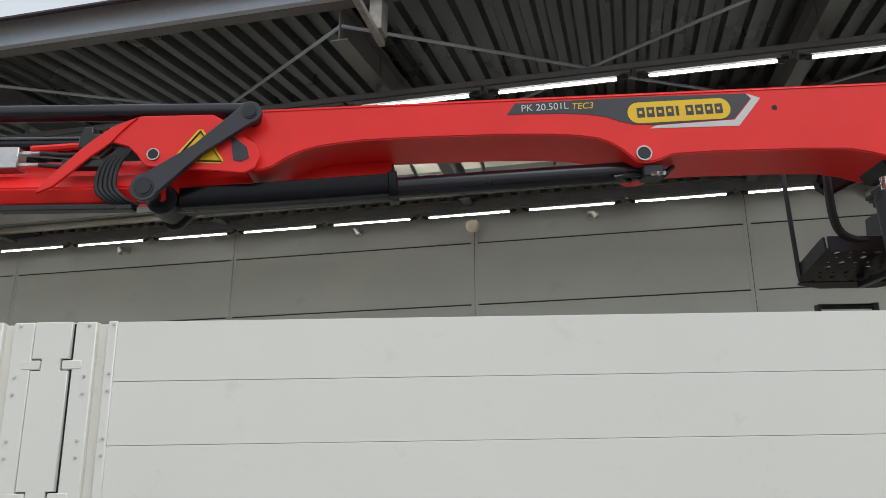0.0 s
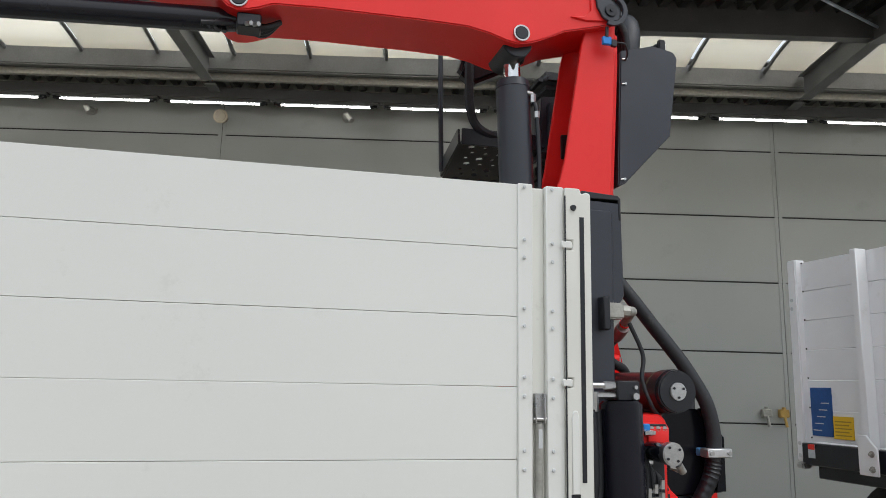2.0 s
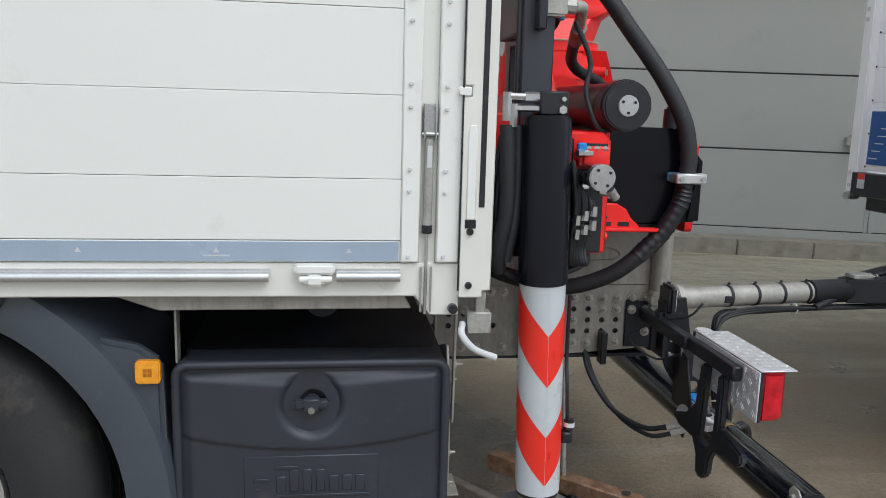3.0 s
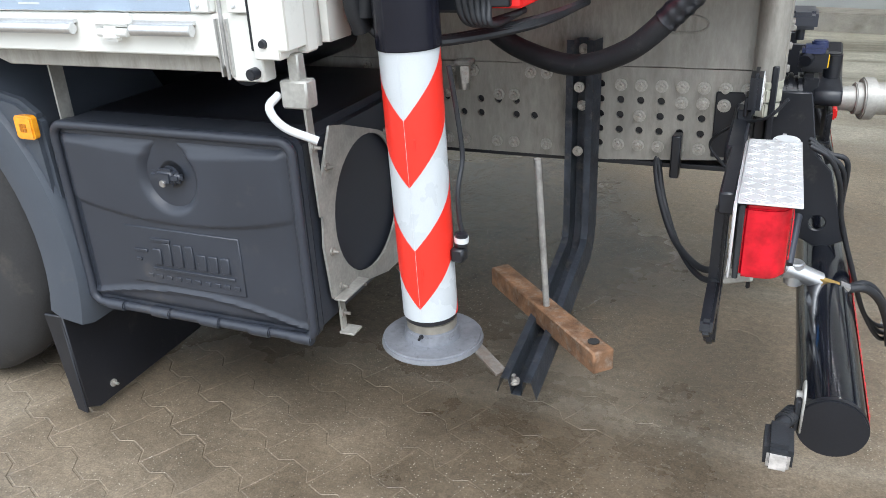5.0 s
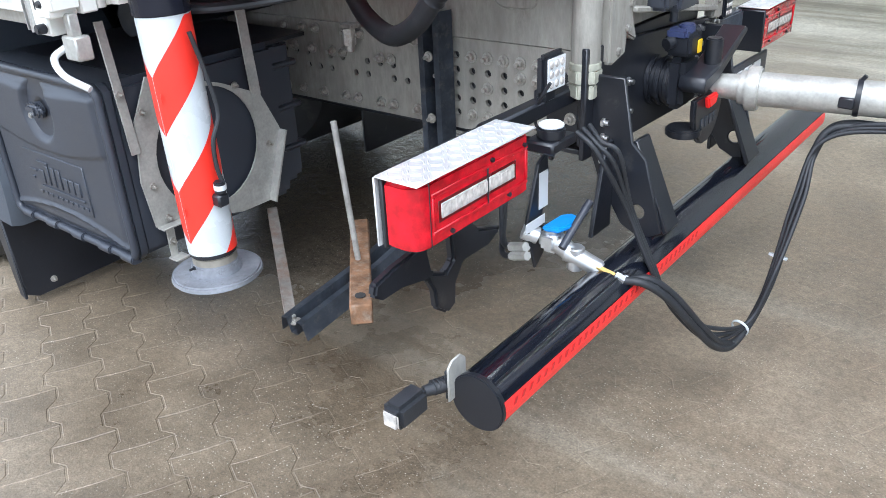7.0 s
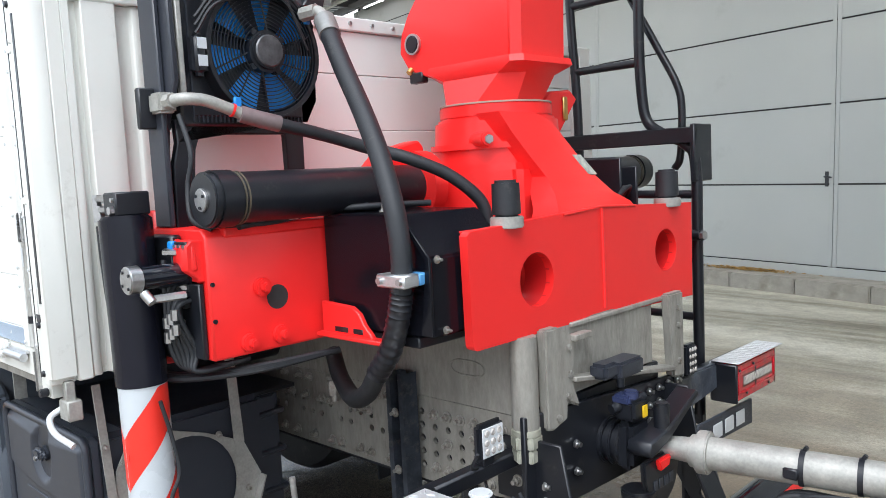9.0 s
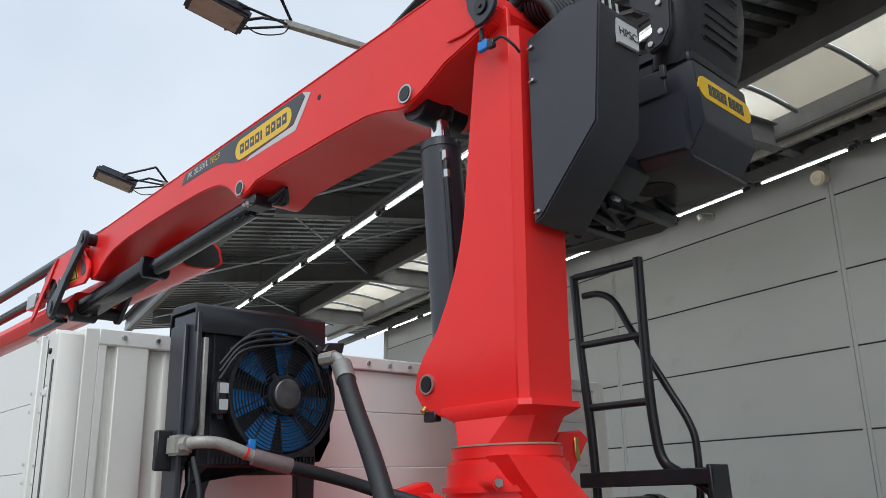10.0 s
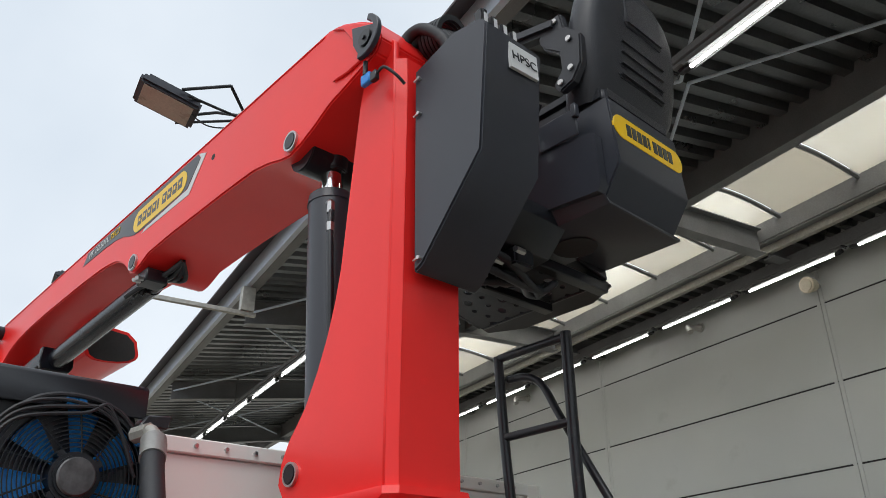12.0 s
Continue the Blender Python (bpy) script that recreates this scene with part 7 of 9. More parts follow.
    part("elbow", sweep(bend([(1.905, 3.139, 2.030), (1.926, 3.144, 2.028), (1.945, 3.142, 2.014), (1.955, 3.138, 2.000)], 8), 0.0165, 14), GALV, up)
    c.matrix_basis = Matrix.Translation((0, 0.032, 0.016))


def build_hoses():
    hose("thick_hose", [(1.968, 3.168, 2.005), (1.998, 3.155, 1.967), (2.027, 3.145, 1.931), (2.082, 3.130, 1.858), (2.139, 3.118, 1.782), (2.198, 3.102, 1.704), (2.255, 3.085, 1.620), (2.315, 3.065, 1.502), (2.336, 3.060, 1.392), (2.332, 3.060, 1.330), (2.317, 3.060, 1.246), (2.269, 3.070, 1.153), (2.192, 3.082, 1.069), (2.108, 3.115, 1.001), (1.98, 3.17, 0.955), (1.82, 3.25, 0.975), (1.70, 3.32, 1.02)], 0.0265, crane, RUBBER, "thick black return hose", 6, 18)
    wrap = bend([(2.330, 3.060, 1.300), (2.317, 3.060, 1.246), (2.269, 3.070, 1.153), (2.200, 3.080, 1.077)], 16)
    part("spiral_wrap", sweep(wrap, 0.0285, 16, 0.0022, 4), BLACK, crane, "black spiral hose guard")
    hose("thick_hose", [(1.916, 2.930, 1.754), (1.930, 3.000, 1.736), (1.952, 3.100, 1.712), (1.975, 3.185, 1.688), (2.012, 3.245, 1.664), (2.062, 3.283, 1.645), (2.115, 3.315, 1.625), (2.180, 3.400, 1.575), (2.235, 3.465, 1.50), (2.25, 3.48, 1.43)], 0.018, crane, RUBBER, "black feed hose", 8, 16)
    part("hose_sleeve", sweep(bend([(1.913, 2.912, 1.760), (1.925, 2.965, 1.745), (1.936, 3.015, 1.733)], 8), 0.0225, 16), surface("grey_crimp", (0.26, 0.20, 0.20), 0.45, metal=0.5), crane)
    part("hose_sleeve", sweep(bend([(1.957, 3.170, 2.016), (1.978, 3.163, 1.992), (1.999, 3.154, 1.966)], 8), 0.0300, 18), surface("grey_crimp_b", (0.28, 0.28, 0.27), 0.45, metal=0.4), crane)
    cl = part("hose_clamp", join(rounded(box(2.284, 2.384, 3.020, 3.072, 1.315, 1.347, 0), 0.004, 1)), ALU, crane, "aluminium hose clamp on a blue saddle")
    part("clamp_saddle", box(2.286, 2.382, 3.072, 3.118, 1.317, 1.346, 0.004), surface("pale_blue_saddle", (0.10, 0.32, 0.62), 0.4), cl)
    for x in (2.300, 2.370):
        part("clamp_bolt", cyl((x, 3.020, 1.331), (x, 3.012, 1.331), 0.008, seg=12), STEEL, cl)
    hose("side_cable", [(1.86, 2.77, 1.76), (1.905, 2.77, 1.66), (1.895, 2.76, 1.58), (1.92, 2.75, 1.50), (1.96, 2.78, 1.47)], 0.007, crane)
    hose("beam_cable", [(2.00, 2.83, 1.475), (1.99, 2.95, 1.487), (2.0, 3.08, 1.498), (2.10, 3.2, 1.502), (2.15, 3.35, 1.50)], 0.009, crane)
    hose("beam_cable", [(1.99, 2.80, 1.480), (2.0, 2.92, 1.478), (1.99, 3.06, 1.490), (2.06, 3.2, 1.505)], 0.007, crane)
    several("cable_tag", [box(1.99, 2.0, 2.84, 2.86, 1.475, 1.487, 0.001), box(1.99, 2.0, 2.98, 3.01, 1.48, 1.49, 0.001)], PALE, crane)


build_leg()
build_cooler()
build_hoses()


# ---------------------------------------------------------------- operator's high seat on the column
def build_seat():
    o = [(2.285, 2.455), (2.320, 2.470), (2.560, 2.722), (2.612, 3.120), (2.590, 3.150), (2.480, 3.168), (2.420, 3.150), (2.310, 3.120)]
    ct = part("control_box", prism(o, "y", 3.645, 3.885, 0.006, 2), CHARCOAL, crane, "charcoal sheet-metal control box")
    part("box_label", prism([(3.740, 3.100), (3.860, 3.105), (3.860, 3.020), (3.740, 3.012)], "x", 2.603, 2.613), PALE, ct, "pale plate lettered HPSC")
    writing("HPSC", 0.046, facing((2.6145, 3.80, 3.058), (0, 1, 0.03), (-0.1, 0, 1)), BLACK, "plate_text", ct)
    for k in range(4):
        lv = part("lever", join(cyl((2.56, 3.690 + 0.042 * k, 3.12), (2.555, 3.690 + 0.042 * k, 3.16), 0.005, seg=8), rounded(box(2.535, 2.572, 3.678 + 0.042 * k, 3.704 + 0.042 * k, 3.150, 3.225 - 0.006 * k, 0), 0.006, 2)), BLACK, ct, "black control lever")
        part("lever_mark", box(2.5725, 2.574, 3.684 + 0.042 * k, 3.698 + 0.042 * k, 3.165, 3.205, 0), PALE, lv)
    for x, z in ((2.335, 3.08), (2.33, 2.955), (2.315, 2.49)):
        part("stud", join(cyl((x, 3.645, z), (x, 3.634, z), 0.006, seg=10), cyl((x - 0.02, 3.638, z - 0.004), (x, 3.638, z), 0.004, seg=8)), STEEL, ct)
    hb = []
    for k in range(6):
        hb.append(sweep(bend([(2.20 + 0.01 * k, 3.68 + 0.03 * k, 3.28), (2.24, 3.69 + 0.03 * k, 3.335 - 0.004 * k), (2.30 + 0.01 * k, 3.70 + 0.03 * k, 3.330), (2.37, 3.72 + 0.03 * k, 3.25 + 0.006 * k), (2.39, 3.74 + 0.03 * k, 3.14)], 7), 0.020, 10))
    several("hose", hb, RUBBER, ct)
    several("wrap_ring", [ring((2.27 + 0.016 * k, 3.775, 3.332 - 0.004 * k), (1, 0, -0.25), 0.07, 0.052, 0.012, 20) for k in range(6)], RUBBER, ct)
    ct.matrix_basis = Matrix.Translation((0.012, 0.040, 0.016))
    # seat box, seat, arm, foot platform
    sb = [(2.12, 3.07), (2.30, 3.085), (2.660, 3.105), (2.668, 3.098), (2.678, 2.862), (2.674, 2.850), (2.602, 2.750), (2.20, 2.750), (2.10, 2.80)]
    sx = part("seat_box", prism(sb, "y", 4.190, 4.585, 0.008, 2), CHARCOAL, crane, "charcoal seat housing")
    part("seat_badge", prism(pill(4.392, 3.000, 0.155, 0.043, 0.0), "x", 2.668, 2.676), YELLOW, sx, "yellow rounded badge with plain dark bars")
    several("badge_bar", [prism([(4.262 + 0.030 * i, 3.022), (4.285 + 0.030 * i - 0.013 * (i == 4), 3.022), (4.285 + 0.030 * i - 0.013 * (i == 4), 2.978), (4.262 + 0.030 * i, 2.978)], "x", 2.6755, 2.678) for i in range(9)], DARKLABEL, sx)
    me = mesh_of("vent_hole", cyl((0, 0, 0), (0.0015, 0, 0), 0.0042, seg=8), JOINT)
    for i in range(26):
        for z in (3.075, 3.062, 2.940, 2.927, 2.914):
            b = new("vent_hole", me)
            place_parent(b, sx)
            b.matrix_basis = Matrix.Translation((2.6695 - (0.0022 if z > 3 else 0.003), 4.21 + 0.0145 * i, z))
    pod = bmesh.new()
    rings = [[pod.verts.new(v) for v in ((x0, y, z0), (2.612, y, z1), (2.626, y, z1 + 0.02), (2.626, y, z2 - 0.012), (2.612, y, z2), (x0, y, z2 + 0.05))] for x0, y, z0, z1, z2 in ((2.15, 4.150, 2.800, 2.765, 2.975), (2.15, 4.186, 2.800, 2.765, 2.975))]
    for k in range(6):
        pod.faces.new((rings[0][k], rings[0][(k + 1) % 6], rings[1][(k + 1) % 6], rings[1][k]))
    pod.faces.new(rings[0])
    pod.faces.new(rings[1][::-1])
    part("side_cover", rounded(pod, 0.004, 2), CHARCOAL, sx, "charcoal side cover with rounded corner")
    part("cover_sill", prism([(4.152, 2.800), (4.200, 2.738), (4.60, 2.735), (4.60, 2.748), (4.205, 2.752)], "x", 2.15, 2.615, 0.003), CHARCOAL, sx)
    part("latch_plate", join(box(2.42, 2.575, 4.140, 4.149, 2.985, 3.085, 0.004), box(2.565, 2.585, 4.128, 4.150, 3.045, 3.095, 0.003)), CHARCOAL, sx)
    part("steel_latch", join(box(2.405, 2.420, 4.105, 4.130, 2.975, 3.050, 0.002), cyl((2.40, 4.11, 3.045), (2.43, 4.105, 3.060), 0.006, seg=8), cyl((2.405, 4.11, 2.985), (2.425, 4.12, 2.970), 0.006, seg=8)), STEEL, sx)
    several("seat_lever", [cyl((2.36, 4.12, 3.02), (2.47, 4.10, 3.135), 0.010, seg=10), cyl((2.33, 4.11, 2.96), (2.36, 4.12, 3.02), 0.014, seg=10)], BLACK, sx)
    part("oval_hole", cyl((2.36, 4.36, 2.7335), (2.36, 4.36, 2.7345), 0.075, seg=28), JOINT, sx)
    # seat shell
    back = bmesh.new()
    rows = []
    for z, w, x0, x1 in ((3.12, 0.215, 2.46, 2.64), (3.20, 0.250, 2.50, 2.675), (3.30, 0.266, 2.525, 2.695), (3.42, 0.268, 2.555, 2.715), (3.50, 0.256, 2.575, 2.722), (3.57, 0.226, 2.590, 2.722), (3.62, 0.180, 2.605, 2.715), (3.655, 0.125, 2.625, 2.705), (3.672, 0.065, 2.645, 2.69)):
        cx, dx = (x0 + x1) / 2, (x1 - x0) / 2
        rows.append([back.verts.new((cx + dx * (abs(math.cos(a)) ** 0.6) * math.copysign(1, math.cos(a)), 4.402 + w * (abs(math.sin(a)) ** 0.7) * math.copysign(1, math.sin(a)), z)) for a in np.linspace(0, math.tau, 29)[:-1]])
    for a, b in zip(rows, rows[1:]):
        for k in range(28):
            back.faces.new((a[k], a[(k + 1) % 28], b[(k + 1) % 28], b[k]))
    back.faces.new(rows[0][::-1])
    back.faces.new(rows[-1])
    st = part("seat_back", back, SEAT, crane, "black vinyl operator's seat")
    part("back_panel", rounded(box(2.700, 2.728, 4.29, 4.52, 3.42, 3.57, 0), 0.012, 3), SEAT, st)
    several("back_rib", [rounded(box(2.650 + 0.007 * k, 2.689 + 0.0065 * k, 4.27, 4.54, 3.215 + 0.042 * k, 3.240 + 0.042 * k, 0), 0.010, 2) for k in range(4)], SEAT, st)
    part("seat_base", rounded(box(2.36, 2.655, 4.20, 4.58, 3.100, 3.175, 0), 0.02, 3), SEAT, st)
    part("seat_cushion", rounded(box(2.12, 2.56, 4.19, 4.58, 3.13, 3.23, 0), 0.04, 3), SEAT, st)
    arm = [(2.545, 3.150), (2.600, 3.165), (2.640, 3.220), (2.650, 3.330), (2.590, 3.395), (2.580, 3.460), (2.520, 3.455), (2.480, 3.400), (2.500, 3.350), (2.560, 3.300), (2.560, 3.230), (2.520, 3.185)]
    ar = part("armrest_bracket", prism(arm, "y", 4.115, 4.150, 0.006, 2), SEAT, st)
    for x, z in ((2.557, 3.432), (2.605, 3.33), (2.60, 3.215), (2.555, 3.18)):
        part("bolt", cyl((x, 4.113, z), (x, 4.106, z), 0.011, seg=12, bevel=0.002), STEEL, ar)
    pad = rounded(box(2.13, 2.57, 4.100, 4.165, 3.395, 3.450, 0), 0.016, 2)
    pad.transform(Matrix.Translation((2.56, 4.13, 3.43)) @ Euler((0, radians(14), 0)).to_matrix().to_4x4() @ Matrix.Translation((-2.56, -4.13, -3.43)))
    part("armrest", pad, SEAT, st)
    # foot platform: tilted tray with side plates, rod and belt
    grid = [(1.76 + 0.075 * i + 0.02 * (j % 2), 4.27 + 0.055 * j, 0.011 if (i + j) % 3 else 0.018) for i in range(7) for j in range(7)]
    tray = prism([(1.690, 4.225), (2.300, 4.225), (2.300, 4.640), (2.18, 4.690), (1.84, 4.690), (1.690, 4.640)], "z", 2.790, 2.797, 0, holes=grid)
    tray.transform(Matrix(((1, 0, 0, 0), (0, 1, 0, 0), (0, -0.245, 1, 4.225 * 0.245), (0, 0, 0, 1))))
    pf = part("foot_platform", tray, BLACK, crane, "black steel foot platform with drilled holes")
    for x in (1.676, 2.302):
        part("platform_side", prism([(4.225, 2.780), (4.235, 2.862), (4.262, 2.862), (4.585, 2.790), (4.60, 2.700)], "x", x, x + 0.012, 0.002), BLACK, pf)
    part("platform_front", box(1.692, 2.30, 4.212, 4.224, 2.775, 2.862, 0.003), BLACK, pf)
    part("platform_rear", box(1.692, 2.30, 4.600, 4.612, 2.692, 2.785, 0.003), BLACK, pf)
    part("guard_rod", sweep([(1.672, 4.56, 2.72), (1.660, 4.555, 3.10), (1.652, 4.548, 3.44)], 0.014, 10), BLACK, pf)
    part("belt", sweep(bend([(1.715, 4.17, 3.34), (1.715, 4.17, 3.12), (1.722, 4.18, 2.98), (1.755, 4.20, 2.89), (1.83, 4.22, 2.845), (1.95, 4.24, 2.84)], 8), 0.024, 8), RUBBER, pf)
    part("lever_head", rounded(prism([(1.66, 3.15), (1.69, 3.26), (1.86, 3.26), (1.98, 3.21), (1.88, 3.16), (1.74, 3.09)], "y", 4.17, 4.26), 0.02, 2), BLACK, pf)
    several("under_hook", [sweep(bend([(2.24, 4.00 + 0.07 * k, 2.69), (2.27, 4.02 + 0.07 * k, 2.66), (2.31, 4.05 + 0.07 * k, 2.67), (2.31, 4.06 + 0.07 * k, 2.70)], 6), 0.008, 8) for k in range(2)], STEEL, pf)
    part("cross_strut", join(box(2.255, 2.300, 3.90, 4.62, 2.66, 2.70, 0.004), box(2.02, 2.06, 3.95, 4.60, 2.655, 2.69, 0.004)), BLACK, pf)
    several("under_hose", [sweep(bend([(2.10 + 0.05 * k, 3.93, 2.62 + 0.02 * k), (2.20 + 0.04 * k, 4.05, 2.585 + 0.03 * (k % 2)), (2.24, 4.20 + 0.03 * k, 2.60), (2.14 + 0.04 * k, 4.36, 2.64), (2.10, 4.46, 2.67)], 7), 0.013, 10) for k in range(4)], RUBBER, pf)
    several("under_valve", [rounded(box(2.08 + 0.10 * k, 2.15 + 0.10 * k, 4.06 + 0.05 * (k % 2), 4.15 + 0.05 * (k % 2), 2.60, 2.66, 0), 0.008, 2) for k in range(3)], BLACK, pf)
    several("under_union", [cyl((2.12 + 0.09 * k, 4.05, 2.612), (2.13 + 0.09 * k, 4.00, 2.606), 0.010, seg=6) for k in range(4)], STEEL, pf)
    part("seat_bracket", prism([(2.10, 2.64), (2.34, 2.66), (2.42, 2.74), (2.42, 2.79), (2.10, 2.76)], "y", 3.88, 4.24, 0.004), BLACK, pf)


def pill(a, b, half, r, tilt):
    return [(a + half + r * math.cos(t), b + r * math.sin(t)) for t in np.linspace(-math.pi / 2, math.pi / 2, 12)] + [(a - half + r * math.cos(t), b + r * math.sin(t)) for t in np.linspace(math.pi / 2, 3 * math.pi / 2, 12)]


build_seat()


# ---------------------------------------------------------------- access ladder on the far side
def build_ladder():
    ld = thing("access_ladder", (2.1, 4.62, 0.98), "black tubular steel access ladder beside the crane", "ladder")
    part("stile", sweep(bend([(2.105, 4.60, 2.565), (2.092, 4.60, 2.10), (2.098, 4.60, 1.86), (2.12, 4.60, 1.74), (2.19, 4.60, 1.685), (2.28, 4.60, 1.640), (2.318, 4.60, 1.56), (2.318, 4.60, 1.2), (2.315, 4.60, 0.60)], 10), 0.021, 14), BLACK, ld)
    part("stile", sweep(bend([(1.769, 4.60, 2.555), (1.775, 4.60, 2.20), (1.795, 4.60, 1.80), (1.795, 4.60, 1.2), (1.80, 4.60, 0.60)], 10), 0.019, 14), BLACK, ld)
    for z in (2.548, 2.240, 1.970):
        part("rung", cyl((1.775, 4.60, z), (2.095, 4.60, z), 0.016, seg=12), BLACK, ld)
    for z in (1.46, 1.21, 0.99):
        part("rung", cyl((1.80, 4.60, z + 0.0), (2.318, 4.60, z - 0.01), 0.016, seg=12), BLACK, ld)
    part("handrail", sweep(bend([(1.79, 4.63, 2.465), (1.87, 4.64, 2.460), (1.935, 4.65, 2.415), (2.00, 4.66, 2.28), (2.133, 4.66, 2.035), (2.215, 4.66, 1.88), (2.235, 4.66, 1.78), (2.225, 4.66, 1.60), (2.20, 4.66, 1.55)], 10), 0.015, 12), BLACK, ld)
    part("cross_bar", join(box(1.74, 2.335, 4.56, 4.585, 1.645, 1.705, 0.004), box(2.315, 2.335, 4.56, 4.70, 1.50, 1.715, 0.004)), BLACK, ld)
    part("lug", join(box(2.27, 2.30, 4.55, 4.58, 1.26, 1.38, 0.004), cyl((2.30, 4.56, 1.30), (2.36, 4.55, 1.30), 0.02, seg=12)), BLACK, ld)
    part("lug_nut", cyl((2.36, 4.55, 1.30), (2.375, 4.548, 1.30), 0.018, seg=6), STEEL, ld)
    part("foot_rail", join(box(1.6, 2.33, 4.585, 4.62, 0.56, 0.61, 0.004), box(1.6, 1.64, 4.15, 4.62, 0.56, 0.61, 0.004)), BLACK, ld)


build_ladder()


# ---------------------------------------------------------------- rear lamps, underrun bar, couplings
def lamp_unit(mirror):
    """Tail lamp in a chequer-plate hood; built near side, and mirrored about the truck's middle."""
    e = thing("tail_lamp", (2.49, 2.75, 0.80), "red tail lamp under an aluminium chequer-plate hood", "tail lamp", "tail lamps")
    s = (lambda y: 2 * 3.778 - y) if mirror else (lambda y: y)

    def bx(x0, x1, y0, y1, z0, z1, b=0.003, g=1):
        a, c = sorted((s(y0), s(y1)))
        return box(x0, x1, a, c, z0, z1, b, g)
    top, y0, y1 = 0.838, 2.633, 3.035
    hood = part("hood_top", bx(2.400, 2.507, y0, y1, top - 0.004, top, 0.0015), CHEQUER, e, "bright chequer plate")
    part("hood_side", bx(2.395, 2.400, y0, y1, top - 0.150, top - 0.0045, 0.0015), CHEQUER, e)
    ticks = []
    for i in range(4):
        for j in range(13):
            a = radians(45 if (i + j) % 2 else -45)
            for d in (-0.0042, 0.0042):
                b = rounded(box(-0.0105, 0.0105, d - 0.0016, d + 0.0016, 0, 0.0017, 0), 0.0006, 1)
                b.transform(Matrix.Translation((2.415 + 0.026 * i, s(y0 + 0.016 + 0.0305 * j), top - 0.0005)) @ Euler((0, 0, a)).to_matrix().to_4x4())
                ticks.append(b)
    for i in range(5):
        for j in range(13):
            a = radians(45 if (i + j) % 2 else -45)
            for d in (-0.0042, 0.0042):
                b = rounded(box(-0.0019, 0, d - 0.0016, d + 0.0016, -0.0105, 0.0105, 0), 0.0006, 1)
                b.transform(Matrix.Translation((2.3955, s(y0 + 0.016 + 0.0305 * j), top - 0.018 - 0.028 * i)) @ Euler((a, 0, 0)).to_matrix().to_4x4())
                ticks.append(b)
    part("tread_pattern", join(*ticks), CHEQUER, e)
    yo = (y0 + 0.012, y1 - 0.010)
    bd = part("lamp_body", bx(2.402, 2.424, yo[0] + 0.004, yo[1], top - 0.150, top - 0.012, 0.010, 2), BLACK, e)
    a0, r = yo[0] - 0.004, 0.040
    plan = [(2.412, a0)] + [(2.494 - r + r * math.sin(radians(k)), a0 + r - r * math.cos(radians(k))) for k in range(0, 91, 15)] + [(2.494, yo[1] - 0.002), (2.412, yo[1] - 0.002)]
    part("lens", prism([(x, s(y)) for x, y in plan], "z", top - 0.150, top - 0.010, 0.007, 3), REDLENS, e, "smooth red lens")
    part("lens_gasket", prism([(2.404, s(a0 - 0.002)), (2.414, s(a0 - 0.002)), (2.414, s(yo[1])), (2.404, s(yo[1]))], "z", top - 0.153, top - 0.008, 0.002), RUBBER, e)
    rib = [bx(2.4925, 2.4975, yo[0] + 0.042, yo[1] - 0.008, top - 0.046, top - 0.036, 0.002), bx(2.4925, 2.4975, yo[0] + 0.042, yo[1] - 0.008, top - 0.126, top - 0.116, 0.002), bx(2.4925, 2.4975, yo[0] + 0.042, yo[0] + 0.052, top - 0.116, top - 0.046, 0.002), bx(2.4925, 2.4975, yo[1] - 0.018, yo[1] - 0.008, top - 0.116, top - 0.046, 0.002)]
    several("lens_rib", rib, REDLENS, e)
    part("strip_recess", bx(2.4925, 2.4945, yo[0] + 0.062, yo[1] - 0.050, top - 0.104, top - 0.058, 0.001), surface("dark_red_recess", (0.10, 0.002, 0.004), 0.3), e, "dark recess round the strip")
    st = part("lens_strip", bx(2.4930, 2.4965, yo[0] + 0.070, yo[1] - 0.058, top - 0.097, top - 0.065, 0.002), LENSBAR, e, "clear strip of reflector cells")
    several("cell", [bx(2.4962, 2.4982, yo[0] + 0.074 + 0.0195 * k, yo[0] + 0.090 + 0.0195 * k, top - 0.093, top - 0.069, 0.0009) for k in range(12)], LENSBAR, st)
    several("strip_seam", [bx(2.4960, 2.4990, yo[0] + 0.220, yo[0] + 0.2235, top - 0.120, top - 0.042, 0.0008)], BLACK, e)
    part("lens_groove", bx(2.4925, 2.4948, yo[0] + 0.036, yo[0] + 0.039, top - 0.148, top - 0.012, 0.0005), BLACK, e)
    several("screw", [cyl((2.494, s(yo[0] + a), top - b), (2.500, s(yo[0] + a), top - b), 0.005, seg=10) for a, b in ((0.24, 0.030), (0.30, 0.128), (0.10, 0.134), (0.36, 0.034))], BLACK, e)
    if mirror:
        part("end_cover", bx(2.398, 2.500, y1 - 0.010, y1 + 0.004, top - 0.152, top - 0.008, 0.004), BLACK, e, "black end cover")
    part("mount", bx(2.364, 2.394, y0 + 0.085, 3.08, top - 0.060, top - 0.016, 0.004), BLACK, e)
    return e


lamp_unit(0)
lamp_unit(1)


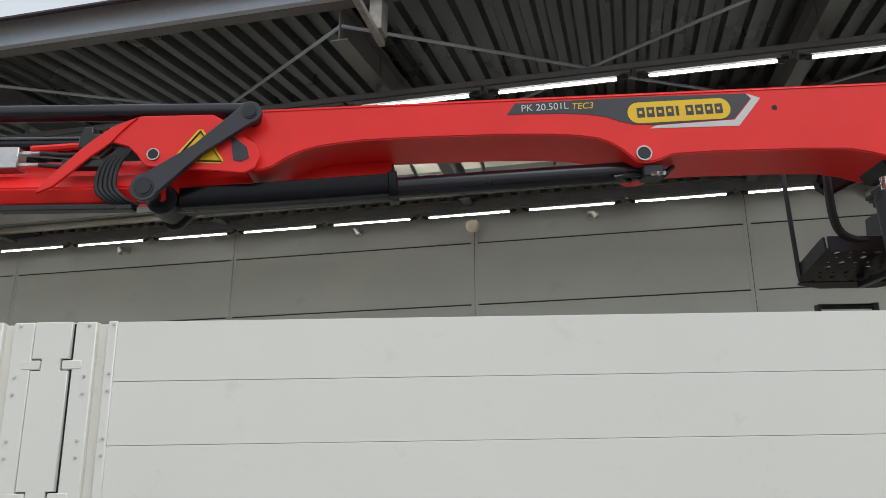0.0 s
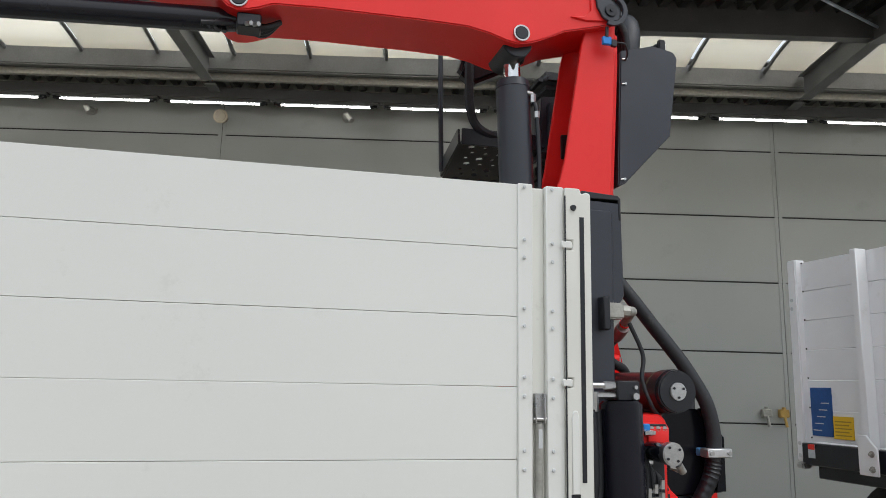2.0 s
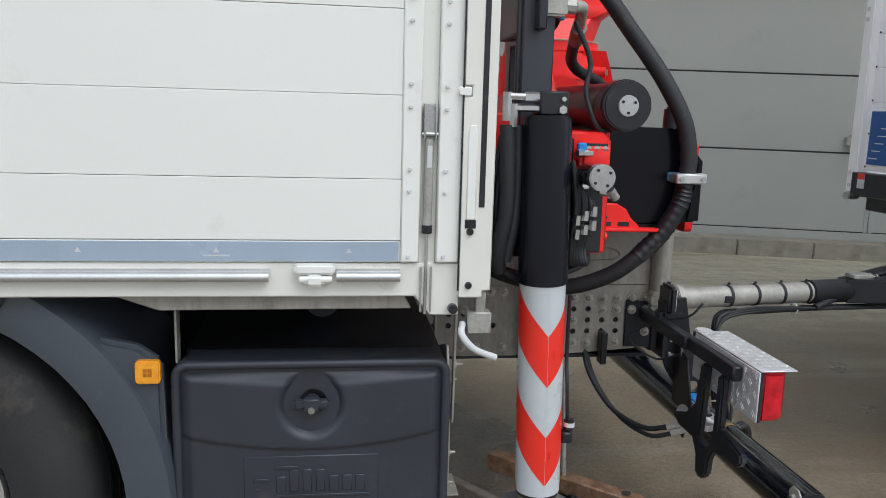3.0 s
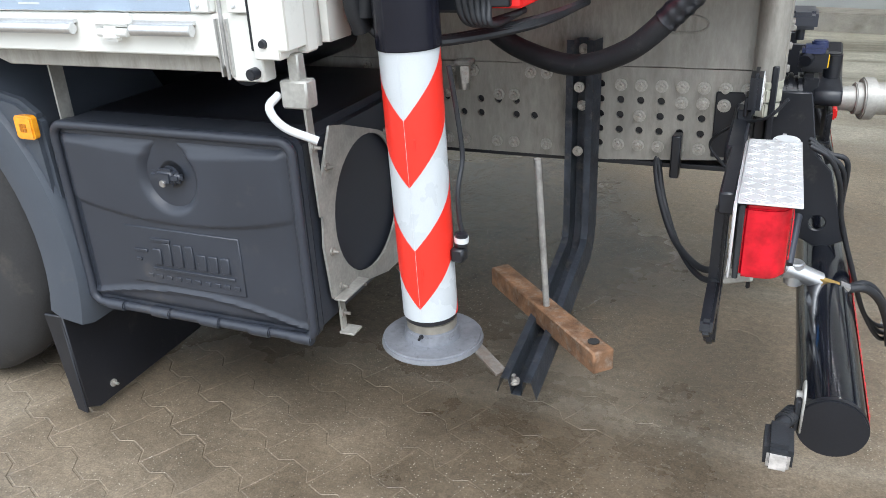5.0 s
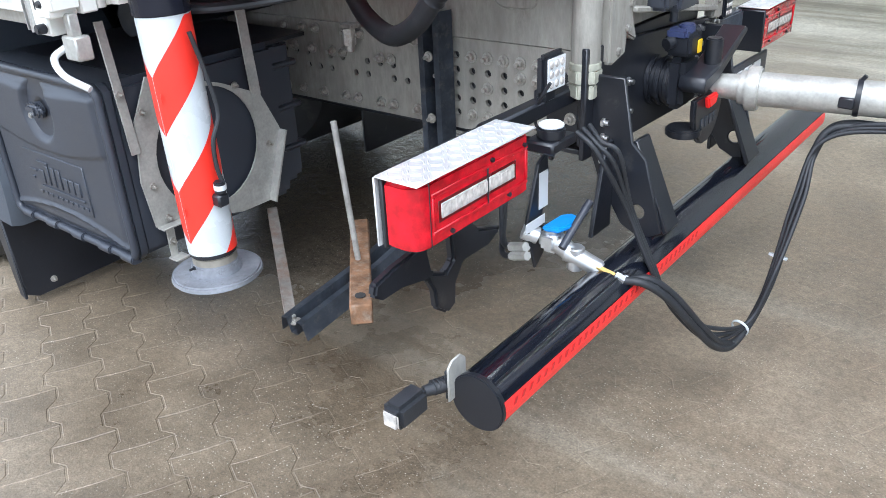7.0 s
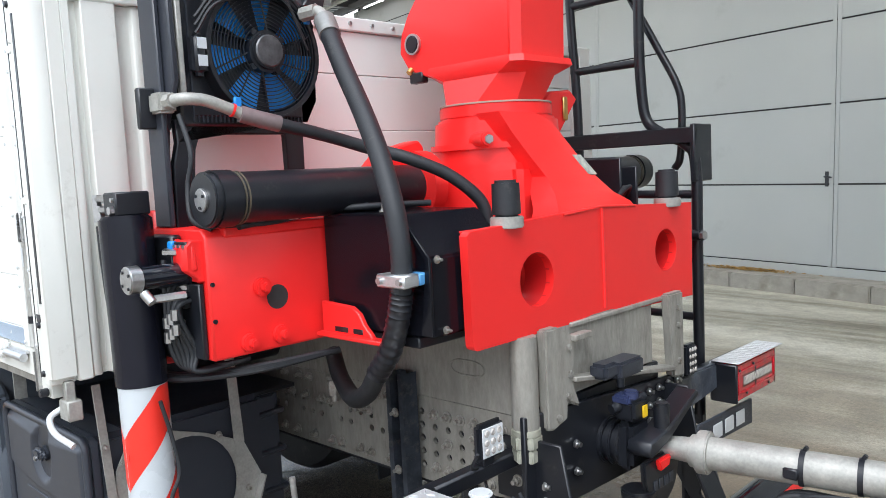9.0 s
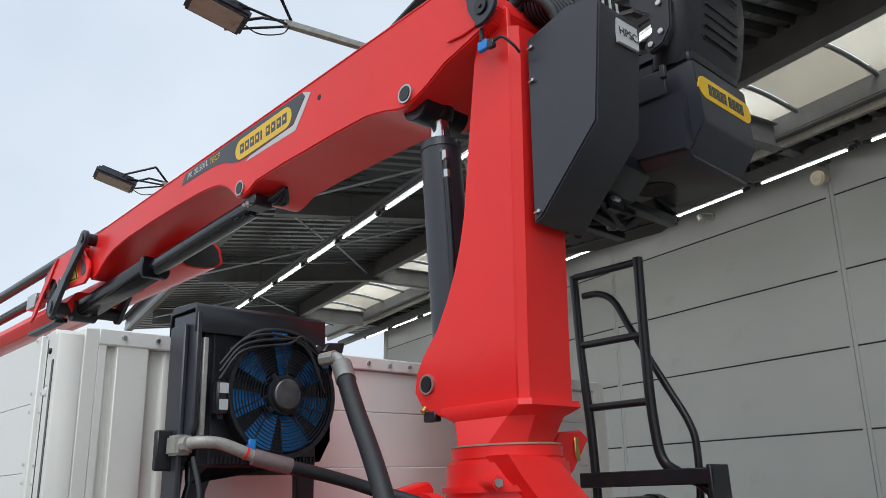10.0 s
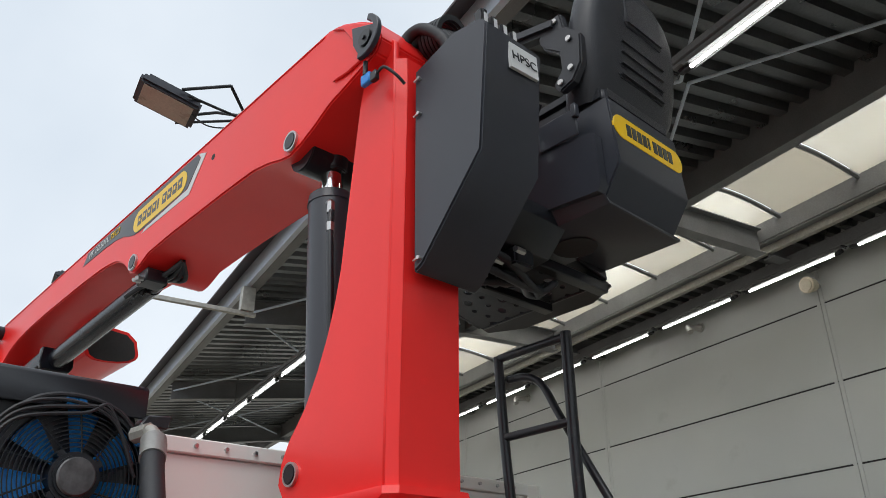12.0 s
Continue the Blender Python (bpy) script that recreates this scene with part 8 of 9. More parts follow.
def build_rear_bar():
    e = thing("underrun_bar", (2.62, CY, 0.38), "black round underrun bar with a red reflective strip", "underrun bar")
    z, x, y0, y1, r = 0.390, 2.615, 2.655, 4.83, 0.0635
    part("bar", join(cyl((x, y0, z), (x, y1, z), r, seg=48, bevel=0.004)), GLOSSBLACK, e)
    part("end_cap", cyl((x, y0 - 0.006, z), (x, y0 + 0.01, z), r + 0.0012, seg=48, bevel=0.003), BLACK, e)
    part("bar_seam", sweep([(x + (r + 0.001) * math.cos(1.0), y0 + 0.012, z + (r + 0.001) * math.sin(1.0)), (x + (r + 0.001) * math.cos(1.0), 3.20, z + (r + 0.001) * math.sin(1.0))], 0.0022, 6), BLACK, e)
    bm = bmesh.new()
    rows = [[bm.verts.new((x + (r + 0.0015) * math.cos(a), y, z + (r + 0.0015) * math.sin(a))) for a in np.linspace(-0.36, 0.36, 7)] for y in np.linspace(y0 + 0.004, y1 - 0.004, 40)]
    for a, b in zip(rows, rows[1:]):
        for k in range(6):
            bm.faces.new((a[k], a[k + 1], b[k + 1], b[k]))
    part("red_strip", bm, TAPERED, e, "red reflective strip along the bar")
    mark = surface("dark_red_print", (0.42, 0.010, 0.012), 0.4)
    several("strip_mark", [prism([(y, z + 0.003), (y + 0.009, z + 0.003), (y + 0.017, z + 0.016), (y + 0.008, z + 0.016)], "x", x + r + 0.0002, x + r + 0.0024) for y in np.arange(y0 + 0.03, 3.60, 0.028)], mark, e)
    for y, sg in ((3.40, 1), (4.09, -1)):
        o = [(2.44, 0.86), (2.53, 0.86), (2.56, 0.70), (2.60, 0.66), (2.655, 0.47), (2.60, 0.44), (2.54, 0.47), (2.47, 0.58), (2.44, 0.66)]
        part("hanger", prism(o, "y", y, y + 0.012, 0.003, holes=[(2.585, 0.515, 0.020)]), BLACK, e, "black plate hanger")
        part("hanger_web", prism([(y - 0.10 * sg, 0.46), (y, 0.46), (y, 0.70), (y - 0.04 * sg, 0.70)], "x", 2.50, 2.512, 0.002), BLACK, e)
        part("hanger_flange", prism([(2.556, 0.700), (2.568, 0.702), (2.668, 0.470), (2.655, 0.462)], "y", *sorted((y + 0.012, y + 0.085 * sg)), 0.003), BLACK, e)
    part("lamp_bar", box(2.352, 2.394, 3.02, 4.50, 0.778, 0.822, 0.006), BLACK, e)
    part("lamp_arm", prism([(4.20, 0.70), (4.52, 0.735), (4.52, 0.830), (4.20, 0.835)], "x", 2.400, 2.425, 0.006, 2), SLATE, e, "blue-black folded lamp arm")
    part("far_work_lamp", rounded(box(2.43, 2.46, 4.235, 4.300, 0.845, 0.955, 0), 0.008, 2), BLACK, e, "square work lamp")
    several("far_cell", [cyl((2.4600, 4.25 + 0.018 * i, 0.865 + 0.024 * j), (2.4625, 4.25 + 0.018 * i, 0.865 + 0.024 * j), 0.008, 0.005, 10) for i in range(3) for j in range(4)], LENSBAR, e)
    cam_ = part("corner_lamp_arm", join(box(2.545, 2.556, 2.635, 2.680, 0.395, 0.465, 0.003), cyl((2.545, 2.650, 0.425), (2.520, 2.60, 0.425), 0.016, 0.012, 14), *[ring((2.528 + 0.004 * k, 2.622 + 0.008 * k, 0.425), (0.35, 1, 0), 0.017, 0.012, 0.004, 16) for k in range(5)]), RUBBER, e, "ribbed rubber lamp arm")
    part("corner_lamp", join(rounded(box(2.495, 2.545, 2.500, 2.590, 0.395, 0.450, 0), 0.010, 2)), RUBBER, cam_)
    part("lamp_lens", rounded(box(2.500, 2.540, 2.495, 2.506, 0.400, 0.440, 0), 0.006, 2), LENSBAR, cam_, "small clear lens")
    part("arm_plate", join(prism([(2.630, 0.395), (2.690, 0.395), (2.690, 0.475), (2.672, 0.492), (2.645, 0.490), (2.630, 0.475)], "x", 2.556, 2.561, 0.002), cyl((2.561, 2.66, 0.462), (2.545, 2.66, 0.462), 0.010, seg=12), cyl((2.561, 2.66, 0.408), (2.545, 2.66, 0.408), 0.007, seg=12)), GALV, cam_)
    cam_.matrix_basis = Matrix.Translation((0, 0, -0.016)) @ cam_.matrix_basis
    # pronged black bracket beneath the near lamp
    pr = [(3.084, 0.547), (2.990, 0.580), (2.925, 0.640), (2.905, 0.775), (2.870, 0.775), (2.880, 0.620), (2.887, 0.540), (2.859, 0.520), (2.814, 0.540), (2.800, 0.600), (2.795, 0.775), (2.762, 0.775), (2.761, 0.618), (2.692, 0.609), (2.631, 0.594), (2.624, 0.568), (2.653, 0.548), (2.716, 0.549), (2.794, 0.532), (2.816, 0.491), (2.821, 0.441), (2.859, 0.412), (2.891, 0.426), (2.895, 0.479), (2.925, 0.521), (3.026, 0.520)]
    part("prong_bracket", prism(pr, "x", 2.358, 2.382, 0.006, 2), BLACK, e, "black pronged hose bracket")
    # work lamp on the lamp bar
    wl_ = part("work_lamp", rounded(box(2.384, 2.412, 3.222, 3.322, 0.840, 0.938, 0), 0.010, 2), BLACK, e, "square work lamp with bright cells")
    part("lamp_glass", box(2.4115, 2.4145, 3.232, 3.312, 0.850, 0.928, 0.002), PALE, wl_)
    several("cell", [cyl((2.4140, 3.248 + 0.024 * i, 0.865 + 0.024 * j), (2.4175, 3.248 + 0.024 * i, 0.865 + 0.024 * j), 0.0105, 0.007, 12) for i in range(3) for j in range(3)], LENSBAR, wl_)
    part("lamp_foot", join(box(2.362, 2.398, 3.250, 3.294, 0.818, 0.845, 0.003), box(2.376, 2.386, 3.240, 3.304, 0.830, 0.880, 0.003)), BLACK, wl_)
    # coupling heads, tap with the blue lever, lines
    tp = part("air_tap", join(rounded(box(2.50, 2.56, 3.13, 3.19, 0.515, 0.575, 0), 0.015, 3), cyl((2.54, 3.16, 0.545), (2.60, 3.175, 0.50), 0.026, 0.022, 16, 0.004), cyl((2.50, 3.14, 0.555), (2.47, 3.12, 0.57), 0.022, seg=14)), ALU, e, "cast coupling head with a blue lever")
    part("blue_lever", prism([(2.520, 3.125), (2.562, 3.132), (2.580, 3.182), (2.572, 3.220), (2.545, 3.230), (2.524, 3.206)], "z", 0.578, 0.594, 0.005, 2), BLUE, tp)
    part("pin_lever", join(cyl((2.575, 3.13, 0.545), (2.585, 3.235, 0.625), 0.010, seg=12), cyl((2.585, 3.232, 0.622), (2.586, 3.242, 0.630), 0.0105, seg=12)), CHARCOAL, tp)
    part("grey_cup", join(cyl((2.565, 3.165, 0.522), (2.656, 3.184, 0.486), 0.026, 0.021, 20, 0.004), cyl((2.592, 3.170, 0.538), (2.592, 3.170, 0.476), 0.022, seg=20, bevel=0.004)), ALU, tp)
    several("brass_union", [cyl((2.648, 3.171, 0.496), (2.694, 3.178, 0.482), 0.010, seg=6), cyl((2.650, 3.192, 0.484), (2.696, 3.198, 0.470), 0.010, seg=6)], BRASS, tp)
    several("steel_union", [cyl((2.694, 3.180, 0.482), (2.716, 3.186, 0.472), 0.014, seg=6), cyl((2.696, 3.200, 0.470), (2.718, 3.206, 0.461), 0.014, seg=6)], STEEL, tp)
    part("tap_plate", prism([(3.14, 0.46), (3.10, 0.60), (3.15, 0.74), (3.19, 0.76), (3.20, 0.70), (3.17, 0.60), (3.19, 0.50)], "x", 2.485, 2.495, 0.003), BLACK, tp)
    several("white_label", [box(2.4955, 2.497, 3.150, 3.190, 0.620, 0.715, 0), box(2.50, 2.502, 3.085, 3.17, 0.580, 0.605, 0)], PALE, tp, "pale label with plain bars")
    tp.matrix_basis = Matrix.Translation((-0.055, 0.004, -0.040))
    part("socket", join(cyl((2.478, 3.145, 0.775), (2.478, 3.145, 0.803), 0.032, 0.034, 20, 0.004), rounded(box(2.43, 2.51, 3.10, 3.21, 0.748, 0.776, 0), 0.006, 1)), BLACK, e)
    part("white_cap", cyl((2.478, 3.145, 0.803), (2.478, 3.145, 0.812), 0.031, 0.028, 28, 0.003), PALE, e, "white round cap")
    # lines that loop down towards the drawbar
    for k, (r_, dy) in enumerate(((0.0105, 0.0), (0.0105, 0.026))):
        hose("air_line", [(2.658, 3.188 + dy * 0.8, 0.434 - 0.01 * k), (2.705, 3.212 + dy, 0.428), (2.750, 3.265 + dy, 0.370), (2.795, 3.355 + dy, 0.25), (2.82, 3.46 + dy, 0.15), (2.84, 3.56 + dy, 0.130), (2.86, 3.70 + dy, 0.24), (2.87, 3.79 + dy, 0.45), (2.885, 3.84 + dy, 0.60), (2.93, 3.87 + dy, 0.670), (3.10, 3.90 + dy, 0.672), (3.40, 3.95 + dy, 0.672), (3.9, 4.03 + dy, 0.66)], r_, e, RUBBER, "black air line")
    for k in range(3):
        hose("electric_line", [(2.53, 3.17 + 0.03 * k, 0.79), (2.575, 3.165 + 0.02 * k, 0.765), (2.605 + 0.006 * k, 3.19 + 0.012 * k, 0.70 + 0.02 * k), (2.627, 3.253 + 0.01 * k, 0.59), (2.674, 3.290 + 0.01 * k, 0.444), (2.73, 3.35, 0.29), (2.80, 3.46, 0.165 + 0.02 * k), (2.85, 3.60, 0.17), (2.862 + 0.012 * k, 3.69 - 0.02 * k, 0.28 + 0.02 * k), (2.872 + 0.014 * k, 3.78 - 0.012 * k, 0.49), (2.90, 3.84 + 0.01 * k, 0.63), (3.05, 3.875, 0.675 + 0.01 * k), (3.4, 3.93, 0.68)], 0.0062, e, RUBBER, "black electric line")
    for p, d in (((2.865, 3.735, 0.32), (0.1, 0.4, 1)), ((2.835, 3.58, 0.155), (0.2, 1, 0.35)), ((3.30, 3.935, 0.675), (1, 0.17, 0))):
        part("cable_tie", ring(p, d, 0.026, 0.0235, 0.007, 20), STRIPEWHITE, e, "white cable tie")
    hose("frame_line", [(2.15, 3.44, 0.70), (2.17, 3.40, 0.58), (2.23, 3.30, 0.475), (2.31, 3.19, 0.445), (2.375, 3.135, 0.468)], 0.009, e)
    hose("frame_line", [(2.16, 3.43, 0.66), (2.19, 3.38, 0.55), (2.25, 3.28, 0.455), (2.32, 3.17, 0.425), (2.385, 3.12, 0.450)], 0.008, e)
    several("line_union", [cyl((2.370, 3.138, 0.466), (2.430, 3.115, 0.492), 0.013, seg=6), cyl((2.380, 3.124, 0.448), (2.440, 3.105, 0.474), 0.012, seg=6)], GALV, e)
    part("line_box", rounded(box(2.20, 2.225, 3.37, 3.415, 0.615, 0.735, 0), 0.004, 1), BLACK, e)
    hose("lamp_wire", [(2.47, 3.15, 0.90), (2.43, 3.17, 0.85), (2.36, 3.28, 0.80), (2.30, 3.36, 0.72), (2.38, 3.30, 0.66), (2.44, 3.22, 0.70)], 0.004, e)
    # square maker's plate on the far side with plain bars
    mp_ = part("name_board", prism([(4.31, 0.655), (4.76, 0.645), (4.76, 0.545), (4.31, 0.56)], "x", 2.44, 2.452, 0.004), PLASTIC, e, "black board with raised plain bars")
    several("board_bar", [box(2.452, 2.457, 4.42 + 0.095 * i, 4.49 + 0.095 * i, 0.570, 0.625, 0.002) for i in range(3)], PALE, mp_)


build_rear_bar()


# ---------------------------------------------------------------- folded support channel and loose iron under the frame
def build_support():
    e = thing("support_channel", (1.95, 3.1, 0.25), "slate-dark bent steel channel hanging under the frame", "bracket")

    def section(p, t, w=0.098, d=0.050):
        t = Vector(t).normalized()
        n = Vector((1, 0, 0)).cross(t).normalized()
        pts = [(-w / 2, 0), (-w / 2 + 0.012, -d), (-0.018, -d), (-0.012, -0.006), (0.012, -0.006), (0.018, -d), (w / 2 - 0.012, -d), (w / 2, 0)]
        return [Vector(p) + Vector((1, 0, 0)) * a + n * b for a, b in pts]
    stations = [((1.950, 3.400, 0.985), (0, 0, -1)), ((1.950, 3.400, 0.45), (0, 0, -1)), ((1.950, 3.385, 0.40), (0, -0.4, -1)), ((1.952, 3.34, 0.365), (0, -1, -0.5)), ((1.955, 3.05, 0.300), (0, -1, -0.22)), ((1.960, 2.735, 0.262), (0, -1, -0.12))]
    bm = bmesh.new()
    rows = [[bm.verts.new(v) for v in section(p, t)] for p, t in stations]
    for a, b in zip(rows, rows[1:]):
        for k in range(7):
            bm.faces.new((a[k], a[k + 1], b[k + 1], b[k]))
    bmesh.ops.solidify(bm, geom=bm.faces[:], thickness=0.006)
    part("channel", bm, SLATE, e)
    for z in (0.955, 0.86, 0.80, 0.68):
        part("bolt", hexbolt((1.950, 3.352 if z in (0.86, 0.68) else 3.392, z), (0, -1, 0), 0.010, 0.008), BOLT, e)
    part("bolt", hexbolt((1.950, 2.752, 0.292), (0, -0.2, 1), 0.010, 0.008), BOLT, e)
    st = prism([(-0.016, 0), (0.016, 0), (0.016, 0.50), (-0.016, 0.50)], "y", -0.004, 0.004, 0.001)
    a, b = Vector((1.915, 2.765, 0.300)), Vector((1.515, 3.063, 0.395))
    st.transform(Matrix.Translation(a) @ (b - a).to_track_quat("Z", "Y").to_matrix().to_4x4() @ Matrix.Diagonal((1, 1, (b - a).length / 0.5, 1)))
    part("stay", st, STAY, e, "thin worn flat stay")
    # galvanised guard ring with a large round opening
    gd = thing("oval_guard", (1.53, 2.88, 0.40), "galvanised bracket ring with a large oval opening beside the tool box", "bracket")
    outer = [(2.675, 0.485), (2.660, 0.620), (2.680, 0.780), (2.735, 0.885), (2.800, 0.870), (2.960, 0.815), (3.085, 0.755), (3.140, 0.635), (3.110, 0.520), (3.060, 0.425), (2.960, 0.425), (2.780, 0.470)]
    part("guard_plate", oval_plate(outer, (2.885, 0.650), 0.168, 0.172, 1.520, 1.526), GALV, gd)
    part("guard_flange", prism([(3.136, 0.632), (3.142, 0.632), (3.066, 0.424), (3.060, 0.427)], "x", 1.526, 1.556), GALV, gd)
    part("guard_flange", box(1.526, 1.556, 2.676, 2.80, 0.480, 0.485, 0.001), GALV, gd)
    part("strap", prism([(3.050, 0.76), (3.085, 0.755), (3.066, 1.12), (3.036, 1.12)], "x", 1.526, 1.532, 0.001), GALV, gd)
    part("strap", prism([(2.650, 0.70), (2.676, 0.70), (2.655, 1.04), (2.632, 1.04)], "x", 1.526, 1.532, 0.001), GALV, gd)
    part("foot_strap", join(prism([(2.700, 0.50), (2.726, 0.50), (2.722, 0.385), (2.700, 0.385)], "x", 1.520, 1.526, 0.001), box(1.520, 1.560, 2.692, 2.735, 0.380, 0.386, 0.001)), GALV, gd)
    for y, z in ((2.690, 0.60), (2.705, 0.80), (2.715, 0.50), (2.80, 0.465), (3.09, 0.60), (3.00, 0.80), (2.652, 0.86), (2.711, 0.43)):
        part("bolt", hexbolt((1.532 if z == 0.86 else 1.526, y, z), (1, 0, 0), 0.007, 0.005), BOLT, gd)
    gd.matrix_basis = Matrix.Translation((0.014, -0.020, 0.013)) @ gd.matrix_basis


def oval_plate(outline, c, a, b, x0, x1):
    bm = bmesh.new()
    inner = [(c[0] + a * math.cos(t), c[1] + b * math.sin(t)) for t in np.linspace(0, math.tau, 37)[:-1]]
    rings = []
    for x in (x0, x1):
        edges = []
        for lp in (outline, inner):
            vs = [bm.verts.new((x, p[0], p[1])) for p in lp]
            rings.append(vs)
            edges += [bm.edges.new((vs[i], vs[(i + 1) % len(vs)])) for i in range(len(vs))]
        bmesh.ops.triangle_fill(bm, use_beauty=True, edges=edges)
    for lo, hi in ((rings[0], rings[2]), (rings[1], rings[3])):
        for i in range(len(lo)):
            bm.faces.new((lo[i], lo[(i + 1) % len(lo)], hi[(i + 1) % len(lo)], hi[i]))
    return bm


def build_loose_iron():
    e = thing("rusty_bar", (1.96, 3.0, 0.33), "rusty square steel bar with a thin rod, resting on the channel", "steel bar")
    a, b = Vector((2.150, 2.800, 0.358)), Vector((1.770, 3.190, 0.345))
    bar = rounded(box(-0.028, 0.028, -0.028, 0.028, 0, (b - a).length, 0), 0.004, 1)
    bar.transform(Matrix.Translation(a) @ (b - a).to_track_quat("Z", "Y").to_matrix().to_4x4())
    br = part("bar", bar, RUST, e)
    part("hole", cyl((2.118, 2.833, 0.3875), (2.118, 2.833, 0.389), 0.014, seg=16), JOINT, br)
    part("rod", cyl((1.965, 2.985, 0.36), (1.942, 2.970, 0.775), 0.0085, seg=10), surface("grey_worn_rod", (0.34, 0.33, 0.31), 0.6, metal=0.4, vary=0.3, scale=30, bump=0.4, bscale=150), e, "thin grey rod")


build_support()
build_loose_iron()


# ---------------------------------------------------------------- the trailer behind
def build_trailer():
    tr = thing("trailer", (4.9, 4.4, 0.0), "white-boarded drawbar trailer with a galvanised drawbar", "trailer")
    A, ang = Vector((4.43, 5.28, 0)), radians(TRAILER_TURN)
    along, back = Vector((math.cos(ang), math.sin(ang), 0)), Vector((-math.sin(ang), math.cos(ang), 0))
    m = Matrix((along, back, Vector((0, 0, 1)))).transposed().to_4x4()
    m.translation = A

    def p(name, bm, mat, parent=tr, label=""):
        bm.transform(m)
        return part(name, bm, mat, parent, label)
    W = 2.48
    for i in range(6):
        p("board", box(0.075, W - 0.075, 0.03, 0.055, 1.225 + 0.205 * i + 0.0015, 1.225 + 0.205 * (i + 1) - 0.0015, 0.002), TRAILERWHITE)
    for x in (0.0, W - 0.085):
        p("corner_post", box(x, x + 0.085, -0.02, 0.07, 1.09, 2.475, 0.008, 2), TRAILERWHITE)
    for z in (2.19, 2.13, 1.21, 1.13):
        p("post_bolt", cyl((0.035, -0.021, z), (0.035, -0.026, z), 0.013, seg=14), PALE)
    for x in (0.62, 1.80):
        p("stanchion", box(x, x + 0.055, -0.055, 0.03, 1.10, 2.46, 0.006), TRAILERWHITE)
        p("foot_gusset", prism([(x - 0.02, 1.06), (x + 0.13, 1.06), (x + 0.13, 1.22), (x + 0.05, 1.30), (x - 0.02, 1.30)], "y", -0.075, -0.06, 0.004), TRAILERWHITE)
        for z in (1.10, 1.19):
            p("gusset_bolt", hexbolt((x + 0.09, -0.076, z), (0, -1, 0), 0.014, 0.010), BOLT)
    rv = [cyl((0.095, 0.0295, 1.25 + 0.2 * k), (0.095, 0.026, 1.25 + 0.2 * k), 0.006, seg=8) for k in range(7)]
    p("rivets", join(*rv), BLACK)
    p("front_beam", box(0.06, W, -0.03, 0.05, 1.07, 1.215, 0.006), BLACK, tr, "black front beam")
    p("blue_sign", box(0.11, 0.30, 0.022, 0.030, 1.265, 1.585, 0.001), surface("blue_sign", (0.012, 0.085, 0.30), 0.35), tr, "blue information plate with plain lines")
    p("sign_lines", join(*[box(0.125 + 0.02 * k, 0.20 + 0.02 * k, 0.0205, 0.0225, 1.30 + 0.045 * k, 1.306 + 0.045 * k, 0) for k in range(5)]), PALE)
    p("yellow_sign", box(0.305, 0.475, 0.022, 0.030, 1.255, 1.400, 0.001), YELLOW, tr, "yellow plate with plain bars")
    p("sign_bars", join(*[box(0.32, 0.46 - 0.02 * (k % 2), 0.0205, 0.0225, 1.275 + 0.022 * k, 1.283 + 0.022 * k, 0) for k in range(5)]), surface("dull_yellow", (0.45, 0.28, 0.02), 0.5))
    p("yellow_sign", box(1.05, 1.16, 0.022, 0.030, 1.245, 1.30, 0.001), YELLOW)
    p("small_label", join(box(0.125, 0.185, -0.036, -0.030, 1.12, 1.21, 0.001)), STRIPEWHITE, tr, "white and red label")
    p("small_label_top", box(0.125, 0.185, -0.037, -0.030, 1.175, 1.21, 0.001), STRIPERED)
    p("small_label", box(0.93, 1.05, -0.036, -0.030, 1.09, 1.20, 0.001), PALE)
    p("corner_lamp", join(rounded(box(0.03, 0.10, -0.06, 0.02, 1.045, 1.085, 0), 0.01, 2)), STEEL)
    p("side_wall", join(box(0.0, 0.035, 0.075, 6.0, 1.10, 2.46, 0.004), box(W - 0.035, W, 0.075, 6.0, 1.10, 2.46, 0.004)), TRAILERWHITE)
    p("bed_frame", box(0.10, W - 0.10, 0.06, 6.0, 0.98, 1.09, 0.006), BLACK)
    p("turntable", join(cyl((W / 2, 0.7, 0.86), (W / 2, 0.7, 0.98), 0.55, seg=40, bevel=0.01), box(W / 2 - 0.45, W / 2 + 0.45, 0.25, 1.15, 0.72, 0.86, 0.01)), BLACK)
    for s in (0.10, W - 0.38):
        wh = spin([(0.0, 0.05), (0.26, 0.05), (0.28, 0.0), (0.42, -0.02), (0.485, 0.02), (0.49, 0.14), (0.485, 0.26), (0.40, 0.28), (0.0, 0.26)], Vector((0, 0, 0.49)), 40)
        wh.transform(Matrix.Translation((s, 0.75, 0)) @ Matrix.Rotation(radians(90), 4, "Z") @ Matrix.Translation((0, -0.28, 0)))
        p("wheel", wh, TYRE)
    # drawbar, laid in the truck's axes
    a, b = Vector((2.66, 3.855, 0.745)), Vector((3.42, 3.99, 0.742))
    d = (b - a).normalized()
    pipe = part("drawbar_pipe", join(cyl(a, b, 0.047, seg=32, bevel=0.003), cyl(a + d * 0.02, a + d * 0.055, 0.062, seg=32, bevel=0.004), cyl(a - d * 0.16, a + d * 0.01, 0.026, 0.038, 24)), GALV, tr, "galvanised drawbar pipe")
    part("towing_eye", ring(a - d * 0.17, (0, 0, 1), 0.055, 0.030, 0.045, 28), STEEL, tr)
    for s in (0.30, 0.44, 0.58, 0.72):
        part("strap", join(ring(a + d * s, d, 0.050, 0.0465, 0.014, 28), cyl(a + d * s + Vector((0, 0, 0.045)), a + d * s + Vector((0.01, 0, 0.06)), 0.006, seg=8)), BLACK, pipe)
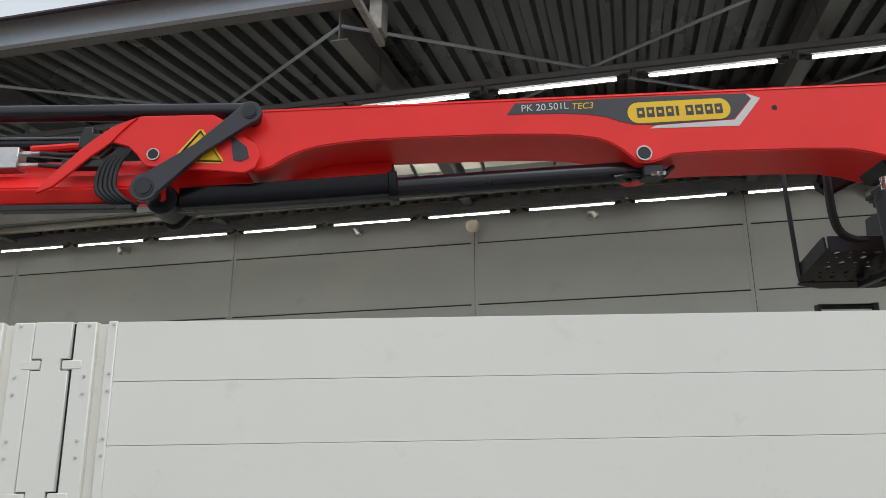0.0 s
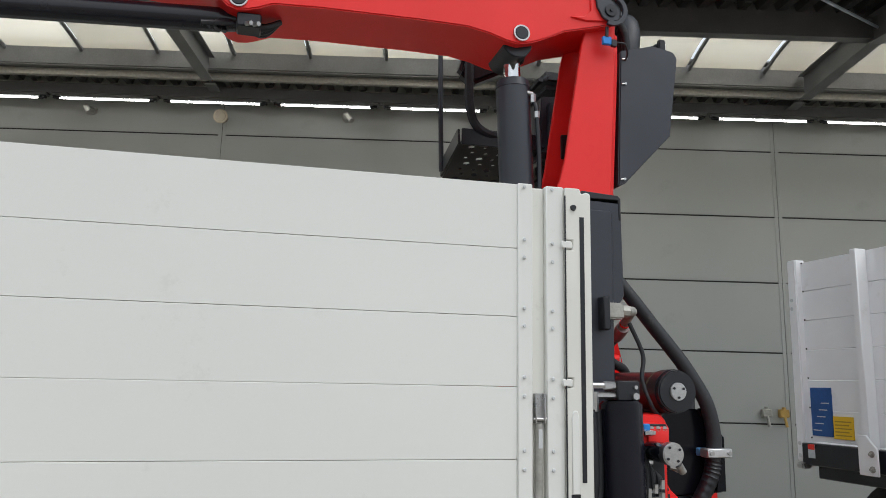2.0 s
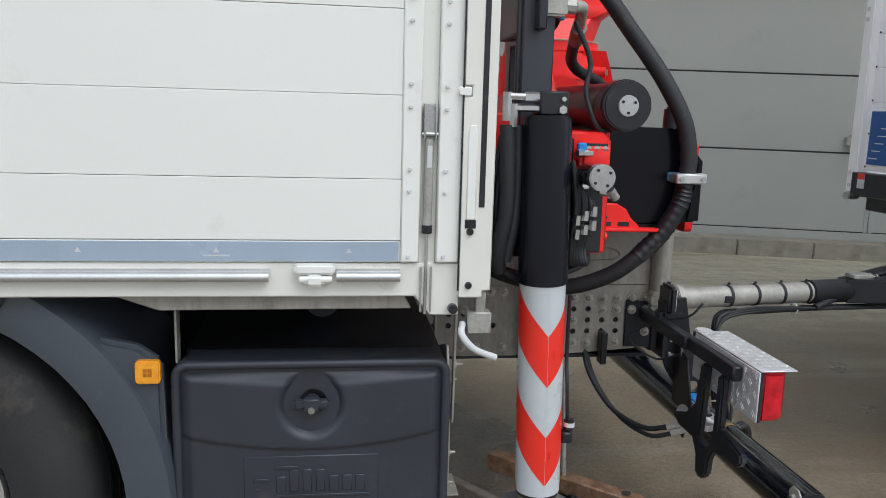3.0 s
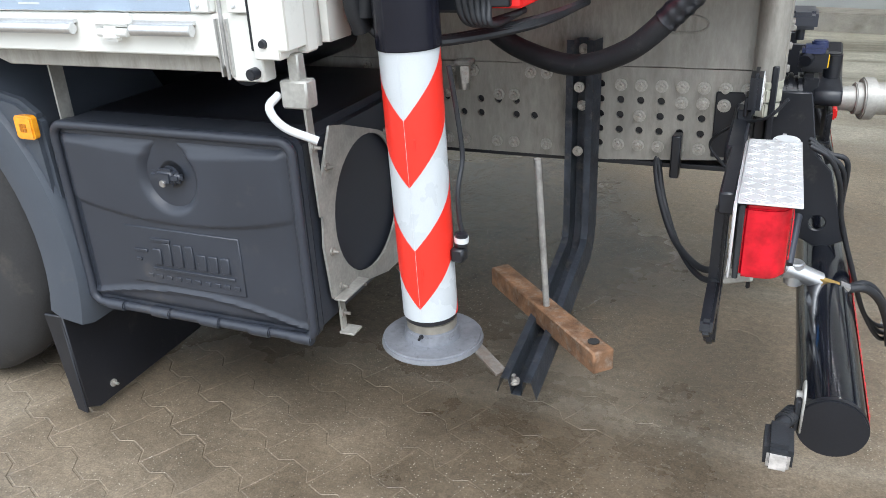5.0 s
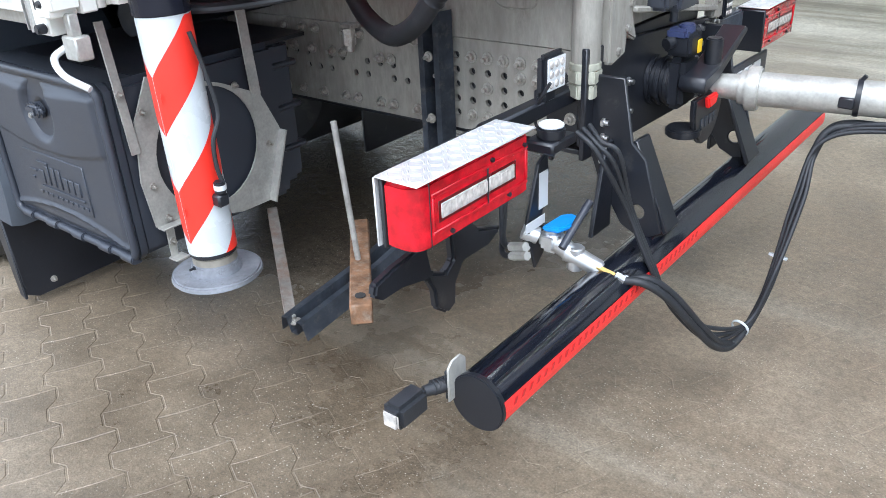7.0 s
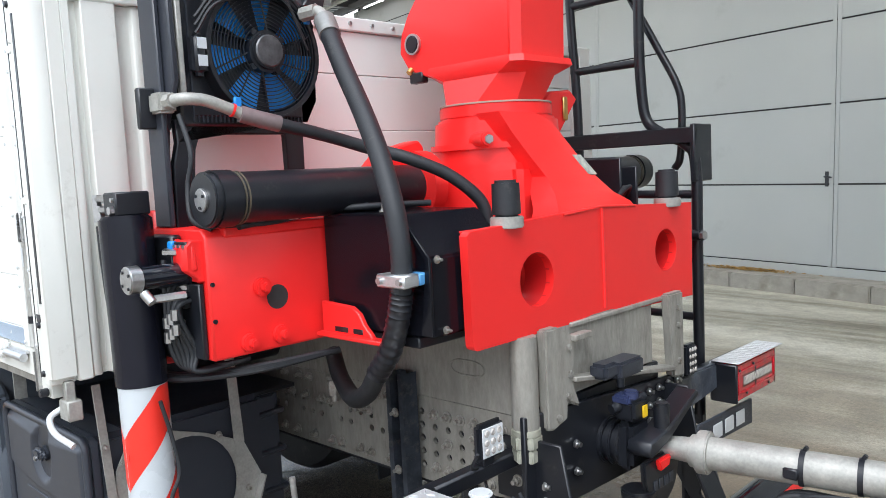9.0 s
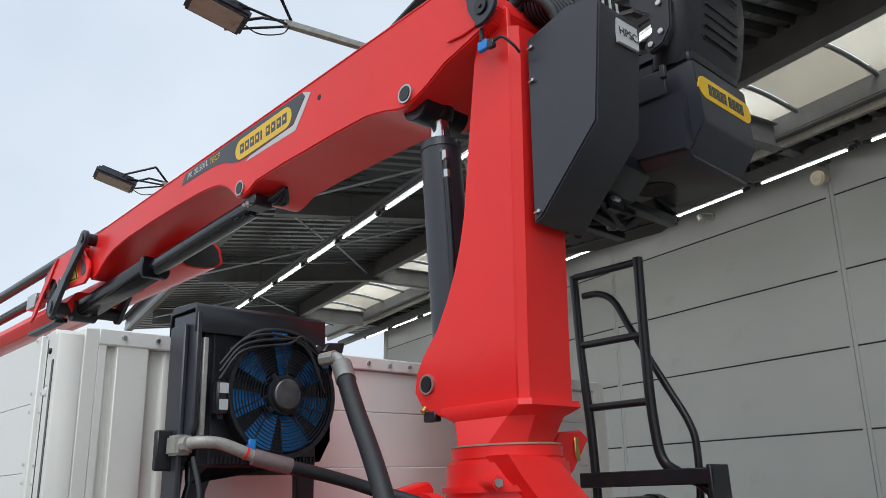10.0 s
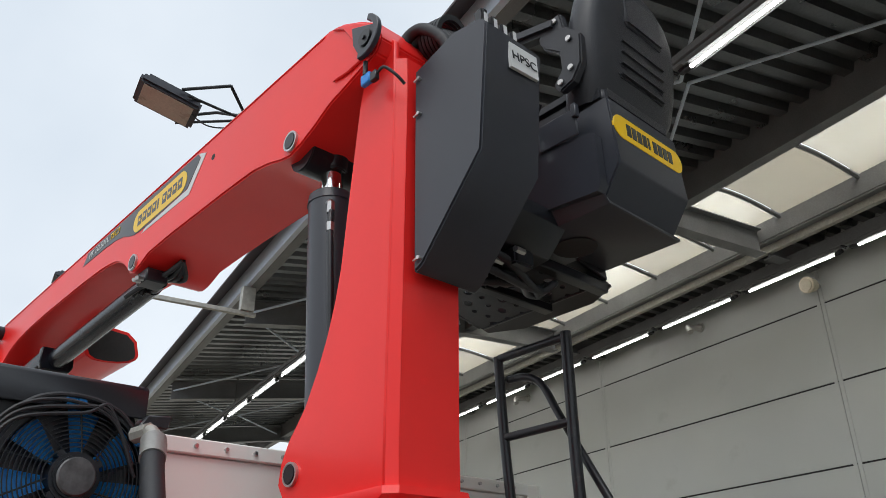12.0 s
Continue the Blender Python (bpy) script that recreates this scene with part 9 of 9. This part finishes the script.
    part("clip", box(2.92, 2.96, 3.85, 3.865, 0.725, 0.755, 0.004), BLACK, pipe)
    fork = part("drawbar_frame", join(cyl(b - d * 0.03, b + d * 0.25, 0.055, seg=24, bevel=0.004)), BLACK, tr, "black drawbar fork")
    e1 = m @ Vector((0.75, 0.35, 0.84))
    e2 = m @ Vector((W - 0.75, 0.35, 0.84))
    for q in (e1, e2):
        a2 = b + d * 0.18
        w = q - a2
        bx = box(-0.04, 0.04, -0.055, 0.055, 0, w.length, 0.005)
        bx.transform(Matrix.Translation(a2) @ w.to_track_quat("Z", "Y").to_matrix().to_4x4())
        part("fork_arm", bx, BLACK, fork)
    part("light_block", box(3.62, 3.72, 3.99, 4.06, 0.80, 0.82, 0.003), GALV, fork)
    ch = bend([tuple(b + d * 0.32 + Vector((0, 0, 0.06))), tuple(b + d * 0.50 + Vector((0, 0, 0.05))), tuple(m @ Vector((0.6, 0.2, 0.95)))], 8)
    several("chain_link", [ring(q, (0.3 if i % 2 else 1, 0.2, 1 if i % 2 else 0.1), 0.019, 0.011, 0.008, 12) for i, q in enumerate(ch)], BOLT, fork)
    hose("trailer_line", [tuple(b + Vector((-0.02, -0.06, -0.06))), tuple(b + d * 0.3 + Vector((0, 0, 0.02))), tuple(b + d * 0.7 + Vector((0, 0, 0.08))), tuple(m @ Vector((1.0, 0.4, 0.85)))], 0.016, fork)


build_trailer()


# ---------------------------------------------------------------- interlocking paving stones
def paver_outline(w, h):
    """A wavy brick: the long joint steps up and down once a stone, half a stone on from row to row."""
    wave = [(0.0, 0.0), (0.31, 0.0), (0.46, 0.029), (0.78, 0.029)]
    low = [(f * w, a) for f, a in wave]
    shifted = sorted(((f + 0.5) % 1.0, a) for f, a in wave)
    start = 0.029
    up = [(w, h + start)] + [(f * w, h + a) for f, a in reversed(shifted) if 0 < f < 1] + [(0.0, h + start)]
    right = [(w + 0.004, 0.45 * h), (w + 0.004, 0.75 * h)]
    left = [(0.004, 0.75 * h), (0.004, 0.45 * h)]
    return low + [(w, 0.0)] + right + up + left


def paver_mesh(w, h):
    o = paver_outline(w, h)
    c = (w / 2, h / 2 + 0.014)
    inset = lambda p, d: (p[0] - math.copysign(min(d, abs(p[0] - c[0])), p[0] - c[0]) if abs(p[0] - c[0]) > 0.35 * w else p[0], p[1] - math.copysign(d, p[1] - c[1]))
    rings = [(0.0010, -0.012), (0.0010, -0.0024), (0.0042, 0.0)]
    verts = [(*inset(p, d), z) for d, z in rings for p in o]
    n = len(o)
    faces = [(i, (i + 1) % n, n + (i + 1) % n, n + i) for i in range(n)] + [(n + i, n + (i + 1) % n, 2 * n + (i + 1) % n, 2 * n + i) for i in range(n)] + [tuple(range(2 * n, 3 * n))]
    return verts, faces


def lay_pavers():
    w, h = 0.19, 0.1345
    verts, faces = paver_mesh(w, h)
    me = bpy.data.meshes.new("paver")
    me.from_pydata(verts, [], faces)
    me.materials.append(PAVER)
    rng = random.Random(7)
    turn = Matrix.Rotation(radians(-11.3), 4, "Z")
    u0, v0 = 1.180 - 0.31 * w, 2.524
    all_v, all_f = [], []
    count = 0
    for j in range(-21, 27):
        for i in range(-26, 26):
            u, v = u0 + i * w + (j % 2) * w / 2, v0 + j * h
            at = turn @ Vector((u, v, 0))
            near = 0.30 < at.x < 3.75 and 1.70 < at.y < 3.10 and count < 300
            m = Matrix.Translation((at.x, at.y, FLOOR - (0.0006 if at.y < 3.0 else 0.0013) + rng.uniform(-0.0003, 0.0003))) @ turn @ Euler((rng.uniform(-0.003, 0.003), rng.uniform(-0.003, 0.003), 0)).to_matrix().to_4x4()
            if near:
                p = new("paver", me)
                p.parent = ground
                p.matrix_basis = m
                count += 1
            else:
                base = len(all_v)
                all_v += [tuple(m @ Vector(q)) for q in verts]
                all_f += [tuple(base + k for k in f) for f in faces]
    rest = bpy.data.meshes.new("pavers")
    rest.from_pydata(all_v, [], all_f)
    rest.materials.append(PAVER)
    r = new("pavers", rest)
    r.parent = ground
    r["kind"] = "stuff"


lay_pavers()


# ---------------------------------------------------------------- set everything upright
for ob in [o for o in scene.objects if o.parent is None and o.type != "CAMERA"]:
    ob.matrix_basis = LEVEL @ ob.matrix_basis
